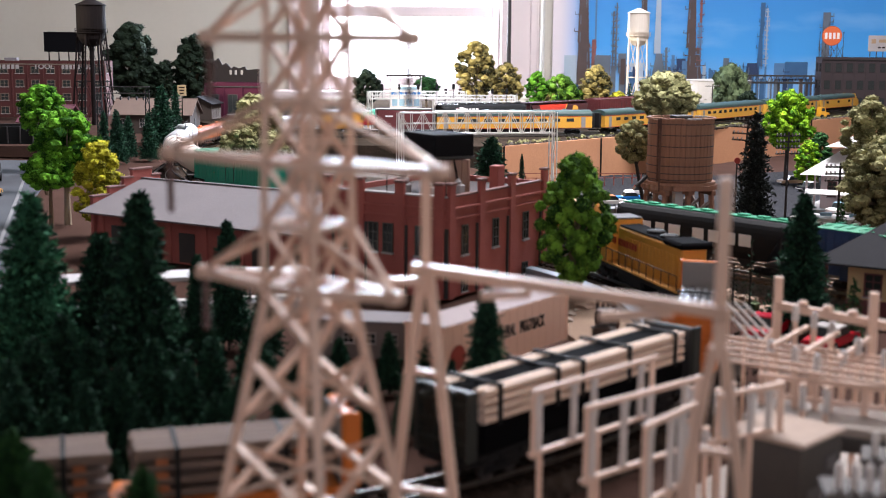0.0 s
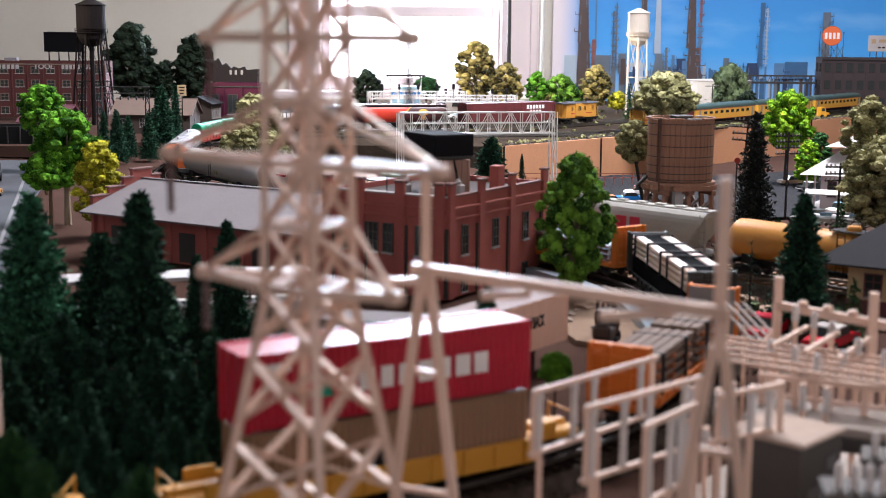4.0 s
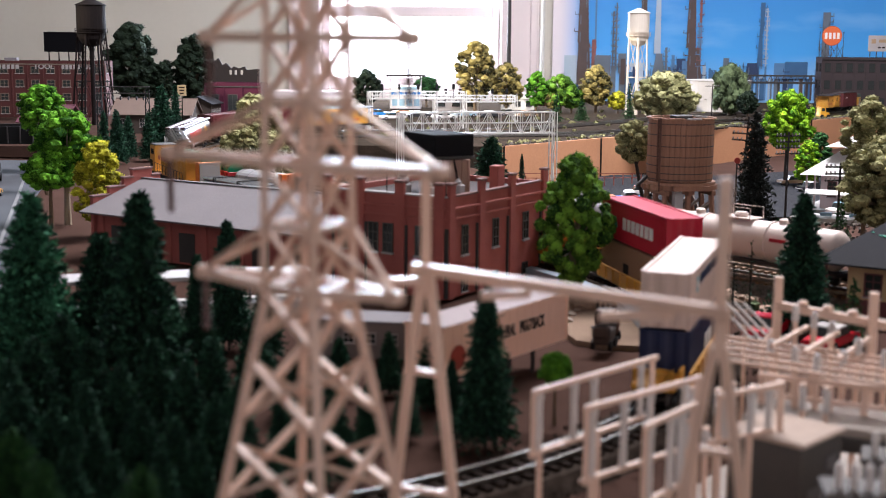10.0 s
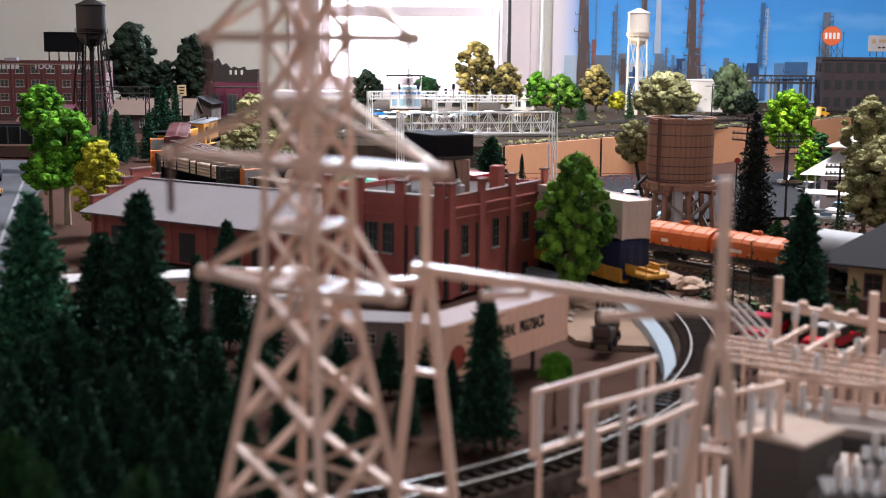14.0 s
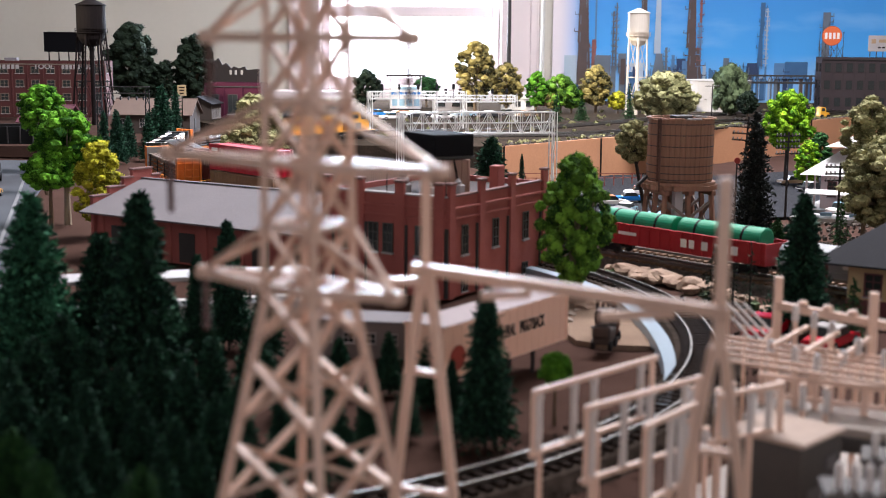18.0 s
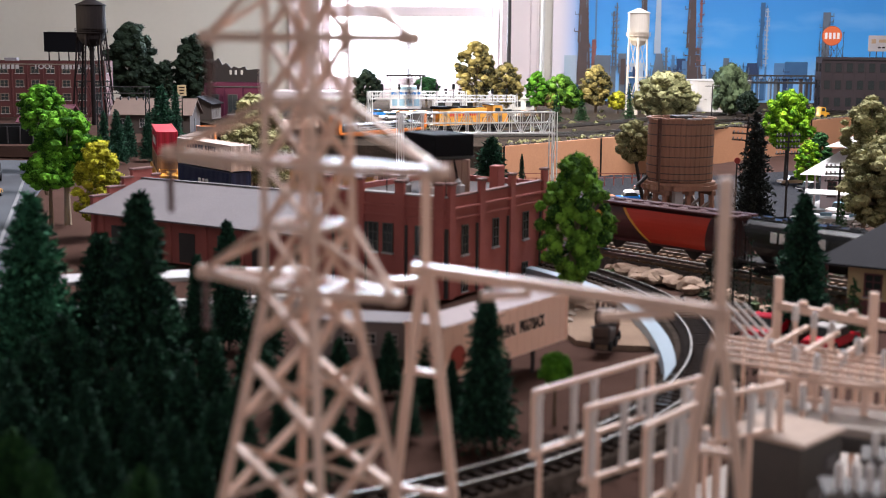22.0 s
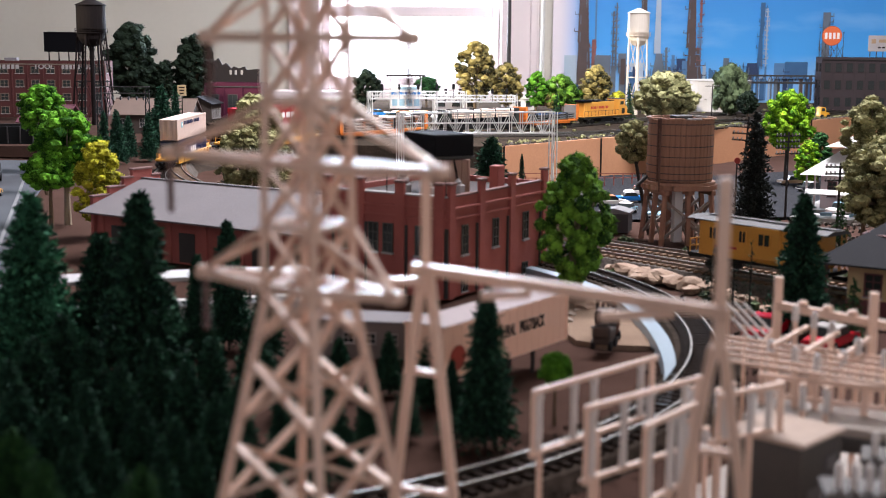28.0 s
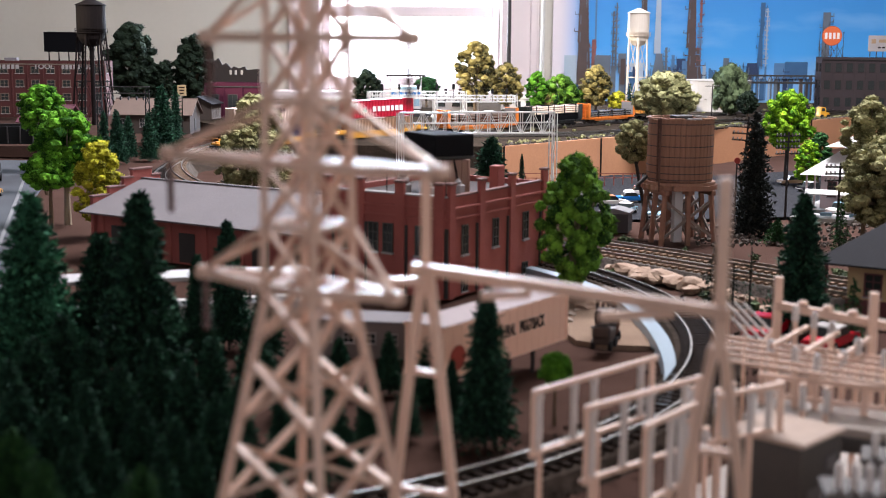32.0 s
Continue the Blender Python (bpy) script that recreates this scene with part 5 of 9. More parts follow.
def water_tank():
    g = thing("wooden_water_tank", pose(0.254, 1.372, 0, 0, 0, 12), "brown stave water tank on a braced timber stand", "water tank")
    R, z0, z1 = 0.0345, 0.0655, 0.131
    n = 40
    first = None
    for k in range(n):
        a = 360 * k / n
        m = Matrix.Rotation(radians(a), 4, "Z") @ Matrix.Translation((R - 0.001 + 0.0002 * (k % 3), 0, (z0 + z1) / 2 + 0.0004 * (k % 2)))
        if first is None:
            first = part("stave", box(B(), (0, 0, 0), (0.0024, 2 * math.pi * R / n - 0.0003, z1 - z0), 0.0003), M_WOOD, g)
            first.matrix_basis = m
        else:
            again(first, g, m)
    part("tank_core", rod(B(), (0, 0, z0 + 0.001), (0, 0, z1 - 0.004), R - 0.0022, seg=32), M_TIE, g)
    for z in (0.068, 0.0745, 0.0825, 0.092, 0.103, 0.115, 0.1265):
        bm = lathe(B(), [(R + 0.0003, -0.0004), (R + 0.0008, -0.0004), (R + 0.0008, 0.0004), (R + 0.0003, 0.0004)], 40, at=(0, 0, z))
        part("hoop", bm, M_DARK, g)
    rim = M_CAP
    for k in range(12):
        a = radians(30 * k)
        part("rim_board", box(B(), (0, 0, 0), (0.003, 0.0165, 0.0016), 0.0003), rim if k % 4 == 1 else M_WOOD, g).matrix_basis = pose((R + 0.0004) * math.cos(a), (R + 0.0004) * math.sin(a), z1 + 0.0013, 0, 0, 30 * k)
    part("hatch", box(B(), (0.0, 0.0, z1 + 0.002), (0.02, 0.016, 0.004), 0.0008), M_DARK, g)
    # joists and platform
    part("platform", rod(B(), (0, 0, z0 - 0.0034), (0, 0, z0 - 0.0004), R + 0.004, seg=32), M_WOOD, g)
    for k in range(11):
        y = -0.035 + 0.007 * k
        ln = 2 * math.sqrt(max(0.0002, (R + 0.006) ** 2 - y * y))
        part("joist", box(B(), (0, y, z0 - 0.0062), (ln, 0.003, 0.0052), 0.0003), M_WOOD, g)
    for y in (-0.026, 0.0, 0.026):
        part("cap_beam", box(B(), (y, 0, z0 - 0.0114), (0.005, 0.066, 0.005), 0.0004), M_WOOD, g)
        for q in (-0.026, 0.0, 0.026):
            part("post", bar(B(), (y * 1.15, q * 1.15, -0.002), (y, q, z0 - 0.0135), 0.0045), M_WOOD, g)
        for s in (-1, 1):
            part("brace", bar(B(), (y * 1.12, s * 0.0285, 0.006), (y * 1.02, -s * 0.0265, 0.046), 0.0018, 0.0028), M_GREYWOOD, g)
            part("brace", bar(B(), (s * 0.0285, y * 1.12, 0.006), (-s * 0.0265, y * 1.02, 0.046), 0.0018, 0.0028), M_GREYWOOD, g)
    part("riser_pipe", bar(B(), (-0.006, -0.012, 0), (-0.006, -0.012, z0 - 0.004), 0.009), mat("white_brick_riser", (0.6, 0.6, 0.6), 0.7), g)
    bm = B()
    for u in (-0.003, 0.003):
        bar(bm, (-R * 0.86 - 0.002, -R * 0.55 + u, z0 - 0.01), (-R * 0.86 - 0.002, -R * 0.55 + u, z1 + 0.002), 0.0016)
    for k in range(14):
        bar(bm, (-R * 0.86 - 0.002, -R * 0.55 - 0.003, z0 + 0.005 * k), (-R * 0.86 - 0.002, -R * 0.55 + 0.003, z0 + 0.005 * k), 0.001)
    part("ladder", bm, mat("dark_ladder_wood", (0.12, 0.06, 0.045), 0.8, 0, 60, 0.4, 0.3), g)
    part("spout", rod(B(), (-R - 0.001, 0.004, z0 + 0.004), (-R - 0.014, 0.0, z0 - 0.006), 0.0024, 0.002, 10), M_DARK, g)


M_GREYWOOD = mat("grey_brace_wood", (0.26, 0.21, 0.18), 0.8, 0, 60, 0.4, 0.3)
water_tank()


def roof_cabin():
    g = thing("roof_cabin", pose(-0.0075, 1.09, 0.079, 0, 0, 30), "tan boarded roof cabin under a deep black flat roof", "building")
    felt = mat("black_tar_felt", (0.014, 0.014, 0.016), 0.9, spec=0.05)
    boards = mat("tan_pink_boards", (0.44, 0.27, 0.21), 0.8, 0, 40, 0.4, 0.4, stretch=(8, 8, 0.4))
    part("wall_shell", box(B(), (0.0245, 0.0235, 0.0148), (0.029, 0.035, 0.0296), 0.0004), boards, g)
    part("roof", box(B(), (0.0195, 0.0285, 0.0415), (0.039, 0.057, 0.021), 0.0009), felt, g)
    part("fascia", box(B(), (0.0195, -0.0005, 0.0322), (0.0396, 0.0011, 0.0024), 0.0002), M_DARK, g)
    for k in range(5):
        part("siding_batten", box(B(), (0.012 + 0.0062 * k, 0.0056, 0.0148), (0.0008, 0.0008, 0.029)), boards, g)
    part("drain_pipe", bar(B(), (0.0215, 0.0046, 0.0296), (0.0285, 0.0046, 0.0), 0.0011), M_BLACK, g)


roof_cabin()


def small_shed():
    g = thing("trackside_shed", pose(0.196, 1.435, 0, 0, 0, -18), "dark grey trackside shed with low roof", "shed")
    part("wall_shell", box(B(), (0, 0, 0.011), (0.032, 0.028, 0.022), 0.0004), mat("dark_shed_boards", (0.05, 0.045, 0.05), 0.7, 0, 40, 0.4, 0.3), g)
    part("roof", prism(B(), [(-0.018, 0.0215), (0.018, 0.0215), (0.018, 0.0235), (0, 0.0275), (-0.018, 0.0235)], -0.017, 0.017), mat("grey_shed_roof", (0.16, 0.15, 0.15), 0.8), g)
    part("door", box(B(), (0.0, -0.0142, 0.009), (0.009, 0.001, 0.017)), M_DARK, g)


small_shed()

# ---- station square ----
M_WROOF = mat("white_roof_sheet", (0.5, 0.48, 0.48), 0.85, 0, 30, 0.3, 0.1, spec=0.1)
M_PINKW = mat("pinkish_white_wall", (0.74, 0.62, 0.62), 0.8, 0, 30, 0.25, 0.1)
M_DGREY = mat("dark_slate_roof", (0.035, 0.035, 0.04), 0.9, 0, 30, 0.35, 0.2, spec=0.1)
M_YWALL = mat("cream_yellow_wall", (0.5, 0.36, 0.2), 0.8, 0, 30, 0.25, 0.1)


def hip_roof(bm, x0, x1, y0, y1, z0, z1, ridge):
    """A hipped roof with a ridge along x."""
    ym = (y0 + y1) / 2
    v = [bm.verts.new(p) for p in ((x0, y0, z0), (x1, y0, z0), (x1, y1, z0), (x0, y1, z0), (x0 + ridge, ym, z1), (x1 - ridge, ym, z1))]
    for f in ((0, 1, 5, 4), (1, 2, 5), (2, 3, 4, 5), (3, 0, 4), (3, 2, 1, 0)):
        bm.faces.new([v[k] for k in f])
    return bm


def station():
    z = gz(0.53, 1.66)
    g = thing("station_house", pose(0.578, 1.7, z, 0, 0, -28), "pinkish white station house with a white hipped roof", "building")
    part("wall_shell", box(B(), (0, 0, 0.0247), (0.13, 0.07, 0.0494), 0.0005), M_PINKW, g)
    part("roof", hip_roof(B(), -0.088, 0.088, -0.06, 0.06, 0.05, 0.086, 0.05), M_WROOF, g)
    part("roof", hip_roof(B(), -0.062, 0.05, -0.035, 0.035, 0.0863, 0.1, 0.03), M_WROOF, g)
    for x in (-0.05, -0.025, 0.0, 0.025, 0.05):
        pane_window(g, (x, -0.035, 0.03), 0.011, 0.02, "x", -1, M_MAROONF)
    for y in (-0.018, 0.012):
        pane_window(g, (-0.065, y, 0.03), 0.011, 0.02, "y", -1, M_MAROONF)
    part("door", box(B(), (-0.0655, -0.004, 0.014), (0.0012, 0.011, 0.028)), M_MAROONF, g)
    for x, y in ((-0.08, -0.052), (0.0, -0.052), (0.08, -0.052), (-0.08, 0.0), (-0.08, 0.05)):
        part("porch_post", bar(B(), (x, y, 0), (x, y, 0.0505), 0.0022), M_PINKW, g)
    part("plinth", box(B(), (0, 0, 0.002), (0.17, 0.115, 0.004), 0.0005), M_CONCRETE, g)
    for x, y in ((-0.02, 0.0), (0.03, 0.02)):
        part("chimney", box(B(), (x, y, 0.1), (0.008, 0.008, 0.018), 0.0005), M_BRICK2, g)


M_MAROONF = mat("maroon_joinery", (0.12, 0.03, 0.035), 0.6)
station()


def platform_canopy():
    z = gz(0.5, 1.56)
    g = thing("platform_canopy", pose(0.5, 1.535, z, 0, 0, -22), "white platform canopy over benches", "canopy")
    part("roof", prism(B(), [(-0.018, 0.033), (0, 0.037), (0.018, 0.033), (0.018, 0.0345), (0, 0.0385), (-0.018, 0.0345)], -0.06, 0.06), M_WROOF, g).rotation_euler.z = radians(90)
    for x in (-0.05, -0.017, 0.017, 0.05):
        part("post", bar(B(), (x, 0, 0), (x, 0, 0.036), 0.002), M_PINKW, g)
    part("platform", box(B(), (0, 0, 0.003), (0.15, 0.045, 0.006), 0.0006), M_CONCRETE, g)
    for x in (-0.034, 0.0, 0.034):
        part("bench", box(B(), (x, -0.008, 0.0095), (0.014, 0.005, 0.004), 0.0006), M_BLUEC, g)


M_BLUEC = mat("pale_blue_paint", (0.25, 0.42, 0.55), 0.5)
platform_canopy()


def depot():
    g = thing("depot", pose(0.383, 0.99, 0, 0, 0, -32), "cream depot with a wide dark roof", "building")
    part("wall_shell", box(B(), (0, 0, 0.021), (0.11, 0.062, 0.042), 0.0005), M_YWALL, g)
    part("roof", hip_roof(B(), -0.078, 0.078, -0.055, 0.055, 0.0425, 0.072, 0.045), M_DGREY, g)
    part("fascia", box(B(), (0, 0, 0.0418), (0.154, 0.108, 0.002)), M_DGREY, g)
    for y in (-0.016, 0.016):
        part("door", box(B(), (-0.0555, y, 0.016), (0.0014, 0.02, 0.032), 0.0003), M_MAROONF, g)
    for x in (-0.035, 0.0, 0.035):
        pane_window(g, (x, -0.031, 0.024), 0.013, 0.018, "x", -1, M_MAROONF)
    part("dado", box(B(), (0, 0, 0.006), (0.1112, 0.0632, 0.012)), M_MAROONF, g)
    for y in (-0.045, 0.045):
        for x in (-0.068, 0.068):
            part("bracket_post", bar(B(), (x, y, 0), (x, y, 0.042), 0.002), M_MAROONF, g)


depot()


def telegraph_pole(x, y, z, h, arms, turn=0, lean=0, name="telegraph_pole"):
    g = thing(name, pose(x, y, z, 0, lean, turn), "dark telegraph pole with cross arms and insulators", "pole", "telegraph poles")
    part("pole", rod(B(), (0, 0, -0.002), (0, 0, h), 0.0018, 0.0011, 8), M_TRUNKD, g)
    for k in range(arms):
        zz = h - 0.005 - 0.0075 * k
        a = part("cross_arm", box(B(), (0, 0.0012, zz), (0.034, 0.0014, 0.0018)), M_TRUNKD, g)
        for u in (-0.0155, -0.0105, -0.0055, 0.0055, 0.0105, 0.0155):
            part("insulator", rod(B(), (u, 0.0012, zz), (u, 0.0012, zz + 0.0032), 0.0009, seg=6), M_CAP, a)


telegraph_pole(0.437, 1.62, -0.0105, 0.112, 4, 15)
telegraph_pole(0.342, 1.47, -0.002, 0.131, 4, 8, 3.5)
telegraph_pole(0.436, 1.4, 0.0, 0.083, 3, 10)
telegraph_pole(0.615, 2.95, UP, 0.09, 1, 10)


def round_signal():
    x, y = 0.352, 1.53
    z = gz(x, y)
    g = thing("crossing_sign", pose(x, y, z), "round red sign on a thin post", "sign")
    part("post", rod(B(), (0, 0, -0.002), (0, 0, 0.076), 0.0011, seg=8), M_DARK, g)
    o = part("disc", lathe(B(), [(0.0037, -0.0005), (0.0037, 0.0005)], 20), mat("faded_sign_red", (0.45, 0.06, 0.05), 0.5), g)
    o.matrix_basis = Matrix.Translation((0, -0.0016, 0.076)) @ Matrix.Rotation(radians(90), 4, "X")


round_signal()


def motor_car(x, y, z, turn, paint, label, two=None, scale=1.0):
    g = thing("car", pose(x, y, z, 0, 0, turn), label, "car", "parked model cars")
    L, W2 = 0.055 * scale, 0.0105 * scale
    body = prism(B(), [(-L / 2, 0.004), (L / 2, 0.004), (L / 2, 0.0085), (L * 0.3, 0.0105), (-L * 0.34, 0.0105), (-L / 2, 0.009)], -W2, W2)
    bmesh.ops.bevel(body, geom=list(body.edges), offset=0.0009, segments=2, affect="EDGES")
    b = part("body", body, paint, g)
    cab = prism(B(), [(-L * 0.26, 0.0104), (L * 0.2, 0.0104), (L * 0.1, 0.0162), (-L * 0.19, 0.0162)], -W2 * 0.88, W2 * 0.88)
    part("glasshouse", cab, M_GLASS, g)
    part("roof", prism(B(), [(-L * 0.19, 0.0158), (L * 0.1, 0.0158), (L * 0.08, 0.0172), (-L * 0.17, 0.0172)], -W2 * 0.86, W2 * 0.86), two or paint, g)
    for xx in (-L * 0.31, L * 0.31):
        for s in (-1, 1):
            w = part("wheel", rod(B(), (xx, s * W2 * 0.72, 0.0042), (xx, s * W2 * 1.02, 0.0042), 0.0042, seg=14), M_BLACK, g)
            part("hubcap", rod(B(), (xx, s * W2 * 0.98, 0.0042), (xx, s * W2 * 1.05, 0.0042), 0.002, seg=10), M_CAP, w)
    for s in (-1, 1):
        part("bumper", box(B(), (s * L * 0.505, 0, 0.0055), (0.0018, W2 * 1.9, 0.0018), 0.0004), M_CAP, g)
        part("headlight", box(B(), (L * 0.502, s * W2 * 0.7, 0.0078), (0.0008, 0.003, 0.002)), M_CAP, g)


C_BLUE = mat("car_blue", (0.02, 0.16, 0.45), 0.25, 0, 60, 0.1, 0)
C_WHITE = mat("car_white", (0.68, 0.64, 0.62), 0.25, 0, 60, 0.1, 0)
C_RED = mat("car_red", (0.42, 0.008, 0.02), 0.22, 0, 60, 0.15, 0)
C_YEL = mat("car_yellow", (0.62, 0.3, 0.02), 0.3, 0, 60, 0.1, 0)
C_TAN = mat("car_tan", (0.3, 0.2, 0.12), 0.3, 0, 60, 0.1, 0)
C_DK = mat("car_dark", (0.03, 0.03, 0.035), 0.25, 0, 60, 0.1, 0)
C_LT = mat("car_pale_blue", (0.3, 0.45, 0.55), 0.25, 0, 60, 0.1, 0)
C_OR = mat("car_orange", (0.6, 0.2, 0.06), 0.3, 0, 60, 0.1, 0)
for x, y, turn, paint, two, what in ((0.262, 1.98, 6, C_WHITE, C_OR, "white and orange parked model car"), (0.3, 2.03, 8, C_BLUE, C_WHITE, "bright blue parked model car"), (0.235, 2.1, 4, C_WHITE, None, "white parked model car"),
                                     (0.33, 2.12, 5, C_WHITE, C_RED, "white parked model car with red roof"), (0.36, 1.9, 30, C_DK, None, "dark parked model car"), (0.27, 1.87, 65, C_LT, C_WHITE, "pale blue parked model car"),
                                     (0.635, 2.31, 12, C_TAN, None, "tan parked model car"), (0.64, 2.21, 25, C_DK, C_WHITE, "dark parked model car with white roof"), (0.32, 1.82, 70, C_OR, None, "orange parked model car"),
                                     (0.515, 1.63, 40, C_WHITE, C_LT, "white parked model van"), (0.3, 1.75, 60, C_LT, None, "pale parked model car")):
    motor_car(x, y, gz(x, y) + 0.0012, turn, paint, what + " on the square", two)
motor_car(0.236, 0.905, 0.0, 60, C_RED, "glossy red model car beside the substation", None, 1.05)
motor_car(0.272, 0.872, 0.0, 50, C_RED, "glossy red model car beside the substation", C_WHITE, 1.0)
motor_car(-0.6, 1.68, 0.0018, 96, C_YEL, "yellow model taxi on the road", None)
motor_car(-0.565, 1.5, 0.0018, 96, C_LT, "pale model car on the road", C_WHITE)


def square_fence():
    a, b = Vector((0.12, 2.13)), Vector((0.36, 2.32))
    g = thing("square_fence", Matrix.Identity(4), "rusty red post and rail fence along the square", "fence")
    d = b - a
    for k in range(14):
        c = a + d * k / 13
        z = gz(c.x, c.y)
        part("post", bar(B(), (c.x, c.y, z - 0.002), (c.x, c.y, z + 0.02), 0.0018), M_RUST, g)
    for h in (0.011, 0.019):
        part("rail", bar(B(), (a.x, a.y, gz(a.x, a.y) + h), (b.x, b.y, gz(b.x, b.y) + h), 0.0013), M_RUST, g)


M_RUST = mat("rust_red_paint", (0.2, 0.05, 0.035), 0.8)
square_fence()


def grey_mound():
    """Gravel slope of the square's edge under the poles."""
    rnd = random.Random(3)
    bm = B()
    for k in range(500):
        x, y = rnd.uniform(0.27, 0.5), rnd.uniform(1.33, 1.52)
        s = rnd.uniform(0.001, 0.0034)
        box(bm, (x, y, gz(x, y) + s * 0.2), (s * 1.3, s, s), 0, Euler((rnd.random() * 3, rnd.random() * 3, 0)).to_matrix())
    tagged(part("gravel", bm, M_BALLAST), "loose grey gravel beside the freight tracks", "gravel", kind="stuff")
    bm = B()
    for k in range(900):
        s0 = rnd.uniform(0.9, 2.4)
        x, y, z, h = side_shift(ROUTE_A, s0, rnd.choice((-1, 1)) * rnd.uniform(0.019, 0.034))
        s = rnd.uniform(0.0008, 0.0022)
        box(bm, (x, y, 0.001 + s * 0.3), (s * 1.3, s, s), 0, Euler((rnd.random() * 3, rnd.random() * 3, 0)).to_matrix())
    tagged(part("ballast_stones", bm, M_BALLASTD), "loose ballast stones beside the curved track", "ballast", kind="stuff")


grey_mound()

# ---- signal bridges, far buildings, painted sky ----


def signal_bridge(x0, x1, y0, y1, z, h, label, deep=0.014, heads=True):
    """White truss bridge over tracks with signal heads on top."""
    g = thing("signal_bridge", Matrix.Identity(4), label, "signal bridge", "signal bridges")
    a, b = Vector((x0, y0, 0)), Vector((x1, y1, 0))
    d = (b - a).normalized()
    n = Vector((-d.y, d.x, 0)) * 0.006
    n_pan = 14
    for s in (-1, 1):
        for zz in (h, h - deep, h - deep * 0.5):
            part("chord", bar(B(), a + n * s + Vector((0, 0, z + zz)), b + n * s + Vector((0, 0, z + zz)), 0.0022 if zz != h - deep * 0.5 else 0.0015), M_STEEL, g)
        L = (b - a).length
        for k in range(n_pan + 1):
            c = a + d * L * k / n_pan + n * s
            part("upright", bar(B(), c + Vector((0, 0, z + h - deep)), c + Vector((0, 0, z + h)), 0.0015), M_STEEL, g)
            if k < n_pan:
                e = a + d * L * (k + 1) / n_pan + n * s
                u, v = (h - deep, h) if k % 2 else (h, h - deep)
                part("diagonal", bar(B(), c + Vector((0, 0, z + u)), e + Vector((0, 0, z + v)), 0.0009), M_STEEL, g)
    for c in (a, b):
        for s in (-1, 1):
            for q in (-0.004, 0.004):
                part("tower_leg", bar(B(), c + n * s * 1.5 + d * q + Vector((0, 0, z)), c + n * s + d * q + Vector((0, 0, z + h)), 0.0015), M_STEEL, g)
        for k in range(4):
            za, zb = z + h * k / 4, z + h * (k + 1) / 4
            part("tower_brace", bar(B(), c - n * 1.3 + Vector((0, 0, za)), c + n * 1.3 + Vector((0, 0, zb)), 0.0009), M_STEEL, g)
            part("tower_brace", bar(B(), c + n * 1.3 + Vector((0, 0, za)), c - n * 1.3 + Vector((0, 0, zb)), 0.0009), M_STEEL, g)
    for t in (0.12, 0.3, 0.5, 0.7, 0.88) if heads else ():
        c = a + (b - a) * t - n * 1.2 + Vector((0, 0, z + h))
        m = part("signal_mast", bar(B(), c - Vector((0, 0, deep)), c + Vector((0, 0, 0.012)), 0.001), M_DARK, g)
        part("signal_head", box(B(), c + Vector((0, -0.002, 0.01)), (0.006, 0.002, 0.011), 0.0008), M_BLACK, m)
    part("walkway", bar(B(), a + Vector((0, 0, z + h - deep - 0.001)), b + Vector((0, 0, z + h - deep - 0.001)), 0.011, 0.0008), M_STEEL, g)
    return g


signal_bridge(-0.066, 0.17, 1.93, 1.99, -0.03, 0.135, "white truss signal bridge over the tracks", 0.032, False)
signal_bridge(-0.152, 0.04, 2.62, 2.68, UP, 0.078, "white truss signal bridge in the upper yard")
signal_bridge(-0.02, 0.16, 2.86, 2.9, UP, 0.062, "white truss signal bridge in the upper yard")


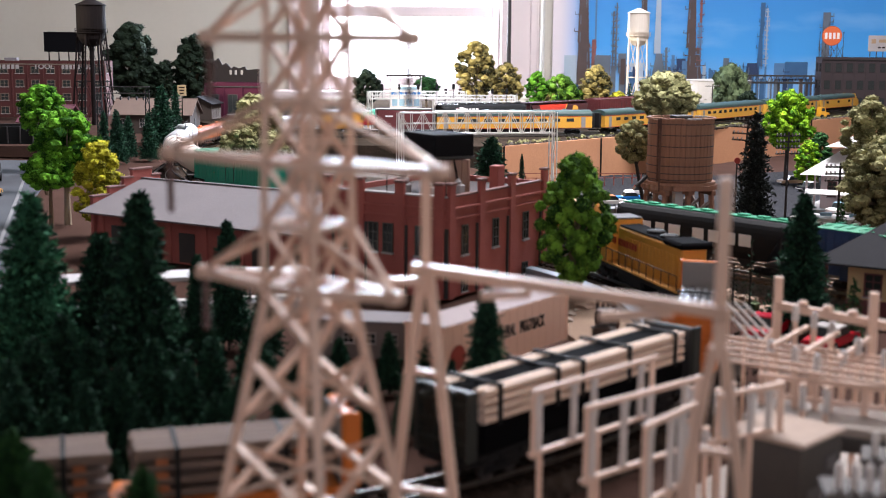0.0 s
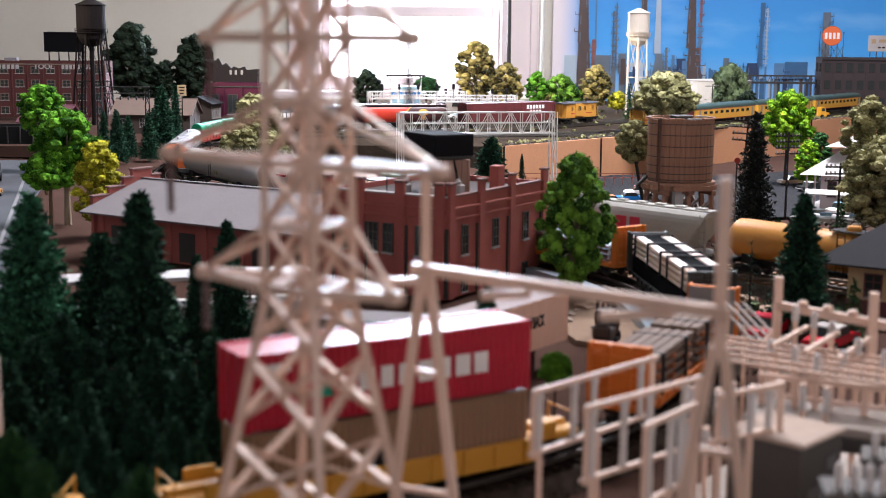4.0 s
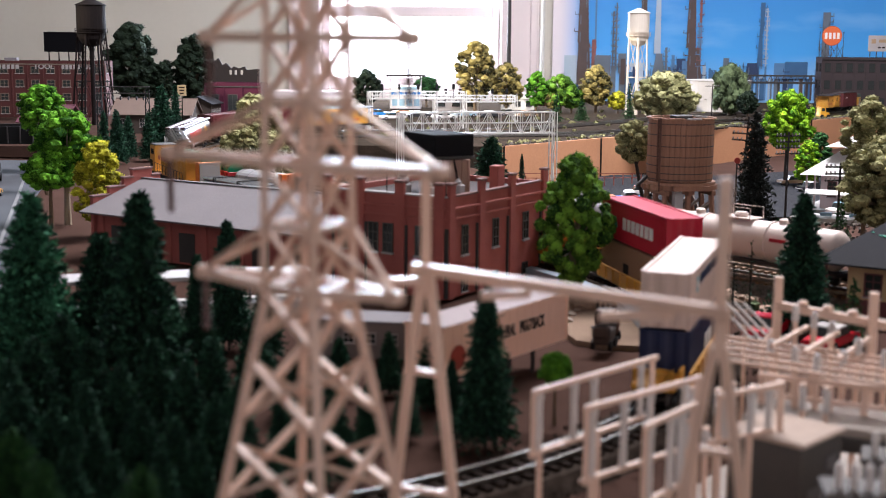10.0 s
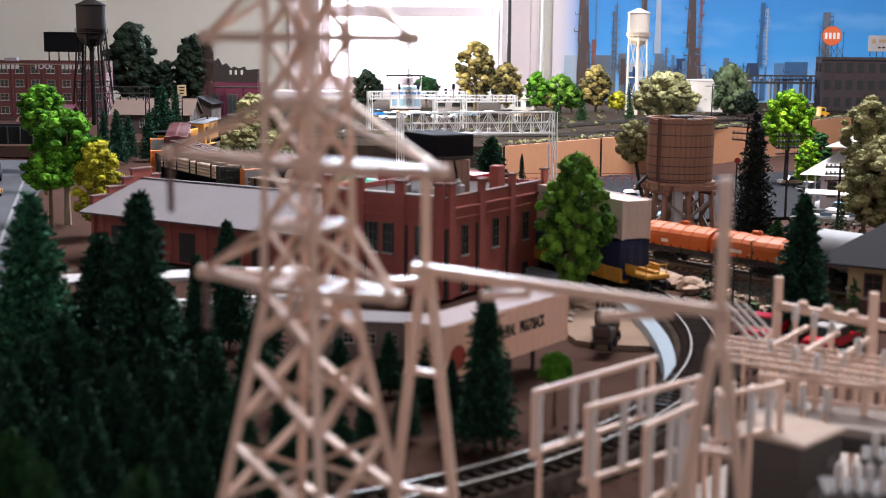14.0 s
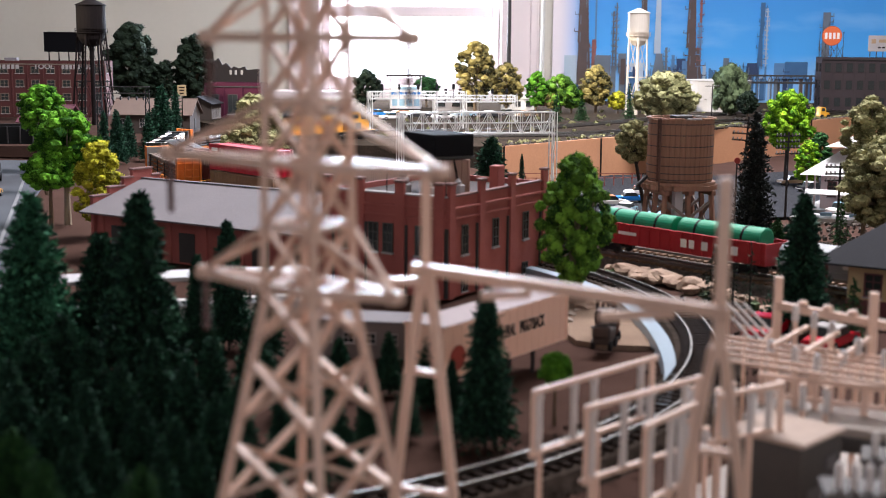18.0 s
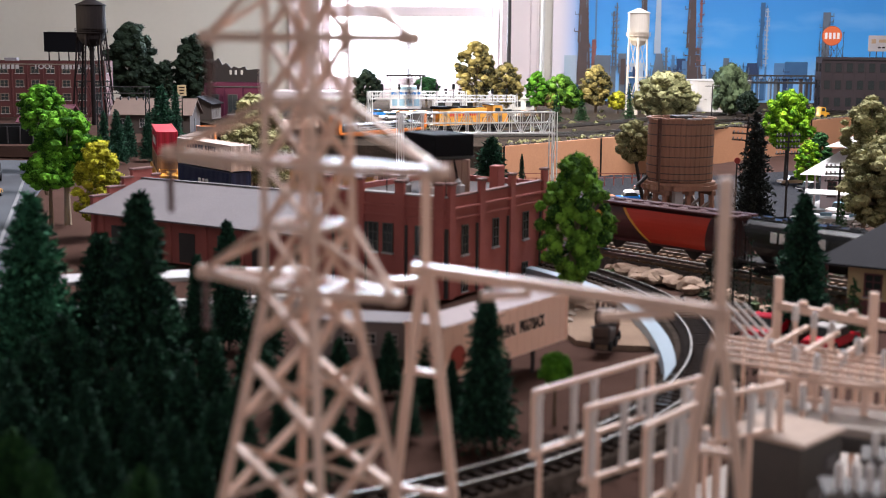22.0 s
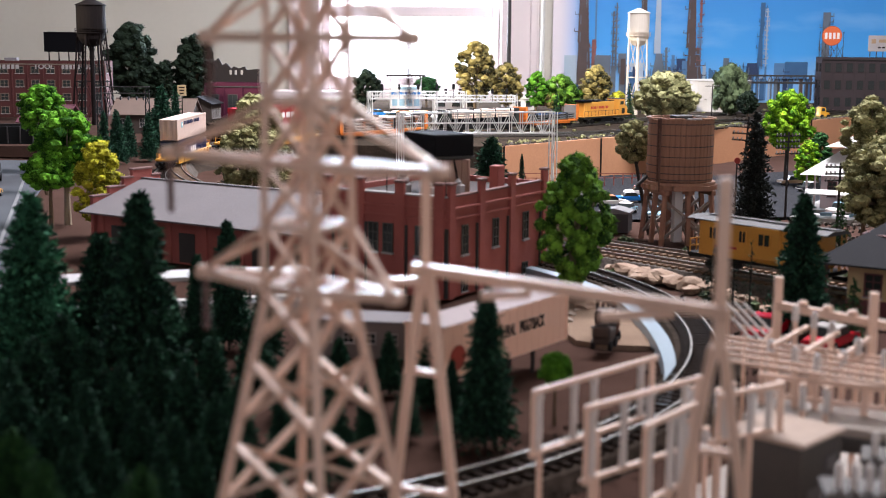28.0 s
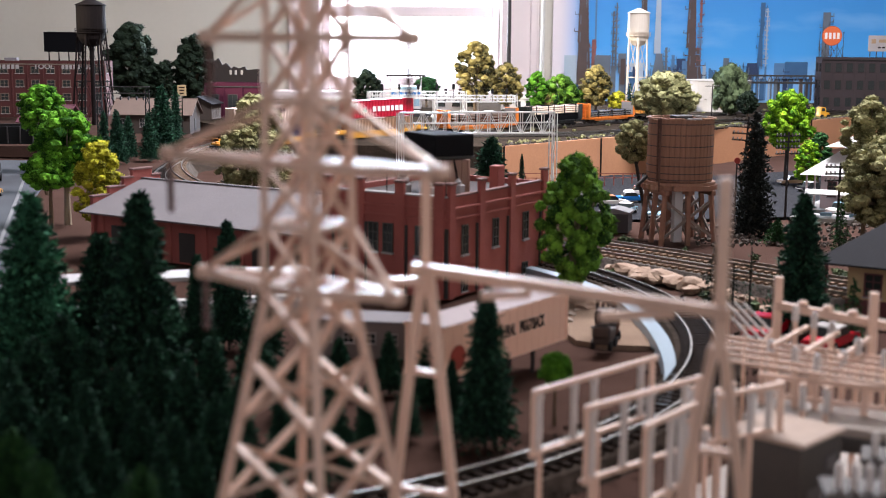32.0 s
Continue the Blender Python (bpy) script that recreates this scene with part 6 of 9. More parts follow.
def leg_tower(x, y, z, h_leg, r, h_tank, material, label, legs=4, rail=True, spread=1.25):
    """An elevated steel water tank on braced legs."""
    g = thing("steel_water_tower", pose(x, y, z), label, "water tower")
    prof = [(r * 0.12, h_leg - r * 1.0), (r * 0.55, h_leg - r * 0.84), (r * 0.88, h_leg - r * 0.45), (r, h_leg), (r, h_leg + h_tank)]
    part("tank", lathe(B(), prof, 28), material, g)
    part("roof", lathe(B(), [(r * 1.08, h_leg + h_tank), (r * 1.08, h_leg + h_tank + 0.0015), (0.001, h_leg + h_tank + r * 0.52)], 28), material, g)
    bm = lathe(B(), [(r * 1.14, h_leg - 0.001), (r * 1.14, h_leg + 0.0008)], 28)
    part("balcony", bm, material, g)
    if rail:
        for k in range(14):
            a = 2 * math.pi * k / 14
            part("rail_post", bar(B(), (r * 1.12 * math.cos(a), r * 1.12 * math.sin(a), h_leg), (r * 1.12 * math.cos(a), r * 1.12 * math.sin(a), h_leg + 0.009), 0.0008), material, g)
        for zz in (0.0045, 0.009):
            part("rail_ring", lathe(B(), [(r * 1.125, h_leg + zz - 0.0004), (r * 1.125, h_leg + zz + 0.0004), (r * 1.11, h_leg + zz)], 28), material, g)
    for k in range(legs):
        a = 2 * math.pi * (k + 0.35) / legs
        top = Vector((r * 0.95 * math.cos(a), r * 0.95 * math.sin(a), h_leg))
        foot = Vector((r * spread * math.cos(a), r * spread * math.sin(a), -0.002))
        part("leg", bar(B(), foot, top, 0.0034), material, g)
        a2 = 2 * math.pi * (k + 1.35) / legs
        top2 = Vector((r * 0.95 * math.cos(a2), r * 0.95 * math.sin(a2), h_leg))
        foot2 = Vector((r * spread * math.cos(a2), r * spread * math.sin(a2), -0.002))
        for i in range(2):
            u, v = i / 2, (i + 1) / 2
            part("girt", bar(B(), foot.lerp(top, v * 0.96), foot2.lerp(top2, v * 0.96), 0.0016), material, g)
            part("tie_rod", bar(B(), foot.lerp(top, u), foot2.lerp(top2, v), 0.001), material, g)
            part("tie_rod", bar(B(), foot2.lerp(top2, u), foot.lerp(top, v), 0.001), material, g)
    part("riser", rod(B(), (0, 0, -0.002), (0, 0, h_leg - r * 0.7), r * 0.16, seg=12), material, g)


leg_tower(0.493, 3.3, UP, 0.2, 0.0275, 0.056, mat("white_tower_paint", (0.6, 0.53, 0.46), 0.6, 0, 30, 0.3, 0.1), "white steel water tower standing in the yard", legs=6, spread=1.08)
leg_tower(-0.792, 2.9, 0.02, 0.206, 0.032, 0.06, mat("rusty_black_tower", (0.013, 0.01, 0.01), 0.8, 0.0, 30, 0.5, 0.2, spec=0.06), "rusty black steel water tower behind the road", legs=6, spread=1.5)


def town_block(name, x, y, z, turn, w, d, h, material, label, rows, cols, frame_mat=M_CAP, parapet=0.006, sx=0.5, sills=True):
    """A flat-roofed town building with rows of windows on its front and side."""
    g = thing(name, pose(x, y, z, 0, 0, turn), label, "building", "buildings of the town")
    part("wall_shell", box(B(), (0, 0, h / 2), (w, d, h), 0.0006), material, g)
    for s in (-1, 1):
        part("parapet", box(B(), (0, s * (d / 2 - 0.001), h + parapet / 2), (w, 0.0022, parapet)), material, g)
        part("parapet", box(B(), (s * (w / 2 - 0.001), 0, h + parapet / 2), (0.0022, d - 0.0045, parapet)), material, g)
    part("cornice", box(B(), (0, -d / 2 - 0.0008, h - 0.002), (w + 0.003, 0.0024, 0.003), 0.0004), frame_mat, g)
    part("roof", box(B(), (0, 0, h + 0.0008), (w - 0.006, d - 0.006, 0.0012)), M_ROOF, g)
    ww, hh = w / cols * sx, h / rows * 0.5
    for r in range(rows):
        for c in range(cols):
            pane_window(g, (-w / 2 + w * (c + 0.5) / cols, -d / 2, h * (r + 0.52) / rows), ww, hh, "x", -1, frame_mat, 2, 2, sill=sills)
        for c in range(2):
            for s in (-1, 1):
                pane_window(g, (s * w / 2, -d / 2 + d * (c + 0.5) / 2, h * (r + 0.52) / rows), ww, hh, "y", s, frame_mat, 2, 2, sill=sills)
    for c in range(cols + 1):
        part("pilaster", box(B(), (-w / 2 + w * c / cols, -d / 2 - 0.0008, h / 2), (0.004, 0.002, h), 0.0003), material, g)
    return g


tool = town_block("factory_building", -1.0, 3.25, 0.02, 6, 0.3, 0.13, 0.132, M_BRICK2, "red brick factory with pale windows and sign band", 4, 8, mat("tan_window_frame", (0.15, 0.115, 0.09), 0.8))
lettering("sign_lettering", "TOOL", 0.017, Matrix.Translation((0.003, -0.0668, 0.124)) @ Matrix.Rotation(radians(90), 4, "X"), M_CAP, tool, 1.05)
for u, w in ((-0.098, 0.085), (0.082, 0.075)):
    for k in range(8):
        part("lettering_bar", box(B(), (u - w / 2 + w * (k + 0.5) / 8, -0.0667, 0.124), (w / 8 * 0.7, 0.0004, 0.0115)), M_CAP, tool)
part("roof_hut", box(B(), (-0.09, 0.01, 0.139), (0.03, 0.03, 0.012), 0.0006), M_ROOF, tool)

bill = thing("billboard", pose(-0.965, 3.27, 0.1527, 0, 0, 10), "black billboard back on a braced frame on the factory roof", "billboard")
part("panel", box(B(), (0, 0, 0.052), (0.094, 0.003, 0.05), 0.0005), M_FLATBLACK, bill)
for k in range(4):
    part("post", bar(B(), (-0.036 + 0.024 * k, 0, 0), (-0.036 + 0.024 * k, 0, 0.03), 0.002), M_TIE, bill)
    part("brace", bar(B(), (-0.036 + 0.024 * k, 0.02, 0), (-0.036 + 0.024 * k, 0.002, 0.035), 0.0015), M_TIE, bill)

town_block("maroon_building", -0.487, 3.02, 0.02, -4, 0.13, 0.09, 0.088, mat("maroon_wall", (0.07, 0.016, 0.033), 0.85, spec=0.1), "plain maroon building inside the rear loop", 1, 3, M_DARK)
dark_block = town_block("mill_building", 1.235, 3.62, UP, -6, 0.36, 0.1, 0.142, mat("dark_brown_brick", (0.055, 0.043, 0.045), 0.9, 0, 30, 0.4, 0.2, spec=0.05), "dark brown brick mill before the painted sky", 3, 12, mat("dark_window_frame", (0.022, 0.02, 0.021), 0.7, spec=0.1), sills=False)


def gable_house(x, y, z, turn, w, d, h, rise, wall, roof, label):
    g = thing("gable_house", pose(x, y, z, 0, 0, turn), label, "house", "small houses of the town")
    part("wall_shell", prism(B(), [(-d / 2, 0), (d / 2, 0), (d / 2, h), (0, h + rise), (-d / 2, h)], -w / 2, w / 2), wall, g).rotation_euler.z = radians(90)
    for s in (-1, 1):
        a = math.atan2(rise, d / 2)
        bm = box(B(), (0, 0, 0), (w + 0.012, math.hypot(rise, d / 2) + 0.009, 0.0016))
        part("roof_slope", bm, roof, g).matrix_basis = Matrix.Translation((0, s * (d / 4 + 0.002), h + rise / 2 + 0.0004)) @ Matrix.Rotation(-s * a, 4, "X")
    for k in range(4):
        pane_window(g, (-w / 2 + w * (k + 0.5) / 4, -d / 2, h * 0.55), 0.009, h * 0.4, "x", -1, M_CAP, 2, 2)
    part("door", box(B(), (w / 2 + 0.0004, 0, h * 0.38), (0.001, 0.011, h * 0.75)), M_DARK, g)
    part("chimney", box(B(), (w * 0.22, 0.004, h + rise), (0.008, 0.008, 0.02), 0.0005), M_BRICK2, g)


H_GREY = mat("taupe_siding", (0.055, 0.04, 0.033), 0.8, 0, 30, 0.3, 0.2)
H_ROOF = mat("taupe_shingle", (0.17, 0.12, 0.1), 0.85, 0, 30, 0.35, 0.2)
gable_house(-0.6, 2.68, 0.02, -3, 0.16, 0.085, 0.04, 0.028, H_GREY, H_ROOF, "taupe gabled freight house behind the loop")
gable_house(-0.55, 2.93, 0.02, 82, 0.07, 0.06, 0.05, 0.014, H_GREY, M_DGREY, "small taupe house with dark roof")
gable_house(-0.78, 2.55, 0.02, -20, 0.1, 0.075, 0.03, 0.03, H_GREY, mat("plum_shingle", (0.16, 0.06, 0.085), 0.85), "low house with plum shingle roof")

sign = thing("shop_sign", pose(-0.535, 2.62, 0.02), "small cream hanging sign with dark bars", "sign")
part("post", bar(B(), (0, 0.001, 0), (0, 0.001, 0.1), 0.0016), M_TIE, sign)
part("board", box(B(), (0, -0.001, 0.09), (0.018, 0.0016, 0.022), 0.0004), M_YWALL, sign)
for k in range(3):
    part("lettering_bar", box(B(), (0, -0.002, 0.096 - 0.006 * k), (0.012 - 0.002 * k, 0.0004, 0.0026)), M_TIE, sign)


def ruin():
    g = thing("ruined_wall", pose(-0.55, 3.45, 0.02), "broken dark wall with arched openings", "ruin")
    pts = [(-0.07, 0), (0.055, 0), (0.055, 0.118), (0.02, 0.115), (0.016, 0.124), (0.0, 0.119), (-0.014, 0.124), (-0.02, 0.118), (-0.034, 0.133), (-0.044, 0.127), (-0.054, 0.146), (-0.064, 0.138), (-0.07, 0.14)]
    part("wall", prism(B(), pts, -0.004, 0.004), mat("dark_ruin_stone", (0.035, 0.026, 0.023), 0.9), g)
    for x in (-0.022, -0.008, 0.008):
        part("opening", box(B(), (x, -0.0042, 0.108), (0.006, 0.001, 0.012), 0.001), M_WALLP, g)


ruin()


def block_signal():
    g = thing("track_gantry", pose(-0.6, 2.4, 0.0), "black lattice gantry over the loop", "gantry")
    for x in (-0.045, 0.045):
        for q in (-0.005, 0.005):
            part("leg", bar(B(), (x + q, 0, 0), (x + q * 0.6, 0, 0.12), 0.0018), M_BLACK, g)
        for k in range(5):
            part("brace", bar(B(), (x - 0.005, 0, 0.022 * k), (x + 0.005, 0, 0.022 * k + 0.022), 0.0011), M_BLACK, g)
            part("brace", bar(B(), (x + 0.005, 0, 0.022 * k), (x - 0.005, 0, 0.022 * k + 0.022), 0.0011), M_BLACK, g)
    for z in (0.112, 0.124):
        part("chord", bar(B(), (-0.05, 0, z), (0.05, 0, z), 0.0018), M_DARK, g)
    for k in range(8):
        part("web", bar(B(), (-0.05 + 0.0125 * k, 0, 0.112), (-0.0437 + 0.0125 * k, 0, 0.124), 0.001), M_BLACK, g)
    for x in (-0.035, -0.02, -0.005, 0.01, 0.025, 0.038):
        part("signal_head", lathe(B(), [(0.004, -0.001), (0.004, 0.001)], 12, "x", (x, 0, 0.103)), M_BLACK, g)


block_signal()


def overpass():
    g = thing("road_bridge", pose(-0.73, 2.02, 0.0, 0, 0, 4), "dark plate girder bridge over the road", "bridge")
    part("girder", box(B(), (0, -0.03, 0.062), (0.3, 0.004, 0.028), 0.0006), M_BLACK, g)
    part("girder", box(B(), (0, 0.03, 0.062), (0.3, 0.004, 0.028), 0.0006), M_BLACK, g)
    part("deck", box(B(), (0, 0, 0.053), (0.3, 0.056, 0.004)), M_BALLAST, g)
    for k in range(16):
        part("stiffener", box(B(), (-0.145 + 0.0193 * k, -0.033, 0.062), (0.002, 0.002, 0.026)), M_DARK, g)
    for x in (-0.14, 0.1):
        part("pier", box(B(), (x, 0, 0.025), (0.016, 0.07, 0.05), 0.001), M_BLACK, g)


overpass()


def truck(x, y, turn):
    g = thing("delivery_truck", pose(x, y, 0.0018, 0, 0, turn), "dark delivery truck with a round mark on its box", "truck")
    part("box_body", box(B(), (-0.012, 0, 0.022), (0.055, 0.027, 0.03), 0.0008), C_DK, g)
    part("cab", prism(B(), [(0.017, 0.006), (0.034, 0.006), (0.034, 0.015), (0.03, 0.026), (0.017, 0.026)], -0.0125, 0.0125), C_DK, g)
    for s in (-1, 1):
        o = part("round_mark", lathe(B(), [(0.0085, -0.0002), (0.0085, 0.0002)], 20), C_OR, g)
        o.matrix_basis = Matrix.Translation((-0.012, s * 0.0137, 0.023)) @ Matrix.Rotation(radians(90), 4, "X")
        for xx in (-0.028, 0.024):
            part("wheel", rod(B(), (xx, s * 0.009, 0.005), (xx, s * 0.0135, 0.005), 0.005, seg=14), M_BLACK, g)
    part("windscreen", box(B(), (0.0322, 0, 0.0205), (0.001, 0.02, 0.008), 0, Matrix.Rotation(radians(-20), 3, "Y")), M_GLASS, g)
    part("roof_sheet", box(B(), (-0.012, 0, 0.0376), (0.053, 0.026, 0.0012)), M_CAP, g)


truck(-0.665, 1.86, 100)

# storage tank, pipe bridge, roof signs before the painted sky
g = thing("storage_tank", pose(0.752, 3.55, UP), "pale grey cylindrical storage tank with conical roof", "storage tank")
part("shell", lathe(B(), [(0.092, 0), (0.092, 0.082)], 40), mat("tank_grey_paint", (0.34, 0.33, 0.34), 0.85, 0, 20, 0.4, 0.1, spec=0.1), g)
part("roof", lathe(B(), [(0.094, 0.082), (0.094, 0.084), (0.002, 0.087)], 40), mat("tank_grey_paint", (0.34, 0.33, 0.34), 0.85, 0, 20, 0.4, 0.1, spec=0.1), g)
for k in range(4):
    part("seam", lathe(B(), [(0.0923, 0.0195 * k + 0.012), (0.0923, 0.0195 * k + 0.0126)], 40), M_CAP, g)
for k in range(16):
    a = radians(180 + 10 * k)
    part("stair_step", box(B(), (0.095 * math.cos(a), 0.095 * math.sin(a), 0.005 * k + 0.004), (0.006, 0.006, 0.001)), M_DARK, g)

g = thing("pipe_bridge", pose(0.93, 3.66, UP), "dark steel truss pipe bridge", "pipe bridge")
for z in (0.075, 0.094):
    for y in (-0.008, 0.008):
        part("chord", bar(B(), (-0.11, y, z), (0.12, y, z), 0.0045), M_DARK, g)
for k in range(12):
    part("web", bar(B(), (-0.11 + 0.019 * k, -0.008, 0.075), (-0.1 + 0.019 * k, -0.008, 0.094), 0.0014), M_DARK, g)
    part("web", bar(B(), (-0.1 + 0.019 * k, -0.008, 0.094), (-0.091 + 0.019 * k, -0.008, 0.075), 0.0014), M_DARK, g)
for x in (-0.1, 0.02, 0.1):
    part("pier", bar(B(), (x, 0, 0), (x, 0, 0.075), 0.008, 0.006), M_DARK, g)
part("floor_plate", box(B(), (0.005, 0, 0.073), (0.23, 0.016, 0.003)), M_DARK, g)

g = thing("roof_sign", pose(1.076, 3.6, UP + 0.1485, 0, 0, -6), "round orange sign with white bars on a steel frame", "sign")
o = part("disc", lathe(B(), [(0.0262, -0.001), (0.0262, 0.001)], 36), mat("orange_sign_paint", (0.62, 0.12, 0.03), 0.45), g)
o.matrix_basis = Matrix.Translation((0, -0.004, 0.058)) @ Matrix.Rotation(radians(90), 4, "X")
o = part("rim", lathe(B(), [(0.0275, -0.0008), (0.0275, 0.0008)], 36), M_RUST, g)
o.matrix_basis = Matrix.Translation((0, -0.0022, 0.058)) @ Matrix.Rotation(radians(90), 4, "X")
for k in range(4):
    part("lettering_bar", box(B(), (-0.0165 + 0.011 * k, -0.0056, 0.058), (0.0066, 0.0006, 0.017)), C_WHITE, g)
for k in range(5):
    part("post", bar(B(), (-0.032 + 0.016 * k, 0, 0), (-0.032 + 0.016 * k, 0, 0.07), 0.0016), M_DARK, g)
    if k < 4:
        part("brace", bar(B(), (-0.032 + 0.016 * k, 0, 0), (-0.016 + 0.016 * k, 0, 0.03), 0.001), M_DARK, g)
        part("brace", bar(B(), (-0.016 + 0.016 * k, 0, 0), (-0.032 + 0.016 * k, 0, 0.03), 0.001), M_DARK, g)

g = thing("billboard", pose(1.23, 3.6, UP + 0.1485, 0, 0, -6), "white billboard with faded picture on the mill roof", "billboard")
part("panel", box(B(), (0, 0, 0.038), (0.1, 0.003, 0.044), 0.0005), M_CAP, g)
part("picture_patch", box(B(), (-0.036, -0.0018, 0.044), (0.012, 0.0006, 0.012), 0.0002), C_TAN, g)
part("picture_patch", box(B(), (-0.004, -0.0018, 0.045), (0.036, 0.0006, 0.009), 0.0002), C_TAN, g)
for k in range(5):
    part("lettering_bar", box(B(), (-0.02 + 0.011 * k, -0.0018, 0.027), (0.008, 0.0006, 0.004)), M_TIE, g)
for k in range(6):
    part("post", bar(B(), (-0.044 + 0.0176 * k, 0.001, 0), (-0.044 + 0.0176 * k, 0.001, 0.018), 0.0018), M_DARK, g)


def roof_pavilion():
    g = thing("service_station", pose(-0.105, 3.52, UP), "white and blue service station with flat canopy", "building")
    part("wall_shell", box(B(), (0, 0, 0.03), (0.085, 0.06, 0.06), 0.001), C_WHITE, g)
    for k in range(4):
        part("window", box(B(), (-0.03 + 0.02 * k, -0.0303, 0.018), (0.015, 0.001, 0.02)), C_LT, g)
    part("blue_band", box(B(), (0, -0.0304, 0.042), (0.08, 0.001, 0.012)), C_BLUE, g)
    part("blue_band", box(B(), (0.008, -0.0306, 0.056), (0.045, 0.001, 0.009)), C_LT, g)
    for x in (-0.042, 0.042):
        part("post", bar(B(), (x, -0.035, 0.0), (x, -0.035, 0.088), 0.002), M_CAP, g)
    part("canopy", box(B(), (0, -0.01, 0.09), (0.11, 0.07, 0.004), 0.001), M_TIE, g)
    for k in range(10):
        part("eave_tile", rod(B(), (-0.05 + 0.011 * k, -0.046, 0.088), (-0.05 + 0.011 * k, 0.02, 0.0885), 0.003, seg=8), M_TIE, g)


roof_pavilion()
yl = thing("yard_tractor", pose(0.945, 3.2, UP, 0, 0, 20), "small yellow yard tractor", "tractor")
part("body", prism(B(), [(-0.014, 0.005), (0.014, 0.005), (0.012, 0.014), (0.003, 0.016), (0.0, 0.028), (-0.012, 0.028)], -0.009, 0.009), C_YEL, yl)
part("cab_window", box(B(), (-0.006, -0.0092, 0.022), (0.009, 0.0006, 0.008)), M_GLASS, yl)
for x in (-0.009, 0.009):
    for s in (-1, 1):
        part("wheel", rod(B(), (x, s * 0.007, 0.005), (x, s * 0.0105, 0.005), 0.005, seg=12), M_BLACK, yl)


def painted_sky():
    """The printed panel on the wall: sky and a refinery, flat as it is."""
    y = BACK_Y - 0.02
    m = bpy.data.materials.new("printed_sky")
    m.use_nodes = True
    n, l = m.node_tree.nodes, m.node_tree.links
    b = n["Principled BSDF"]
    b.inputs["Roughness"].default_value = 0.55
    tc = n.new("ShaderNodeTexCoord")
    sep = n.new("ShaderNodeSeparateXYZ")
    l.new(tc.outputs["Object"], sep.inputs[0])
    ramp = n.new("ShaderNodeValToRGB")
    mp = n.new("ShaderNodeMapRange")
    mp.inputs[1].default_value, mp.inputs[2].default_value = 0.05, 0.6
    l.new(sep.outputs["Z"], mp.inputs[0])
    l.new(mp.outputs[0], ramp.inputs[0])
    r = ramp.color_ramp
    r.elements[0].color, r.elements[1].color = (0.22, 0.46, 0.78, 1), (0.02, 0.15, 0.5, 1)
    e = r.elements.new(0.25)
    e.color = (0.06, 0.34, 0.78, 1)
    nz = n.new("ShaderNodeTexNoise")
    nz.inputs["Scale"].default_value, nz.inputs["Detail"].default_value = 4.0, 6
    st = n.new("ShaderNodeMapping")
    st.inputs["Scale"].default_value = (0.6, 1, 2.2)
    l.new(tc.outputs["Object"], st.inputs[0])
    l.new(st.outputs[0], nz.inputs["Vector"])
    cr = n.new("ShaderNodeValToRGB")
    cr.color_ramp.elements[0].position, cr.color_ramp.elements[1].position = 0.5, 0.75
    l.new(nz.outputs[0], cr.inputs[0])
    sc = n.new("ShaderNodeMath")
    sc.operation = "MULTIPLY"
    sc.inputs[1].default_value = 0.4
    l.new(cr.outputs[0], sc.inputs[0])
    mix = n.new("ShaderNodeMix")
    mix.data_type = "RGBA"
    l.new(sc.outputs[0], mix.inputs["Factor"])
    l.new(ramp.outputs[0], mix.inputs["A"])
    mix.inputs["B"].default_value = (0.42, 0.62, 0.85, 1)
    side = n.new("ShaderNodeMapRange")
    side.inputs[1].default_value, side.inputs[2].default_value, side.inputs[3].default_value, side.inputs[4].default_value = 0.35, 0.46, 0.95, 0.0
    side.interpolation_type = "SMOOTHSTEP"
    l.new(sep.outputs["X"], side.inputs[0])
    cloud = n.new("ShaderNodeMix")
    cloud.data_type = "RGBA"
    cloud.inputs["B"].default_value = (0.75, 0.66, 0.68, 1)
    l.new(side.outputs[0], cloud.inputs["Factor"])
    l.new(mix.outputs["Result"], cloud.inputs["A"])
    l.new(cloud.outputs["Result"], b.inputs["Base Color"])
    g = thing("backdrop_sky", Matrix.Identity(4), "printed backdrop panel of blue sky and a refinery", "backdrop", kind="structure")
    part("sky_panel", box(B(), (1.36, y, 0.5), (2.04, 0.004, 1.1)), m, g)
    f = y - 0.003
    brown = mat("printed_rust_brown", (0.1, 0.066, 0.062), 0.6, 0, 30, 0.5, 0)
    blue = mat("printed_haze_blue", (0.1, 0.22, 0.42), 0.6, 0, 20, 0.4, 0)
    pale = mat("printed_pale_grey", (0.42, 0.5, 0.6), 0.6, 0, 20, 0.3, 0)

    def plate(x, z0, z1, w, mt, dy=0.0):
        return part("printed_shape", box(B(), (x, f - dy, (z0 + z1) / 2), (w, 0.001, z1 - z0)), mt, g)

    rnd = random.Random(11)
    rust = mat("printed_rust_red", (0.26, 0.1, 0.09), 0.6, 0, 30, 0.5, 0)
    grey = mat("printed_blue_grey", (0.14, 0.17, 0.22), 0.6, 0, 30, 0.5, 0)
    teal = mat("printed_steel_blue", (0.05, 0.14, 0.3), 0.6, 0, 30, 0.5, 0)
    navy = mat("printed_dark_navy", (0.025, 0.05, 0.13), 0.6, 0, 30, 0.5, 0)

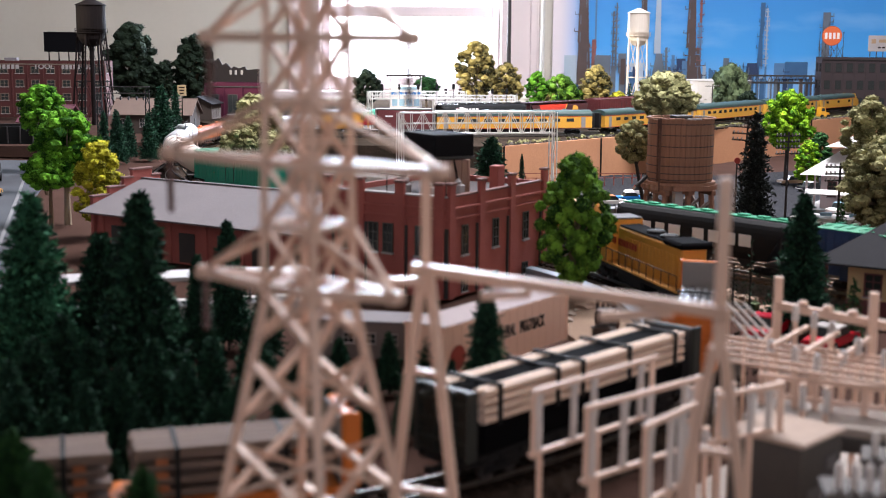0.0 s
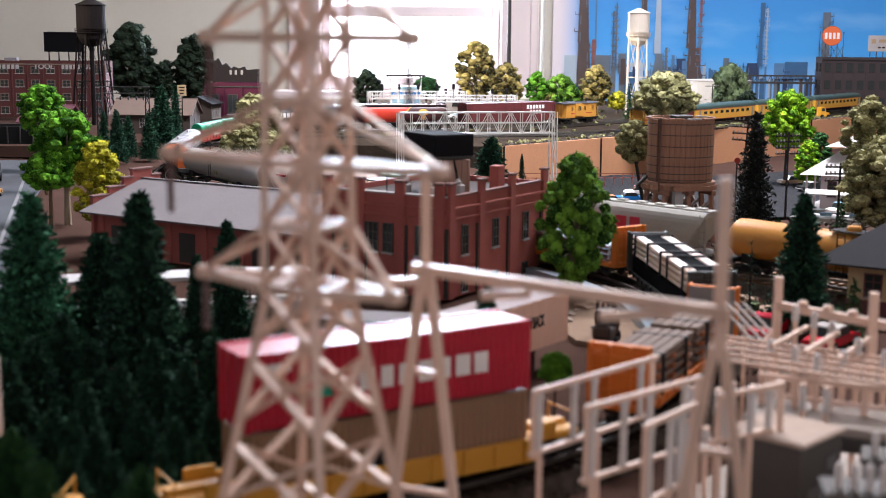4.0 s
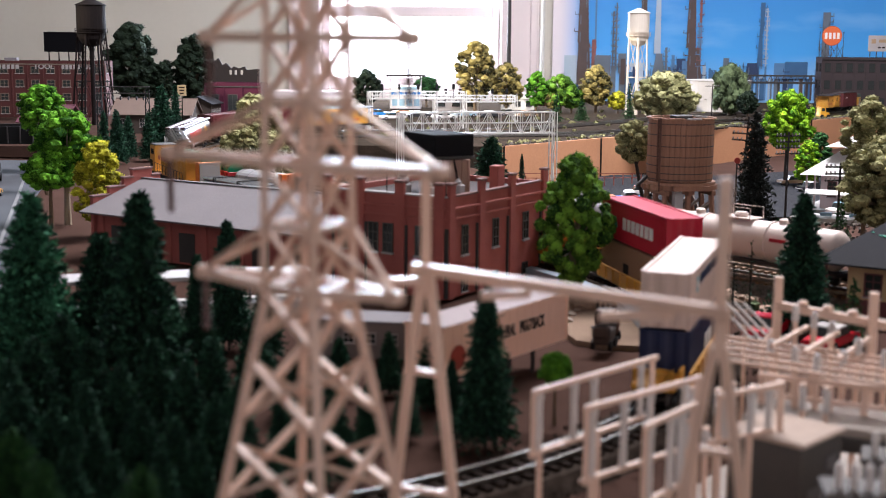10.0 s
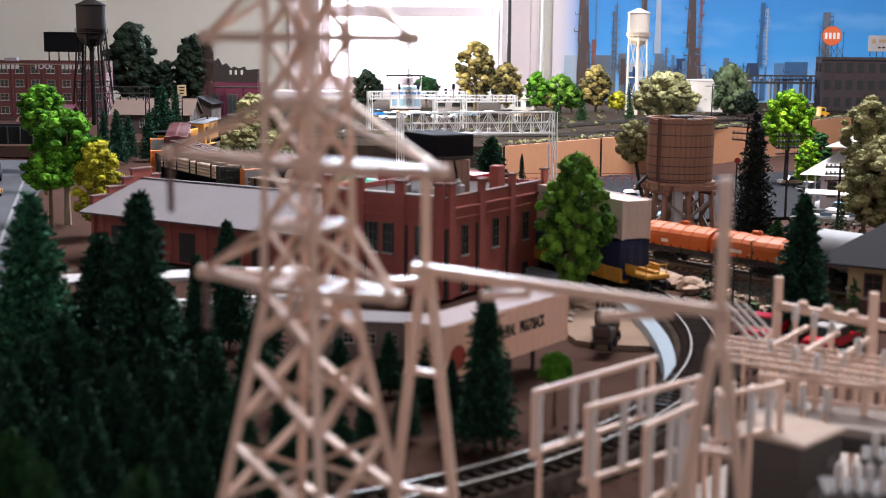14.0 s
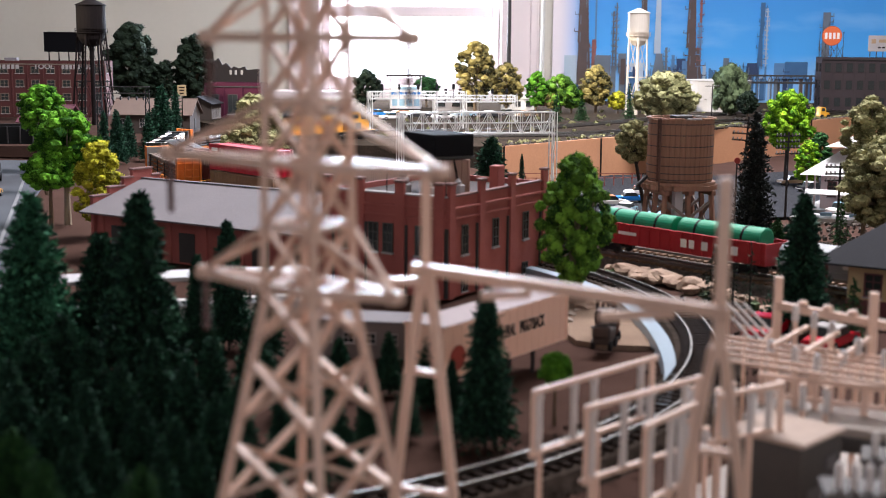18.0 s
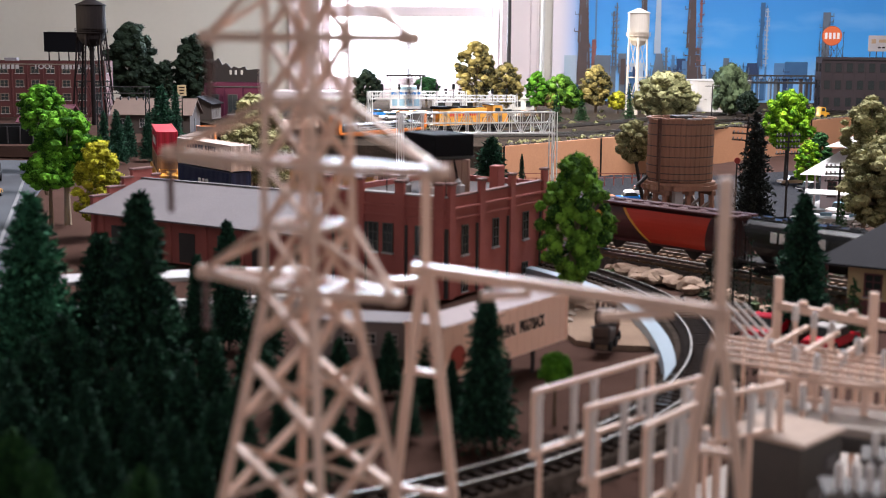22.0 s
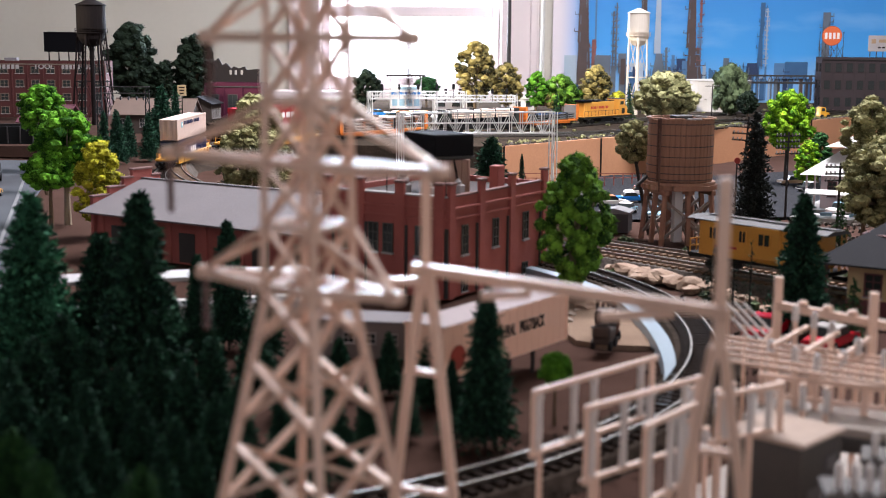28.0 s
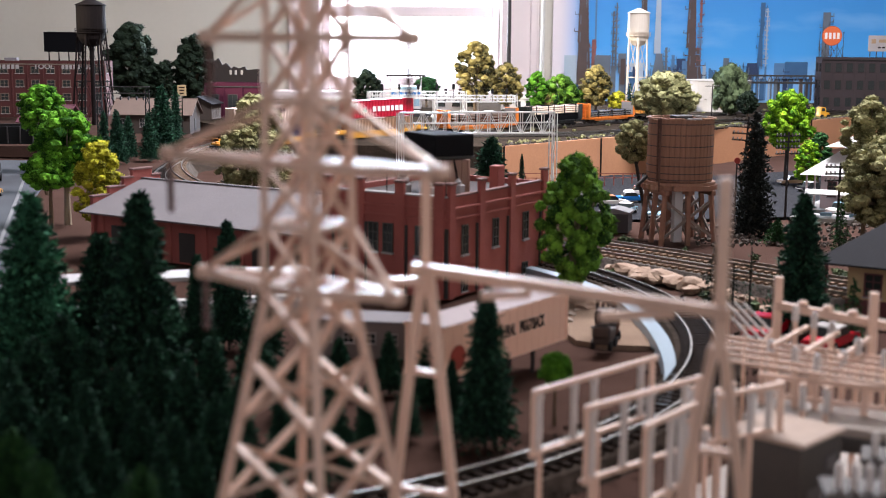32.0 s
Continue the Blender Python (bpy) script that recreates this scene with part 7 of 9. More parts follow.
    def stack(x, z0, z1, w0, w1, mt, platforms, dy):
        """A printed column that narrows upwards, with platforms, a ladder and pipes."""
        mid = z0 + (z1 - z0) * 0.8
        part("printed_shape", prism(B(), [(x - w0 / 2, z0), (x + w0 / 2, z0), (x + w1 / 2, mid), (x + w1 / 2, z1), (x - w1 / 2, z1), (x - w1 / 2, mid)], f - dy - 0.0004, f - dy + 0.0004), mt, g)
        for k in range(platforms):
            z = z0 + (z1 - z0) * (k + 0.6) / (platforms + 0.4)
            wk = w0 + (w1 - w0) * (k + 0.6) / platforms
            side = rnd.choice((-1, 1))
            plate(x + side * wk * 0.2, z, z + 0.0025, wk * 1.1 + 0.009, mt, dy + 0.0008)
            plate(x + side * (wk * 0.75 + 0.003), z, z + 0.011, 0.0016, mt, dy + 0.0008)
            if wk > 0.015:
                plate(x + side * wk * 0.3, z - 0.03, z, 0.0025, grey, dy + 0.001)

    stack(0.4383, 0.0847, 0.2168, 0.0468, 0.0360, brown, 3, 0.00615)
    stack(0.4357, 0.2168, 0.4512, 0.0360, 0.0234, brown, 4, 0.00630)
    stack(0.4700, 0.0850, 0.2258, 0.0162, 0.0126, rust, 4, 0.00585)
    stack(0.4745, 0.1908, 0.3825, 0.0054, 0.0054, blue, 0, 0.00580)
    stack(0.6250, 0.2970, 0.4183, 0.0180, 0.0162, brown, 1, 0.00615)
    stack(0.6756, 0.1132, 0.1837, 0.0432, 0.0216, grey, 1, 0.00690)
    stack(0.6696, 0.1837, 0.4531, 0.0216, 0.0126, pale, 0, 0.00705)
    stack(0.7851, 0.0965, 0.2022, 0.0540, 0.0360, brown, 3, 0.00720)
    stack(0.7751, 0.2022, 0.4540, 0.0306, 0.0198, brown, 3, 0.00735)
    stack(0.8035, 0.1409, 0.4025, 0.0072, 0.0072, rust, 7, 0.00690)
    stack(0.8014, 0.1232, 0.2810, 0.0090, 0.0090, blue, 4, 0.00705)
    stack(0.5295, 0.1385, 0.3136, 0.0043, 0.0043, grey, 9, 0.00720)
    stack(0.5393, 0.1298, 0.3397, 0.0063, 0.0047, grey, 10, 0.00735)
    stack(0.5601, 0.1211, 0.1827, 0.0252, 0.0252, grey, 1, 0.00750)
    stack(0.6980, 0.1311, 0.2032, 0.0072, 0.0072, grey, 4, 0.00765)
    stack(0.7202, 0.1313, 0.1788, 0.0126, 0.0090, blue, 2, 0.00780)
    stack(0.9935, 0.1460, 0.3001, 0.0180, 0.0072, teal, 4, 0.00795)
    stack(0.9967, 0.2478, 0.3436, 0.0072, 0.0144, teal, 4, 0.00810)
    stack(1.0117, 0.1461, 0.3263, 0.0047, 0.0047, pale, 12, 0.00825)
    stack(1.1979, 0.1706, 0.3157, 0.0234, 0.0234, grey, 8, 0.00840)
    stack(0.7455, 0.1050, 0.1685, 0.0288, 0.0288, navy, 1, 0.00855)
    stack(0.7564, 0.1051, 0.1615, 0.0162, 0.0162, blue, 1, 0.00870)
    stack(0.8876, 0.1239, 0.1714, 0.0216, 0.0180, grey, 2, 0.00885)
    stack(0.9702, 0.1157, 0.1563, 0.0432, 0.0324, navy, 2, 0.00900)
    stack(1.0591, 0.1076, 0.1570, 0.0396, 0.0396, blue, 0, 0.00915)
    stack(1.0805, 0.1078, 0.1554, 0.0108, 0.0108, navy, 1, 0.00930)
    stack(1.1087, 0.1081, 0.1610, 0.0719, 0.0719, teal, 0, 0.00945)
    stack(0.3967, 0.0844, 0.1761, 0.0396, 0.0396, pale, 0, 0.00900)
    stack(0.4980, 0.0852, 0.1769, 0.0504, 0.0504, grey, 0, 0.00915)
    stack(0.5623, 0.0858, 0.1669, 0.0144, 0.0144, brown, 2, 0.00990)
    for k in range(170):
        x = 0.4 + 1.0 * rnd.random()
        hi = 0.108 + 0.05 * rnd.random() ** 2.2
        plate(x, 0.04, hi, rnd.uniform(0.002, 0.018), rnd.choice((blue, teal, teal, grey, pale, navy, brown)), 0.0002 + 0.00002 * k)


painted_sky()

# two thin chimneys beside the window
for x, y, tint in ((0.185, 3.72, M_DARK), (0.283, 3.74, M_STEEL)):
    c = thing("chimney_stack", pose(x, y, UP), "tall thin chimney stack before the window casing", "chimney", "tall chimney stacks")
    part("shaft", rod(B(), (0, 0, 0), (0, 0, 0.42), 0.007, 0.004, 14), tint, c)
    part("base", box(B(), (0, 0, 0.01), (0.024, 0.024, 0.02), 0.001), M_BRICK2, c)


# weeds and lichen tufts along the top of the retaining wall and between the yard tracks
wa, wb = Vector(WALL_A), Vector(WALL_B)
wd = (wb - wa).normalized()
wn2 = Vector((-wd.y, wd.x))
cs, rs = [], []
for k in range(230):
    q = RNG.uniform(0.0, 1.9)
    p = wa + wd * q + wn2 * (RNG.uniform(0.004, 0.03) if k < 150 else RNG.uniform(0.1, 0.7))
    cs.append(np.array((p.x, p.y, UP + 0.002)))
    rs.append(RNG.uniform(0.003, 0.008))
v, f = clumps(cs, rs, 22, 0.0022, 0.8)
tagged(npart("weeds", v, f, M_SAGE), "grey green lichen tufts along the yard edge", "weeds", kind="stuff")

for x, y, turn, paint, two, what in ((-0.12, 2.98, 20, C_WHITE, C_BLUE, "white and blue model van"), (-0.06, 3.06, 15, C_DK, None, "dark model car"), (0.0, 3.02, 25, C_WHITE, C_RED, "white model car with red roof"), (0.05, 3.12, 20, C_LT, C_WHITE, "pale blue model car"),
                                     (0.11, 3.1, 30, C_DK, C_WHITE, "dark model car with white roof"), (0.16, 3.2, 25, C_WHITE, None, "white model car"), (-0.16, 3.12, 10, C_BLUE, None, "bright blue model car"), (0.2, 3.12, 40, C_TAN, None, "tan model car"), (-0.1, 3.2, 15, C_OR, C_WHITE, "orange and white model car")):
    motor_car(x, y, UP, turn, paint, what + " parked behind the yard", two, 1.1)


def low_shed(x, y, turn, w, d, h, wall, roof_mat, label):
    g = thing("low_shed", pose(x, y, UP, 0, 0, turn), label, "building", "sheds behind the yard")
    part("wall_shell", box(B(), (0, 0, h / 2), (w, d, h), 0.0005), wall, g)
    part("roof", prism(B(), [(-w / 2 - 0.004, h), (w / 2 + 0.004, h), (w / 2 + 0.004, h + 0.002), (0, h + 0.008), (-w / 2 - 0.004, h + 0.002)], -d / 2 - 0.004, d / 2 + 0.004), roof_mat, g)
    for k in range(3):
        pane_window(g, (-w / 2 + w * (k + 0.5) / 3, -d / 2, h * 0.55), w / 6, h * 0.45, "x", -1, M_TIE, 2, 2)


low_shed(0.03, 3.42, 4, 0.12, 0.05, 0.036, M_CAP, M_LEAFD, "pale low shed with dark green roof behind the yard")
low_shed(0.2, 3.5, -3, 0.09, 0.05, 0.03, C_WHITE, M_STEEL, "white low shed behind the yard")


# low scrub and stones beside the freight track and round the yard
cs, rs = [], []
for k in range(90):
    x, y, z, h = side_shift(ROUTE_B, S_INNER + RNG.uniform(0.25, 1.05), RNG.uniform(0.078, 0.125) if k % 3 else RNG.uniform(-0.075, -0.03))
    cs.append(np.array((x, y, gz(x, y) + 0.001)))
    rs.append(RNG.uniform(0.002, 0.0065))
v, f = clumps(cs, rs, 26, 0.0016, 0.8)
tagged(npart("scrub", v, f, M_LEAFG), "low grey green scrub beside the freight track", "scrub", kind="stuff")


def loose_stone(x, y, r, seed):
    bm = bmesh.new()
    bmesh.ops.create_icosphere(bm, subdivisions=2, radius=r)
    for q in bm.verts:
        q.co *= 0.8 + 0.4 * noise.noise(q.co * (1.1 / r) + Vector((seed * 3.1, seed, 0)))
        q.co.z = q.co.z * 0.6 + r * 0.3
    t = thing("loose_stone", pose(x, y, gz(x, y), 0, 0, seed * 57), "pale rough stone lying on the yard ground", "stone", "loose stones of the yard")
    part("stone", bm, M_STONE, t)


M_STONE = mat("pale_stone", (0.4, 0.33, 0.28), 0.9, 0, 120, 0.5, 0.8, 500, 0.1)
for k in range(16):
    loose_stone((0.088, 0.1, 0.07, 0.118, 0.13, 0.06, 0.095, 0.14)[k % 8] + 0.006 * (k // 8), (0.93, 0.97, 1.0, 1.0, 0.95, 1.06, 1.04, 1.02)[k % 8] + 0.017 * (k // 8), 0.0035 + 0.0012 * (k % 3), k)

# ---- the trains ----
Y_UP = mat("armour_yellow_paint", (0.62, 0.3, 0.045), 0.5, 0, 40, 0.4, 0.08, tone=(0.36, 0.17, 0.03))
Y_CAR = mat("coach_yellow_paint", (0.62, 0.32, 0.04), 0.4, 0, 40, 0.2, 0.05)
G_COACH = mat("coach_dark_green", (0.05, 0.085, 0.08), 0.45, 0, 40, 0.3, 0.05)
O_FLAT = mat("orange_flat_paint", (0.62, 0.17, 0.02), 0.5, 0, 40, 0.25, 0.08, tone=(0.42, 0.1, 0.015))
GREYB = mat("grey_bulkhead", (0.24, 0.22, 0.21), 0.65, 0, 40, 0.3, 0.15)
M_RED = mat("container_red", (0.42, 0.008, 0.03), 0.4, 0, 40, 0.2, 0.05)
M_CREAM = mat("container_ivory", (0.6, 0.46, 0.4), 0.5, 0, 40, 0.2, 0.05)
M_NAVY = mat("container_navy", (0.008, 0.016, 0.06), 0.45, 0, 40, 0.2, 0.05)
M_BEIGE = mat("container_tan", (0.27, 0.155, 0.09), 0.5, 0, 40, 0.2, 0.05)
M_YWELL = mat("well_car_yellow", (0.62, 0.3, 0.03), 0.5, 0, 40, 0.3, 0.08, tone=(0.36, 0.16, 0.02))
M_PIPE = mat("pinkish_white_pipe", (0.8, 0.62, 0.5), 0.4, 0, 60, 0.2, 0.05)
M_ALU = mat("silver_tube", (0.5, 0.52, 0.55), 0.22, 0.9, 60, 0.2, 0.02)
M_LUMBER = mat("weathered_lumber", (0.22, 0.155, 0.125), 0.85, 0, 60, 0.5, 0.3, stretch=(0.2, 1, 1), island=0.4)
M_GRN = mat("boxcar_green", (0.008, 0.27, 0.18), 0.45, 0, 40, 0.25, 0.06)
M_GRN2 = mat("pipe_green", (0.006, 0.25, 0.12), 0.5, 0, 40, 0.2, 0.03)
M_YTANK = mat("tank_yellow_ochre", (0.58, 0.26, 0.04), 0.35, 0, 30, 0.4, 0.05, tone=(0.3, 0.12, 0.025))
M_HOPGREY = mat("hopper_grey", (0.34, 0.33, 0.3), 0.5, 0, 30, 0.4, 0.1)
M_WTANK = mat("tank_off_white", (0.66, 0.55, 0.5), 0.4, 0, 30, 0.25, 0.05)
M_GTANK = mat("coil_car_grey", (0.3, 0.3, 0.31), 0.5, 0, 30, 0.35, 0.1)
M_OCOIL = mat("coil_car_orange", (0.55, 0.12, 0.02), 0.45, 0, 30, 0.35, 0.08)
M_GONRED = mat("gondola_red", (0.36, 0.018, 0.025), 0.5, 0, 40, 0.3, 0.08)
M_HOPDARK = mat("hopper_dark_brown", (0.055, 0.018, 0.02), 0.35, 0, 30, 0.3, 0.04)
M_HOPRED = mat("hopper_red", (0.5, 0.04, 0.02), 0.35, 0, 30, 0.3, 0.04)
M_MAROON = mat("boxcar_maroon", (0.11, 0.022, 0.024), 0.55, 0, 40, 0.3, 0.1)
M_WHITE = mat("white_lettering", (0.75, 0.72, 0.7), 0.6, 0, 60, 0.15, 0.0)
M_BLUE = mat("deep_blue_paint", (0.012, 0.05, 0.16), 0.45, 0, 40, 0.25, 0.05)
M_TANKBLACK = mat("gloss_black_tank", (0.012, 0.012, 0.014), 0.25, 0, 40, 0.3, 0.02)


def trucks(car, half, deck=0.011):
    """Two trucks with their wheels, and the couplers."""
    for s in (-1, 1):
        bm = B()
        for y in (-0.0115, 0.0115):
            box(bm, (s * half, y, 0.0055), (0.026, 0.0018, 0.0042), 0.0008)
            box(bm, (s * half, y, 0.0075), (0.009, 0.0022, 0.005), 0.0008)
        box(bm, (s * half, 0, 0.0065), (0.006, 0.022, 0.004))
        t = part("truck", bm, M_BLACK, car)
        for u in (-0.0085, 0.0085):
            bm = B()
            for y in (-0.0085, 0.0085):
                rod(bm, (s * half + u, y - 0.0012, 0.0052), (s * half + u, y + 0.0012, 0.0052), 0.0051, seg=12)
            rod(bm, (s * half + u, -0.0085, 0.0052), (s * half + u, 0.0085, 0.0052), 0.001, seg=6)
            part("wheelset", bm, M_DARK, t)


def couplers(car, end, z=0.009):
    for s in (-1, 1):
        bm = box(B(), (s * (end + 0.002), 0, z), (0.012, 0.003, 0.003), 0.0005)
        box(bm, (s * (end + 0.0075), 0.0008, z), (0.003, 0.005, 0.0035), 0.0005)
        part("coupler", bm, M_BLACK, car)


def ladder(car, x, y, z0, z1, material, along=True, w=0.007, n=6):
    bm = B()
    for u in (-w / 2, w / 2):
        p = (x + u, y, z0) if along else (x, y + u, z0)
        bar(bm, p, (p[0], p[1], z1), 0.0006)
    for k in range(n):
        z = z0 + (z1 - z0) * (k + 0.5) / n
        if along:
            bar(bm, (x - w / 2, y, z), (x + w / 2, y, z), 0.0006)
        else:
            bar(bm, (x, y - w / 2, z), (x, y + w / 2, z), 0.0006)
    part("ladder", bm, material, car)


def side_bars(car, counts, size, x, z, y, material, wide=1.0):
    """A line of plain upright bars on both sides of a car, one for each sign of each group."""
    step = size * 0.78 * wide
    total = (sum(counts) + 0.6 * (len(counts) - 1)) * step
    for s in (-1, 1):
        bm = B()
        u = -total / 2 + step / 2
        for n in counts:
            for k in range(n):
                w = step * (0.74, 0.62, 0.78)[k % 3]
                box(bm, (-s * x - s * u, s * (y + 0.0002), z), (w, 0.0004, size * 0.72))
                u += step
            u += 0.6 * step
        o = part("lettering_band", bm, material, car)
        o["kind"] = "stuff"


def side_patch(car, name, x, z, w, h, y, material):
    for s in (-1, 1):
        part(name, box(B(), (-s * x, s * (y + 0.0001), z), (w, 0.0003, h)), material, car)


def car_thing(name, label, category, group):
    return thing(name, Matrix.Identity(4), label, category, group)


def container(parent, z, length, material, panel=True):
    """A ribbed steel container as a part."""
    w, h = 0.028, 0.033
    n = int(length / 0.0008) // 4 * 4
    hx, hy, dp = length / 2, w / 2, 0.0007
    out = []
    for k in range(n):
        out.append((-hx + length * k / n, -hy - (dp if k % 4 in (1, 2) else 0)))
    for k in range(12):
        out.append((hx + (dp if k % 4 in (1, 2) else 0), -hy + w * k / 12))
    for k in range(n):
        out.append((hx - length * k / n, hy + (dp if k % 4 in (1, 2) else 0)))
    for k in range(12):
        out.append((-hx - (dp if k % 4 in (1, 2) else 0), hy - w * k / 12))
    bm = slab(B(), out, z + 0.001, z + h - 0.0006)
    c = part("container", bm, material, parent)
    for i in (-1, 1):
        for j in (-1, 1):
            part("corner_post", box(B(), (i * (length / 2 - 0.001), j * (w / 2 - 0.001), z + h / 2), (0.0028, 0.0028, h), 0.0003), material, c)
        part("top_rail", box(B(), (0, i * (w / 2 - 0.0004), z + h - 0.0008), (length, 0.0022, 0.0018)), material, c)
    return c


def stack_car(label, low, high, low_len, words, bar_words=True):
    car = car_thing("well_car", label, "railway wagon", "wagons of the stack train")
    L = 0.2
    bm = B()
    for s in (-1, 1):
        box(bm, (0, s * 0.0158, 0.0095), (0.15, 0.0022, 0.012), 0.0006)
        for k in range(9):
            box(bm, (-0.068 + k * 0.017, s * 0.0172, 0.0095), (0.002, 0.0014, 0.011))
    box(bm, (0, 0, 0.0042), (0.148, 0.03, 0.0015))
    part("well_frame", bm, M_YWELL, car)
    for s in (-1, 1):
        bm = box(B(), (s * 0.089, 0, 0.0125), (0.03, 0.024, 0.004), 0.001)
        box(bm, (s * 0.089, 0, 0.0155), (0.026, 0.006, 0.003), 0.0006)
        for k in (-1, 1):
            box(bm, (s * 0.082, k * 0.012, 0.0165), (0.014, 0.002, 0.007), 0.0005)
        part("end_platform", bm, M_YWELL, car)
        rb = B()
        for k in (-1, 1):
            bar(rb, (s * 0.101, k * 0.01, 0.013), (s * 0.101, k * 0.01, 0.023), 0.0007)
        bar(rb, (s * 0.101, -0.01, 0.022), (s * 0.101, 0.01, 0.022), 0.0007)
        part("railing", rb, M_YWELL, car)
    container(car, 0.0052, low_len, low)
    container(car, 0.0052 + 0.0335, 0.1425, high)
    trucks(car, 0.092)
    couplers(car, 0.104)
    z = 0.0387
    if words == "H":
        side_bars(car, (7,), 0.0132, 0.014, z + 0.0165, 0.0149, M_WHITE, 0.95)
        for s in (-1, 1):
            bm = prism(B(), [(-0.0048, -0.0034), (0.0048, -0.0034), (0, 0.0055)], s * 0.0147, s * 0.0151)
            o = part("green_triangle", bm, M_GRN, car)
            o.location = (s * 0.036, 0, z + 0.015)
        side_patch(car, "number_bar", -0.058, z + 0.0265, 0.014, 0.004, 0.0146, M_WHITE)
        side_patch(car, "mark_patch", -0.01, 0.018, 0.012, 0.011, 0.0146, M_BLACK)
    else:
        side_bars(car, (6, 4), 0.0075, -0.004, z + 0.0258, 0.0149, M_NAVY, 1.25)
        for s in (-1, 1):
            part("blue_square", box(B(), (s * 0.0505, s * 0.0148, z + 0.0235), (0.0075, 0.0004, 0.0085)), mat("sky_blue_mark", (0.2, 0.42, 0.48), 0.5), car)
            part("star_mark", box(B(), (s * 0.0505, s * 0.0151, z + 0.0235), (0.0035, 0.0003, 0.0035), 0, Matrix.Rotation(radians(45), 3, "Y")), M_WHITE, car)
        side_bars(car, (3,), 0.012, 0.0, 0.0205, 0.0149, M_WHITE, 1.0)
    return car


M_BLOCK = mat("orange_spacer_block", (0.36, 0.13, 0.06), 0.8, 0, 60, 0.4, 0.2, spec=0.1)


def bulkhead_flat(label, end_mat, face_mat, load):
    car = car_thing("bulkhead_flat_car", label, "railway wagon", "wagons of the stack train")
    L = 0.19
    frame_mat = end_mat if load != "pipes" else M_BLACK
    bm = box(B(), (0, 0, 0.0125), (L, 0.031, 0.004), 0.0006)
    for s in (-1, 1):
        box(bm, (0, s * 0.0135, 0.0095), (L * 0.72, 0.002, 0.005), 0.0006)
        for k in range(13):
            box(bm, (-L / 2 + 0.008 + k * (L - 0.016) / 12, s * 0.0159, 0.0125), (0.002, 0.0014, 0.0035))
    part("deck", bm, frame_mat, car)
    for s in (-1, 1):
        x = s * (L / 2 - 0.0035)
        bm = box(B(), (x, 0, 0.0145 + 0.0155), (0.0045, 0.0325, 0.031), 0.0007)
        for y in (-0.0155, 0.0155):
            box(bm, (x + s * 0.0022, y, 0.030), (0.007, 0.0022, 0.032), 0.0005)
        for y in (-0.006, 0.005):
            box(bm, (x + s * 0.003, y, 0.030), (0.0024, 0.0016, 0.03))
        for z in (0.021, 0.03, 0.039):
            box(bm, (x + s * 0.003, 0, z), (0.0022, 0.03, 0.0014))
        bk = part("bulkhead", bm, end_mat, car)
        part("lining", box(B(), (x - s * 0.0027, 0, 0.030), (0.001, 0.03, 0.029)), face_mat, bk)
        ladder(car, x + s * 0.0052, 0.011, 0.014, 0.044, end_mat, False, 0.006, 7)
    if load == "pipes":
        part("dunnage", box(B(), (0, 0, 0.0212), (0.166, 0.029, 0.0134), 0.0006), M_FLATBLACK, car)
        # flat black block, so the middle of the load is dark
        part("dark_core", box(B(), (0, 0, 0.036), (0.166, 0.0135, 0.0165), 0.0006), M_FLATBLACK, car)
        for k in range(4):
            for y in (-0.0132, -0.0092, 0.0092, 0.0132):
                part("pipe", rod(B(), (-0.083, y, 0.0302 + k * 0.0043), (0.083, y, 0.0302 + k * 0.0043), 0.0018, seg=10), M_PIPE, car)
        for x in (-0.073, -0.03, -0.01, 0.03, 0.073):
            bm = B()
            for s in (-1, 1):
                box(bm, (x, s * 0.0153, 0.0365), (0.0022, 0.0012, 0.0185))
            box(bm, (x, 0, 0.0456), (0.0022, 0.0315, 0.0012))
            part("strap", bm, M_BLACK, car)
    elif load == "tubes":
        for k in range(3):
            bm = B()
            for q in range(6):
                rod(bm, (-0.083, -0.0125 + q * 0.005, 0.0172 + k * 0.0046), (0.083, -0.0125 + q * 0.005, 0.0172 + k * 0.0046), 0.0022, seg=8)
            part("tube_layer", bm, M_ALU, car)["kind"] = "stuff"
        for x in (-0.055, 0.0, 0.055):
            bm = box(B(), (x, 0, 0.0293), (0.002, 0.031, 0.001))
            for s in (-1, 1):
                box(bm, (x, s * 0.0155, 0.022), (0.002, 0.001, 0.0145))
            part("strap", bm, M_BLACK, car)
    else:
        for i, x in enumerate((-0.044, 0.044)):
            for k in range(4):
                bm = B()
                for q in range(5):
                    box(bm, (x + random.uniform(-0.001, 0.001), -0.0115 + q * 0.00575, 0.0172 + k * 0.0056), (0.079, 0.0054, 0.003 if k < 3 else 0.005), 0.0006)
                part("lumber_layer", bm, M_LUMBER, car)["kind"] = "stuff"
                if k < 3:
                    for u in (-0.028, 0.0, 0.028):
                        part("spacer_block", box(B(), (x + u, 0, 0.0199 + k * 0.0056), (0.005, 0.0305, 0.0026)), M_BLOCK, car)
            for u in (-0.022, 0.022):
                bm = box(B(), (x + u, 0, 0.0362), (0.002, 0.0308, 0.001))
                for s in (-1, 1):
                    box(bm, (x + u, s * 0.0153, 0.0255), (0.002, 0.001, 0.0225))
                part("strap", bm, M_BLACK, car)
    trucks(car, 0.067)
    couplers(car, L / 2)
    return car


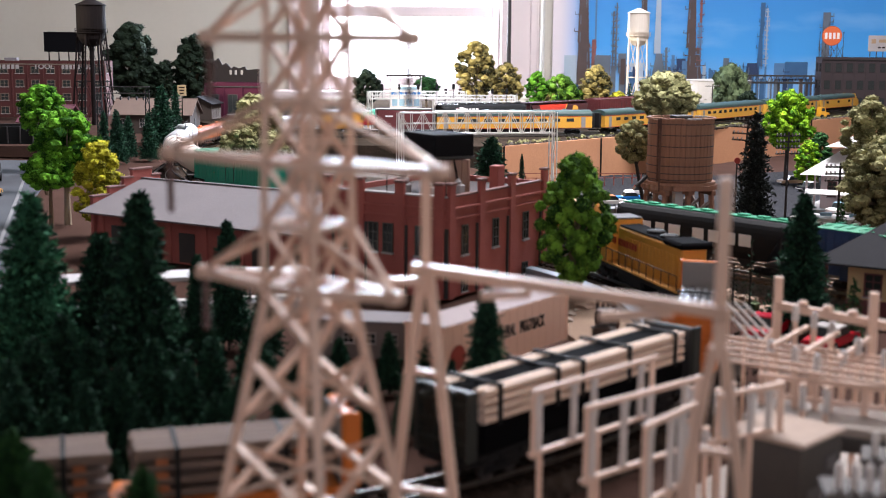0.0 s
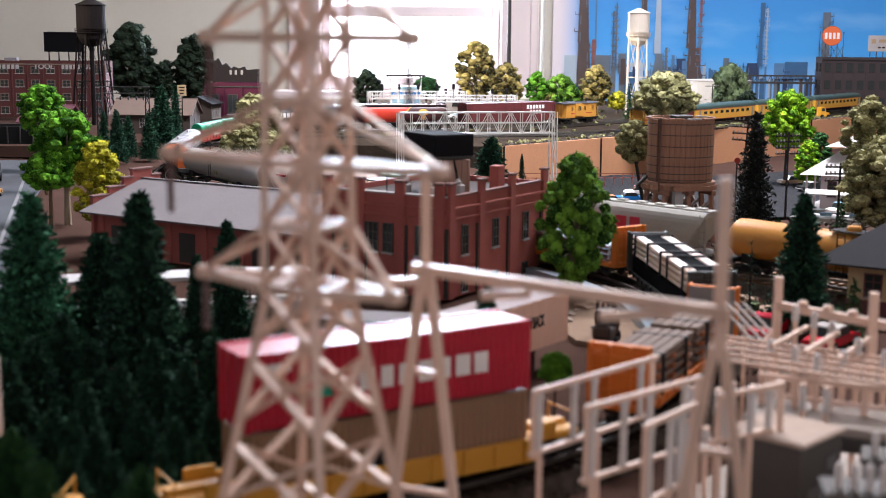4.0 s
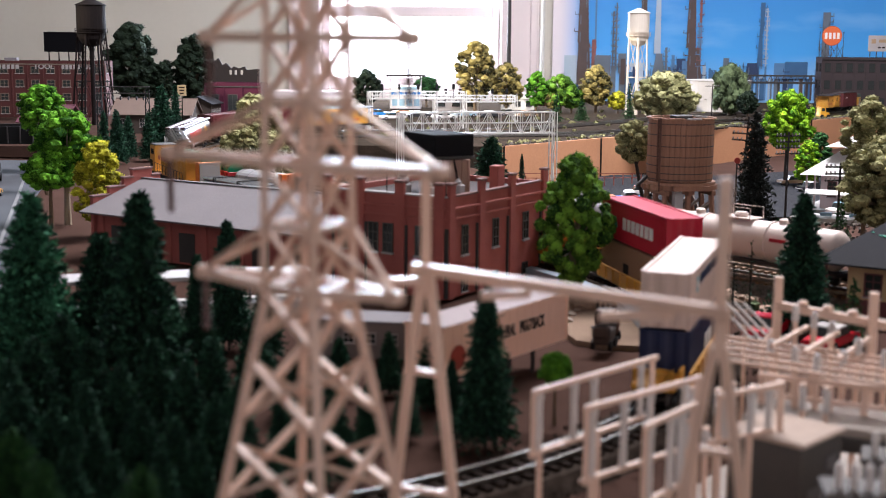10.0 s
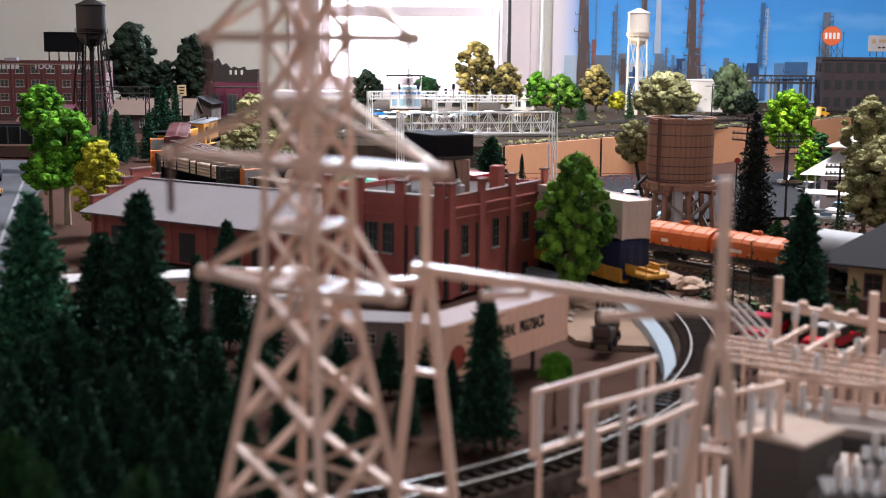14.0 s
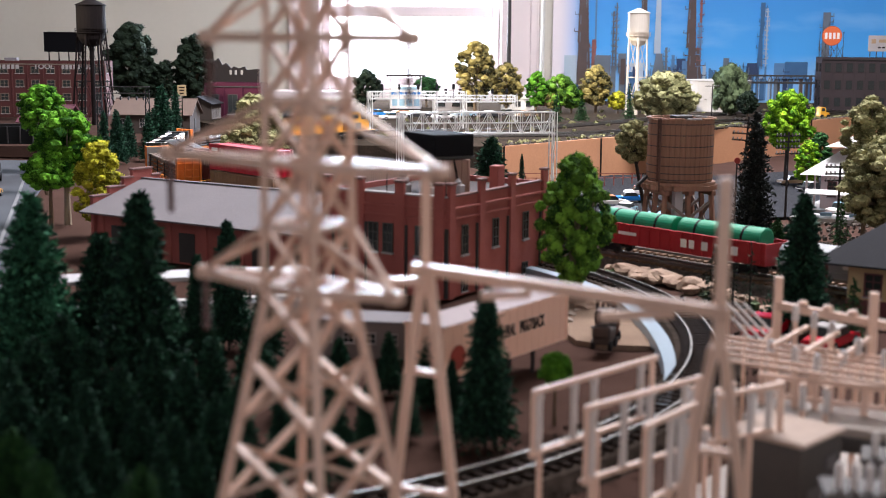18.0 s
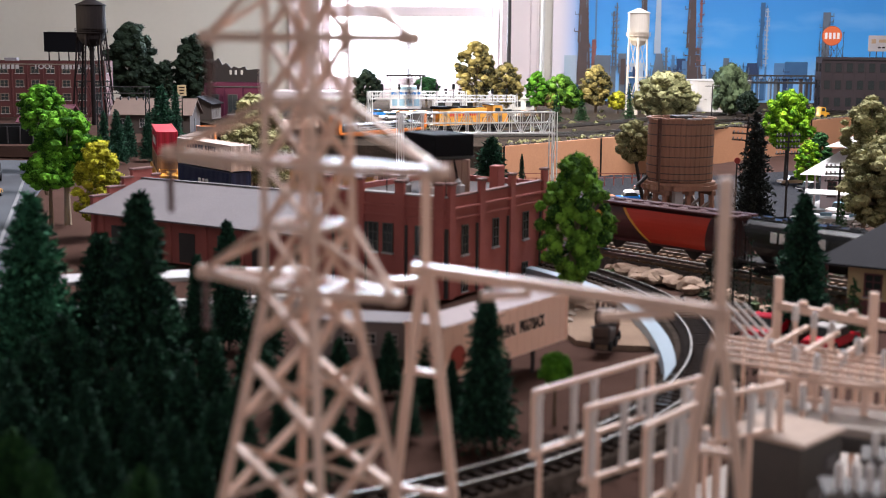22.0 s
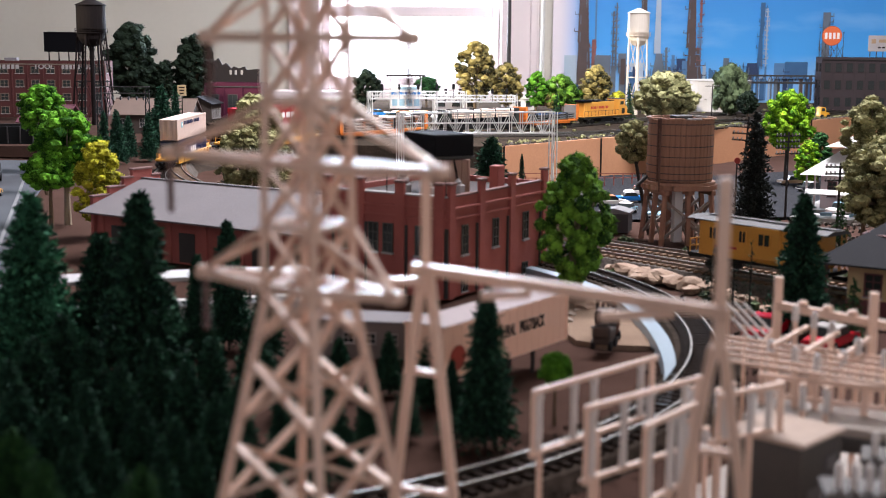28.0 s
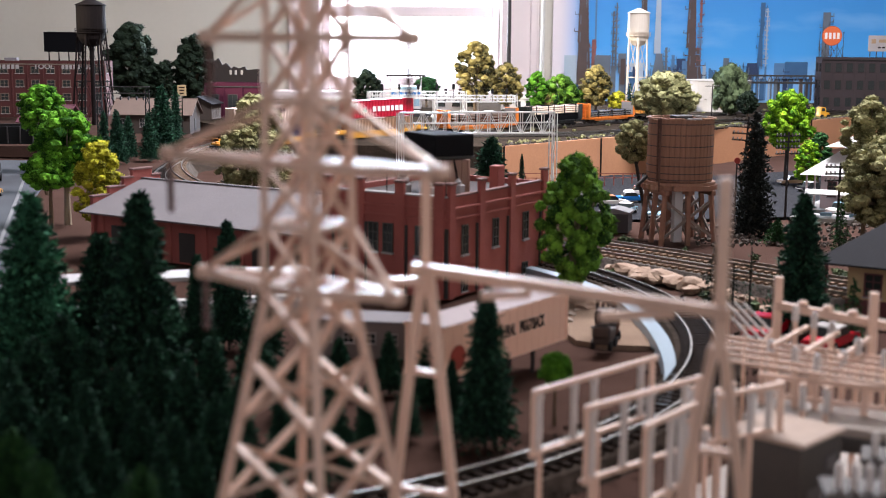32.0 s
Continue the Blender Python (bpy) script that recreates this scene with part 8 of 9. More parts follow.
def hood_loco(label, group, length=0.2):
    car = car_thing("diesel_locomotive", label, "locomotive", group)
    L = length
    part("frame", box(B(), (0, 0, 0.0145), (L, 0.034, 0.004), 0.0006), M_BLACK, car)
    part("side_stripe", box(B(), (0, 0, 0.0172), (L - 0.002, 0.0345, 0.0012)), Y_UP, car)
    bm = box(B(), (-0.028, 0, 0.033), (L - 0.076, 0.021, 0.031), 0.0012)
    hood = part("long_hood", bm, Y_UP, car)
    for s in (-1, 1):
        for k in range(16):
            part("hood_door", box(B(), (-L / 2 + 0.018 + k * 0.0066, s * 0.0107, 0.031), (0.0045, 0.0006, 0.022)), Y_UP, hood)
    bm = box(B(), (-0.028, 0, 0.0492), (L - 0.078, 0.0195, 0.0016), 0.0006)
    part("hood_roof", bm, M_FLATBLACK, car)
    for x in (-0.07, -0.045, -0.02):
        bm = lathe(B(), [(0.0075, 0), (0.0075, 0.002), (0.006, 0.0028)], 16, at=(x, 0, 0.05))
        part("roof_fan", bm, M_BLACK, car)
    part("radiator_box", box(B(), (-L / 2 + 0.022, 0, 0.0505), (0.034, 0.027, 0.005), 0.0016), M_FLATBLACK, car)
    x = L / 2 - 0.043
    bm = prism(B(), [(-0.013, 0.0175), (0.013, 0.0175), (0.013, 0.045), (0.011, 0.0515), (-0.013, 0.0525)], -0.016, 0.016)
    cab = part("cab", bm, Y_UP, car)
    cab.location.x = x
    r = part("cab_roof", box(B(), (0, 0, 0.0532), (0.027, 0.031, 0.0016), 0.0007), M_DARK, cab)
    for s in (-1, 1):
        part("cab_window", box(B(), (0, s * 0.0161, 0.0435), (0.014, 0.0008, 0.0075)), M_GLASS, cab)
        part("windscreen", box(B(), (0.0131, s * 0.008, 0.0455), (0.0008, 0.011, 0.0055)), M_GLASS, cab)
    bm = prism(B(), [(0, 0.0175), (0.02, 0.0175), (0.02, 0.031), (0.017, 0.036), (0, 0.0385)], -0.0105, 0.0105)
    o = part("nose", bm, Y_UP, car)
    o.location.x = x + 0.013
    part("headlight", box(B(), (x + 0.0334, 0, 0.033), (0.001, 0.006, 0.003), 0.0003), M_WHITE, car)
    for s in (-1, 1):
        part("nose_stripe", box(B(), (x + 0.006, s * 0.01615, 0.0255), (0.012, 0.0006, 0.012)), M_BLACK, car)
        bm = B()
        for k in range(11):
            px = -L / 2 + 0.004 + k * (L - 0.06) / 10
            bar(bm, (px, s * 0.0165, 0.0165), (px, s * 0.0165, 0.029), 0.0006)
        bar(bm, (-L / 2 + 0.004, s * 0.0165, 0.029), (L / 2 - 0.056, s * 0.0165, 0.029), 0.0006)
        part("handrail", bm, M_DARK, car)
    side_bars(car, (5, 7), 0.0078, -0.028, 0.036, 0.0108, M_GONRED, 0.95)
    part("fuel_tank", box(B(), (0, 0, 0.0085), (0.052, 0.028, 0.009), 0.002), M_BLACK, car)
    trucks(car, 0.062)
    couplers(car, L / 2)
    return car


def shell(bm, length, radius, cz, seg=28, flat=1.0, low=0.0):
    """A lying cylinder with domed ends."""
    e = radius * 0.42
    prof = [(0.0005, -length / 2), (radius * 0.55, -length / 2 + e * 0.2), (radius * 0.85, -length / 2 + e * 0.5), (radius, -length / 2 + e),
            (radius, length / 2 - e), (radius * 0.85, length / 2 - e * 0.5), (radius * 0.55, length / 2 - e * 0.2), (0.0005, length / 2)]
    lathe(bm, prof, seg, "x", (0, 0, cz))
    return bm


def tank_car(label, length, material, radius=0.017, dome=True, style=""):
    car = car_thing("tank_car", label, "railway wagon", "wagons of the freight train")
    cz = 0.0145 + radius
    part("tank", shell(B(), length, radius, cz), material, car, smooth=True)
    bm = box(B(), (0, 0, 0.012), (length + 0.004, 0.008, 0.003))
    for s in (-1, 1):
        box(bm, (s * (length / 2 - 0.022), 0, 0.0155), (0.012, 0.024, 0.009), 0.001)
        box(bm, (s * (length / 2 - 0.004), 0, 0.0125), (0.012, 0.031, 0.0028), 0.0005)
    part("underframe", bm, M_BLACK if style != "white" else M_DARK, car)
    if dome:
        part("dome", lathe(B(), [(0.006, 0), (0.006, 0.005), (0.005, 0.0065)], 16, at=(0, 0, cz + radius - 0.001)), material, car)
        bm = box(B(), (0, 0, cz + radius + 0.001), (0.034, 0.02, 0.0008))
        part("platform", bm, M_BLACK if style != "white" else material, car)
        bm = B()
        for sx in (-0.016, 0.016):
            for sy in (-0.0095, 0.0095):
                bar(bm, (sx, sy, cz + radius), (sx, sy, cz + radius + 0.0105), 0.0006)
        for sy in (-0.0095, 0.0095):
            bar(bm, (-0.016, sy, cz + radius + 0.0105), (0.016, sy, cz + radius + 0.0105), 0.0006)
        part("railing", bm, M_BLACK if style != "white" else material, car)
        ladder(car, 0, radius + 0.0012, 0.012, cz + radius, M_BLACK if style != "white" else material)
        ladder(car, 0, -radius - 0.0012, 0.012, cz + radius, M_BLACK if style != "white" else material)
    if style == "white":
        for x in (-0.07, -0.035, 0.035, 0.07):
            bm = lathe(B(), [(radius, -0.0012), (radius + 0.0009, -0.001), (radius + 0.0009, 0.001), (radius, 0.0012)], 28, "x", (x, 0, cz))
            part("band", bm, material, car)
        for s in (-1, 1):
            part("red_mark", box(B(), (0.05, s * (radius - 0.0006), cz + 0.004), (0.016, 0.0016, 0.003)), M_RED, car)
            part("red_mark", box(B(), (-0.05, s * (radius - 0.0006), cz + 0.004), (0.02, 0.0016, 0.0024)), M_RED, car)
        for x in (-0.045, 0.045):
            part("hatch", lathe(B(), [(0.0045, 0), (0.0045, 0.004), (0.003, 0.005)], 14, at=(x, 0, cz + radius - 0.001)), material, car)
    trucks(car, length / 2 - 0.022)
    couplers(car, length / 2 + 0.003)
    return car


def curved_hopper(label, length, material, style):
    """A covered hopper with round sides, slanted ends and roof hatches."""
    car = car_thing("covered_hopper_car", label, "railway wagon", "wagons of the freight train")
    L = length
    n = 14
    prof = []
    for k in range(n + 1):
        a = math.pi * (0.13 + 0.74 * k / n)
        prof.append((0.0178 * math.cos(a) / math.cos(0.0), 0.0))
    out = [(-0.0125, 0.015)]
    for k in range(9):
        a = radians(-40 + 80 * k / 8)
        out.append((-0.0172 * math.cos(a) - 0.0006, 0.032 + 0.0185 * math.sin(a) / math.sin(radians(40)) * 0.78))
    out.append((-0.010, 0.0495))
    half = out + [(-x, z) for x, z in out[::-1]]
    verts, faces = [], []
    for x, sc in ((-L / 2 + 0.003, 0), (L / 2 - 0.003, 0)):
        for y, z in half:
            inset = 0.02 * max(0, (0.042 - z)) / 0.027
            verts.append((x - math.copysign(inset, x), y, z))
    m = len(half)
    faces = [tuple(range(m))[::-1], tuple(range(m, 2 * m))] + [(k, (k + 1) % m, m + (k + 1) % m, m + k) for k in range(m)]
    npart("body", verts, faces, material, car, smooth=False)
    bm = box(B(), (0, 0, 0.0505), (L - 0.004, 0.012, 0.0012), 0.0004)
    for k in range(9):
        box(bm, (-L / 2 + 0.016 + k * (L - 0.032) / 8, 0, 0.0518), (0.011, 0.007, 0.0018), 0.0006)
    part("roof_walk", bm, M_HOPDARK if style == "red" else material if style != "green_top" else M_GRN2, car)
    for s in (-1, 1):
        part("end_sill", box(B(), (s * (L / 2 - 0.012), 0, 0.0125), (0.026, 0.026, 0.003), 0.0005), M_DARK if style != "grey" else material, car)
        ladder(car, s * (L / 2 - 0.004), -0.0145, 0.012, 0.048, M_DARK if style != "grey" else material)
        ladder(car, s * (L / 2 - 0.004), 0.0145, 0.012, 0.048, M_DARK if style != "grey" else material)
        bm = bar(B(), (s * (L / 2 - 0.003), -0.013, 0.014), (s * (L / 2 - 0.003), -0.013, 0.048), 0.001)
        bar(bm, (s * (L / 2 - 0.003), 0.013, 0.014), (s * (L / 2 - 0.003), 0.013, 0.048), 0.001)
        part("end_post", bm, material, car)
    for x in (-0.045, 0.0, 0.045):
        bm = lathe(B(), [(0.003, 0.005), (0.014, 0.0155)], 4, at=(x, 0, 0))
        part("hopper_bay", bm, M_DARK, car)
    if style == "grey":
        side_bars(car, (4,), 0.022, 0.005, 0.0315, 0.0181, M_RED, 0.95)
        side_patch(car, "data_bar", -0.058, 0.034, 0.022, 0.0035, 0.0179, M_DARK)
    elif style == "green_top":
        side_bars(car, (3, 4), 0.0145, 0.0, 0.032, 0.0181, M_WHITE, 1.5)
    elif style == "black":
        side_bars(car, (2, 4), 0.012, -0.044, 0.038, 0.0181, M_WHITE, 0.9)
        for s in (-1, 1):
            pts = [(0.0125 * math.cos(t), 0.0125 * math.sin(t)) for t in (radians(70 + 220 * k / 18) for k in range(19))] + [(-0.002, 0)]
            o = part("half_disc_mark", prism(B(), pts, s * 0.0181, s * 0.01835), M_WHITE, car)
            o.matrix_basis = Matrix.Translation((0.058, 0, 0.0325)) @ Matrix.Diagonal((1.1, 1, 1.05, 1))
            o2 = part("triangle_mark", prism(B(), [(-0.002, 0), (0.0085, -0.0115), (0.0115, 0.0), (0.0085, 0.0115)], s * 0.0181, s * 0.0183), M_RED, car)
            o2.location = (0.058, 0, 0.0325)
    elif style == "red":
        def wrap(name, a0, a1, b0, b1, tint, lift):
            """A painted field that follows the round side between two slanted edges."""
            for s in (-1, 1):
                vs = []
                for y, z in out[:-1]:
                    q = (z - 0.015) / 0.0345
                    for xx in (a0 + (a1 - a0) * q, b0 + (b1 - b0) * q):
                        vs.append((xx, s * (-y + lift), z))
                npart(name, vs, [(2 * k, 2 * k + 1, 2 * k + 3, 2 * k + 2) for k in range(len(out) - 2)], tint, car)

        wrap("red_panel", 0.0095, -0.0285, 0.068, 0.074, M_HOPRED, 0.0003)
        wrap("gold_stripe", 0.006, -0.032, 0.0095, -0.0285, Y_CAR, 0.0004)
        for s in (-1, 1):
            vs = []
            for k in range(15):
                z = 0.021 + 0.0015 * k
                hw = 0.0045 if z < 0.0315 else 0.0105 * math.sqrt(max(0.02, 1 - ((z - 0.0335) / 0.0092) ** 2))
                yy = 0.0172 * math.cos(radians(40) * (z - 0.032) / 0.0144) + 0.0012
                vs += [(-0.052 - hw, s * yy, z), (-0.052 + hw, s * yy, z)]
            npart("wheat_mark", vs, [(2 * k, 2 * k + 1, 2 * k + 3, 2 * k + 2) for k in range(14)], Y_CAR, car)
            part("roof_edge", box(B(), (0, s * 0.0125, 0.0502), (L - 0.004, 0.008, 0.0022), 0.0005), M_HOPDARK, car)
            part("side_sill", box(B(), (0, s * 0.0128, 0.0158), (L - 0.006, 0.002, 0.0026), 0.0004), M_HOPDARK, car)
            part("end_wall", box(B(), (s * (L / 2 - 0.004), 0, 0.032), (0.002, 0.027, 0.034), 0.0004), M_HOPDARK, car)
    trucks(car, L / 2 - 0.024)
    couplers(car, L / 2)
    return car


def box_car(label, length, material, words, roof_mat, ribs=24):
    car = car_thing("box_car", label, "railway wagon", "wagons of the freight train")
    L = length
    bm = box(B(), (0, 0, 0.0325), (L, 0.033, 0.037), 0.0005)
    spots, ends = [], []
    for s in (-1, 1):
        for k in range(ribs):
            x = -L / 2 + 0.004 + k * (L - 0.008) / (ribs - 1)
            if abs(x) > 0.022:
                spots.append(Matrix.Translation((x, s * 0.01665, 0.0325)))
        for z in range(7):
            ends.append(Matrix.Translation((s * (L / 2 + 0.0003), 0, 0.018 + z * 0.0048)))
    body = part("body", bm, material, car)
    for nm, size, places in (("rib", (0.0009, 0.0006, 0.034), spots), ("end_rib", (0.0008, 0.03, 0.0022), ends)):
        first = part(nm, box(B(), (0, 0, 0), size), material, body)
        first.matrix_basis = places[0]
        for m in places[1:]:
            again(first, body, m)
    bm = prism(B(), [(-0.0168, 0.051), (0.0168, 0.051), (0.0168, 0.0517), (0, 0.0535), (-0.0168, 0.0517)], -L / 2, L / 2)
    o = part("roof", bm, roof_mat, car)
    o.rotation_euler.z = math.pi / 2
    bm = B()
    for k in range(14):
        box(bm, (-L / 2 + 0.006 + k * (L - 0.012) / 13, 0, 0.0535), (0.0012, 0.033, 0.0007))
    part("roof_ribs", bm, roof_mat, car)
    for s in (-1, 1):
        for x in (-0.0105, 0.0105):
            bm = box(B(), (x, s * 0.0171, 0.032), (0.0195, 0.0011, 0.033), 0.0003)
            for z in (0.022, 0.03, 0.038):
                box(bm, (x, s * 0.0178, z), (0.017, 0.0005, 0.0008))
            d = part("door", bm, material, car)
            part("door_rod", rod(B(), (x + 0.005, s * 0.018, 0.018), (x + 0.005, s * 0.018, 0.046), 0.0004, seg=6), M_DARK, d)
        part("sill", box(B(), (0, s * 0.0155, 0.0125), (L * 0.7, 0.002, 0.004), 0.0005), material, car)
        ladder(car, s * (L / 2 - 0.006), -0.0172, 0.013, 0.05, material)
        ladder(car, s * (L / 2 - 0.006), 0.0172, 0.013, 0.05, material)
    for w, size, x, z in words:
        side_bars(car, w, size, x, z, 0.0167, M_WHITE, 1.0)
    trucks(car, L / 2 - 0.028)
    couplers(car, L / 2)
    return car


def coil_car(label, length, material):
    """A trough car under two ribbed covers."""
    car = car_thing("coil_car", label, "railway wagon", "wagons of the freight train")
    L = length
    bm = box(B(), (0, 0, 0.0135), (L, 0.031, 0.005), 0.0005)
    for s in (-1, 1):
        for k in range(15):
            box(bm, (-L / 2 + 0.006 + k * (L - 0.012) / 14, s * 0.0158, 0.0145), (0.0016, 0.0016, 0.008))
    part("trough", bm, M_DARK if material is M_OCOIL else material, car)
    for s in (-1, 1):
        out = [(-0.0165, 0.0165), (0.0165, 0.0165), (0.0165, 0.025)] + [(0.0165 * math.cos(a), 0.025 + 0.0105 * math.sin(a)) for a in (radians(20 * k) for k in range(1, 9))] + [(-0.0165, 0.025)]
        bm = prism(B(), out, -L / 4 + 0.002, L / 4 - 0.002)
        cv = part("cover", bm, material, car)
        cv.matrix_basis = pose(s * L / 4, 0, 0, 0, 0, 90)
        for k in range(6):
            bm = prism(B(), [(x * 1.02, 0.0165 + (z - 0.0165) * 1.03) for x, z in out], -0.0006, 0.0006)
            o = part("rib", bm, material, cv)
            o.location.y = -L / 4 + 0.008 + k * (L / 2 - 0.016) / 5
        part("lifting_lug", box(B(), (s * L / 4, 0, 0.037), (0.01, 0.003, 0.004), 0.0006), material, car)
    side_patch(car, "data_bar", 0.03, 0.0215, 0.012, 0.003, 0.0166, M_WHITE)
    side_patch(car, "data_bar", -0.05, 0.0215, 0.008, 0.003, 0.0166, M_WHITE)
    trucks(car, L / 2 - 0.025)
    couplers(car, L / 2)
    return car


def gondola(label, length):
    car = car_thing("gondola_car", label, "railway wagon", "wagons of the freight train")
    L = length
    bm = box(B(), (0, 0, 0.0125), (L, 0.031, 0.002))
    for s in (-1, 1):
        box(bm, (0, s * 0.0155, 0.0215), (L, 0.0012, 0.018), 0.0003)
        box(bm, (s * (L / 2 - 0.0006), 0, 0.0215), (0.0012, 0.031, 0.018), 0.0003)
        box(bm, (0, s * 0.0159, 0.0307), (L, 0.0022, 0.0013))
        for k in range(17):
            x = -L / 2 + 0.006 + k * (L - 0.012) / 16
            box(bm, (x, s * 0.0166, 0.0215), (0.0016, 0.0014, 0.0165))
    part("body", bm, M_GONRED, car)
    for k, (x0, x1) in enumerate(((-L / 2 + 0.01, -0.003), (0.003, L / 2 - 0.01))):
        pipe = part("pipe", lathe(B(), [(0.0095, x0), (0.0108, x0 + 0.0008), (0.0108, x1 - 0.0008), (0.0095, x1)], 26, "x", (0, 0, 0.0315)), M_GRN2, car)
        for x in (x0 + 0.02, (x0 + x1) / 2, x1 - 0.02):
            part("strap", rod(B(), (x - 0.0012, 0, 0.0315), (x + 0.0012, 0, 0.0315), 0.0111, seg=26), M_BLACK, car)
    side_bars(car, (2, 1, 3), 0.0105, 0.045, 0.0215, 0.0175, M_WHITE, 1.1)
    side_patch(car, "number_bar", -0.05, 0.0225, 0.022, 0.003, 0.0174, M_WHITE)
    trucks(car, L / 2 - 0.026)
    couplers(car, L / 2)
    return car


def caboose(label, group, length=0.145):
    car = car_thing("caboose", label, "railway wagon", group)
    L = length
    part("underframe", box(B(), (0, 0, 0.0125), (L, 0.03, 0.003), 0.0005), M_BLACK, car)
    bm = box(B(), (0, 0, 0.0295), (L - 0.026, 0.0315, 0.031), 0.0006)
    for s in (-1, 1):
        box(bm, (0.012, s * 0.0165, 0.031), (0.03, 0.003, 0.028), 0.0006)
    part("body", bm, Y_UP, car)
    out = [(-0.0175, 0.0445), (0.0175, 0.0445), (0.0175, 0.0455), (0.009, 0.0478), (-0.009, 0.0478), (-0.0175, 0.0455)]
    o = part("roof", prism(B(), out, -L / 2, L / 2), M_DARK, car)
    o.rotation_euler.z = math.pi / 2
    bm = box(B(), (0.006, 0, 0.0487), (L * 0.9, 0.008, 0.0008))
    part("roof_walk", bm, M_DARK, car)
    part("smoke_stack", rod(B(), (-0.032, 0.006, 0.047), (-0.032, 0.006, 0.0555), 0.0018, seg=10), M_BLACK, car)
    for s in (-1, 1):
        for x, w, y in ((-0.044, 0.0075, 0.016), (-0.012, 0.0075, 0.016), (0.012, 0.012, 0.0182), (0.038, 0.0075, 0.016)):
            wi = part("window", box(B(), (x, s * y, 0.0345), (w, 0.0008, 0.0095)), M_GLASS, car)
            bm = B()
            for u in (-w / 2, w / 2, 0):
                box(bm, (x + u, s * (y + 0.0003), 0.0345), (0.0008, 0.001, 0.0105))
            part("window_frame", bm, Y_UP, wi)
        bm = B()
        for k in (-0.014, -0.005, 0.005, 0.014):
            bar(bm, (s * (L / 2 - 0.002), k, 0.013), (s * (L / 2 - 0.002), k, 0.026), 0.0008)
        for z in (0.0195, 0.026):
            bar(bm, (s * (L / 2 - 0.002), -0.0145, z), (s * (L / 2 - 0.002), 0.0145, z), 0.0008)
        part("railing", bm, M_YWELL, car)
        ladder(car, s * (L / 2 - 0.001), 0.009, 0.013, 0.047, Y_UP, False, 0.007, 8)
        part("end_platform", box(B(), (s * (L / 2 - 0.007), 0, 0.0135), (0.014, 0.03, 0.0015)), M_BLACK, car)
        for x in (-0.03, 0.03):
            part("lettering_bar", box(B(), (x, s * 0.0159, 0.0235), (0.024, 0.0003, 0.002)), M_GONRED, car)
    trucks(car, 0.042)
    couplers(car, L / 2)
    return car


def coach(label, length=0.335, windows=10, nose=False):
    car = car_thing("passenger_car" if not nose else "streamlined_locomotive", label, "railway carriage" if not nose else "locomotive", "cars of the passenger train")
    L = length
    bm = box(B(), (0, 0, 0.0245), (L, 0.0345, 0.0235), 0.0008)
    part("side_body", bm, Y_CAR, car)
    out = [(-0.0172, 0.0363), (0.0172, 0.0363), (0.0172, 0.041)] + [(0.0172 * math.cos(a), 0.041 + 0.0065 * math.sin(a)) for a in (radians(22.5 * k) for k in range(1, 8))] + [(-0.0172, 0.041)]
    o = part("roof", prism(B(), out, -L / 2, L / 2), G_COACH, car)
    o.rotation_euler.z = math.pi / 2
    part("red_line", box(B(), (0, 0, 0.0357), (L - 0.001, 0.0349, 0.0008)), M_GONRED, car)
    part("red_line", box(B(), (0, 0, 0.0133), (L - 0.001, 0.0349, 0.0008)), M_GONRED, car)
    part("skirt", box(B(), (0, 0, 0.0095), (L * 0.55, 0.026, 0.006), 0.001), M_BLACK, car)
    for s in (-1, 1):
        for k in range(windows):
            x = -L / 2 + 0.045 + k * (L - 0.09) / (windows - 1)
            part("window", box(B(), (x, s * 0.0173, 0.0285), (0.0145, 0.0006, 0.0062), 0.0002), M_GLASS, car)
        for x in (-L / 2 + 0.018, L / 2 - 0.018):
            part("door", box(B(), (x, s * 0.0173, 0.024), (0.0085, 0.0008, 0.0205)), GREYB, car)
        part("diaphragm", box(B(), (s * (L / 2 + 0.004), 0, 0.027), (0.008, 0.018, 0.029), 0.001), M_BLACK, car)
    for k in range(5):
        part("roof_vent", box(B(), (-L / 2 + 0.05 + k * (L - 0.1) / 4, 0.004, 0.0475), (0.008, 0.006, 0.0022), 0.0006), G_COACH, car)
    if nose:
        bm = prism(B(), [(0, 0.0128), (0.03, 0.0128), (0.034, 0.018), (0.03, 0.029), (0.016, 0.034), (0.006, 0.0445), (0, 0.047)], -0.0165, 0.0165)
        o = part("nose", bm, Y_CAR, car)
        o.location.x = L / 2
    trucks(car, L / 2 - 0.035)
    couplers(car, L / 2 + 0.002)
    return car


def baggage(label, length=0.105):
    car = car_thing("box_car", label, "railway wagon", "cars of the passenger train")
    L = length
    bm = box(B(), (0, 0, 0.031), (L, 0.033, 0.036), 0.0006)
    for s in (-1, 1):
        for k in range(14):
            box(bm, (-L / 2 + 0.004 + k * (L - 0.008) / 13, s * 0.0166, 0.031), (0.001, 0.0007, 0.034))
        box(bm, (0, s * 0.0169, 0.030), (0.022, 0.001, 0.031), 0.0004)
    part("body", bm, M_MAROON, car)
    part("roof", box(B(), (0, 0, 0.0498), (L, 0.034, 0.002), 0.0006), M_DARK, car)
    side_patch(car, "number_bar", -0.03, 0.037, 0.014, 0.003, 0.0172, M_WHITE)
    trucks(car, L / 2 - 0.02)
    couplers(car, L / 2)
    return car


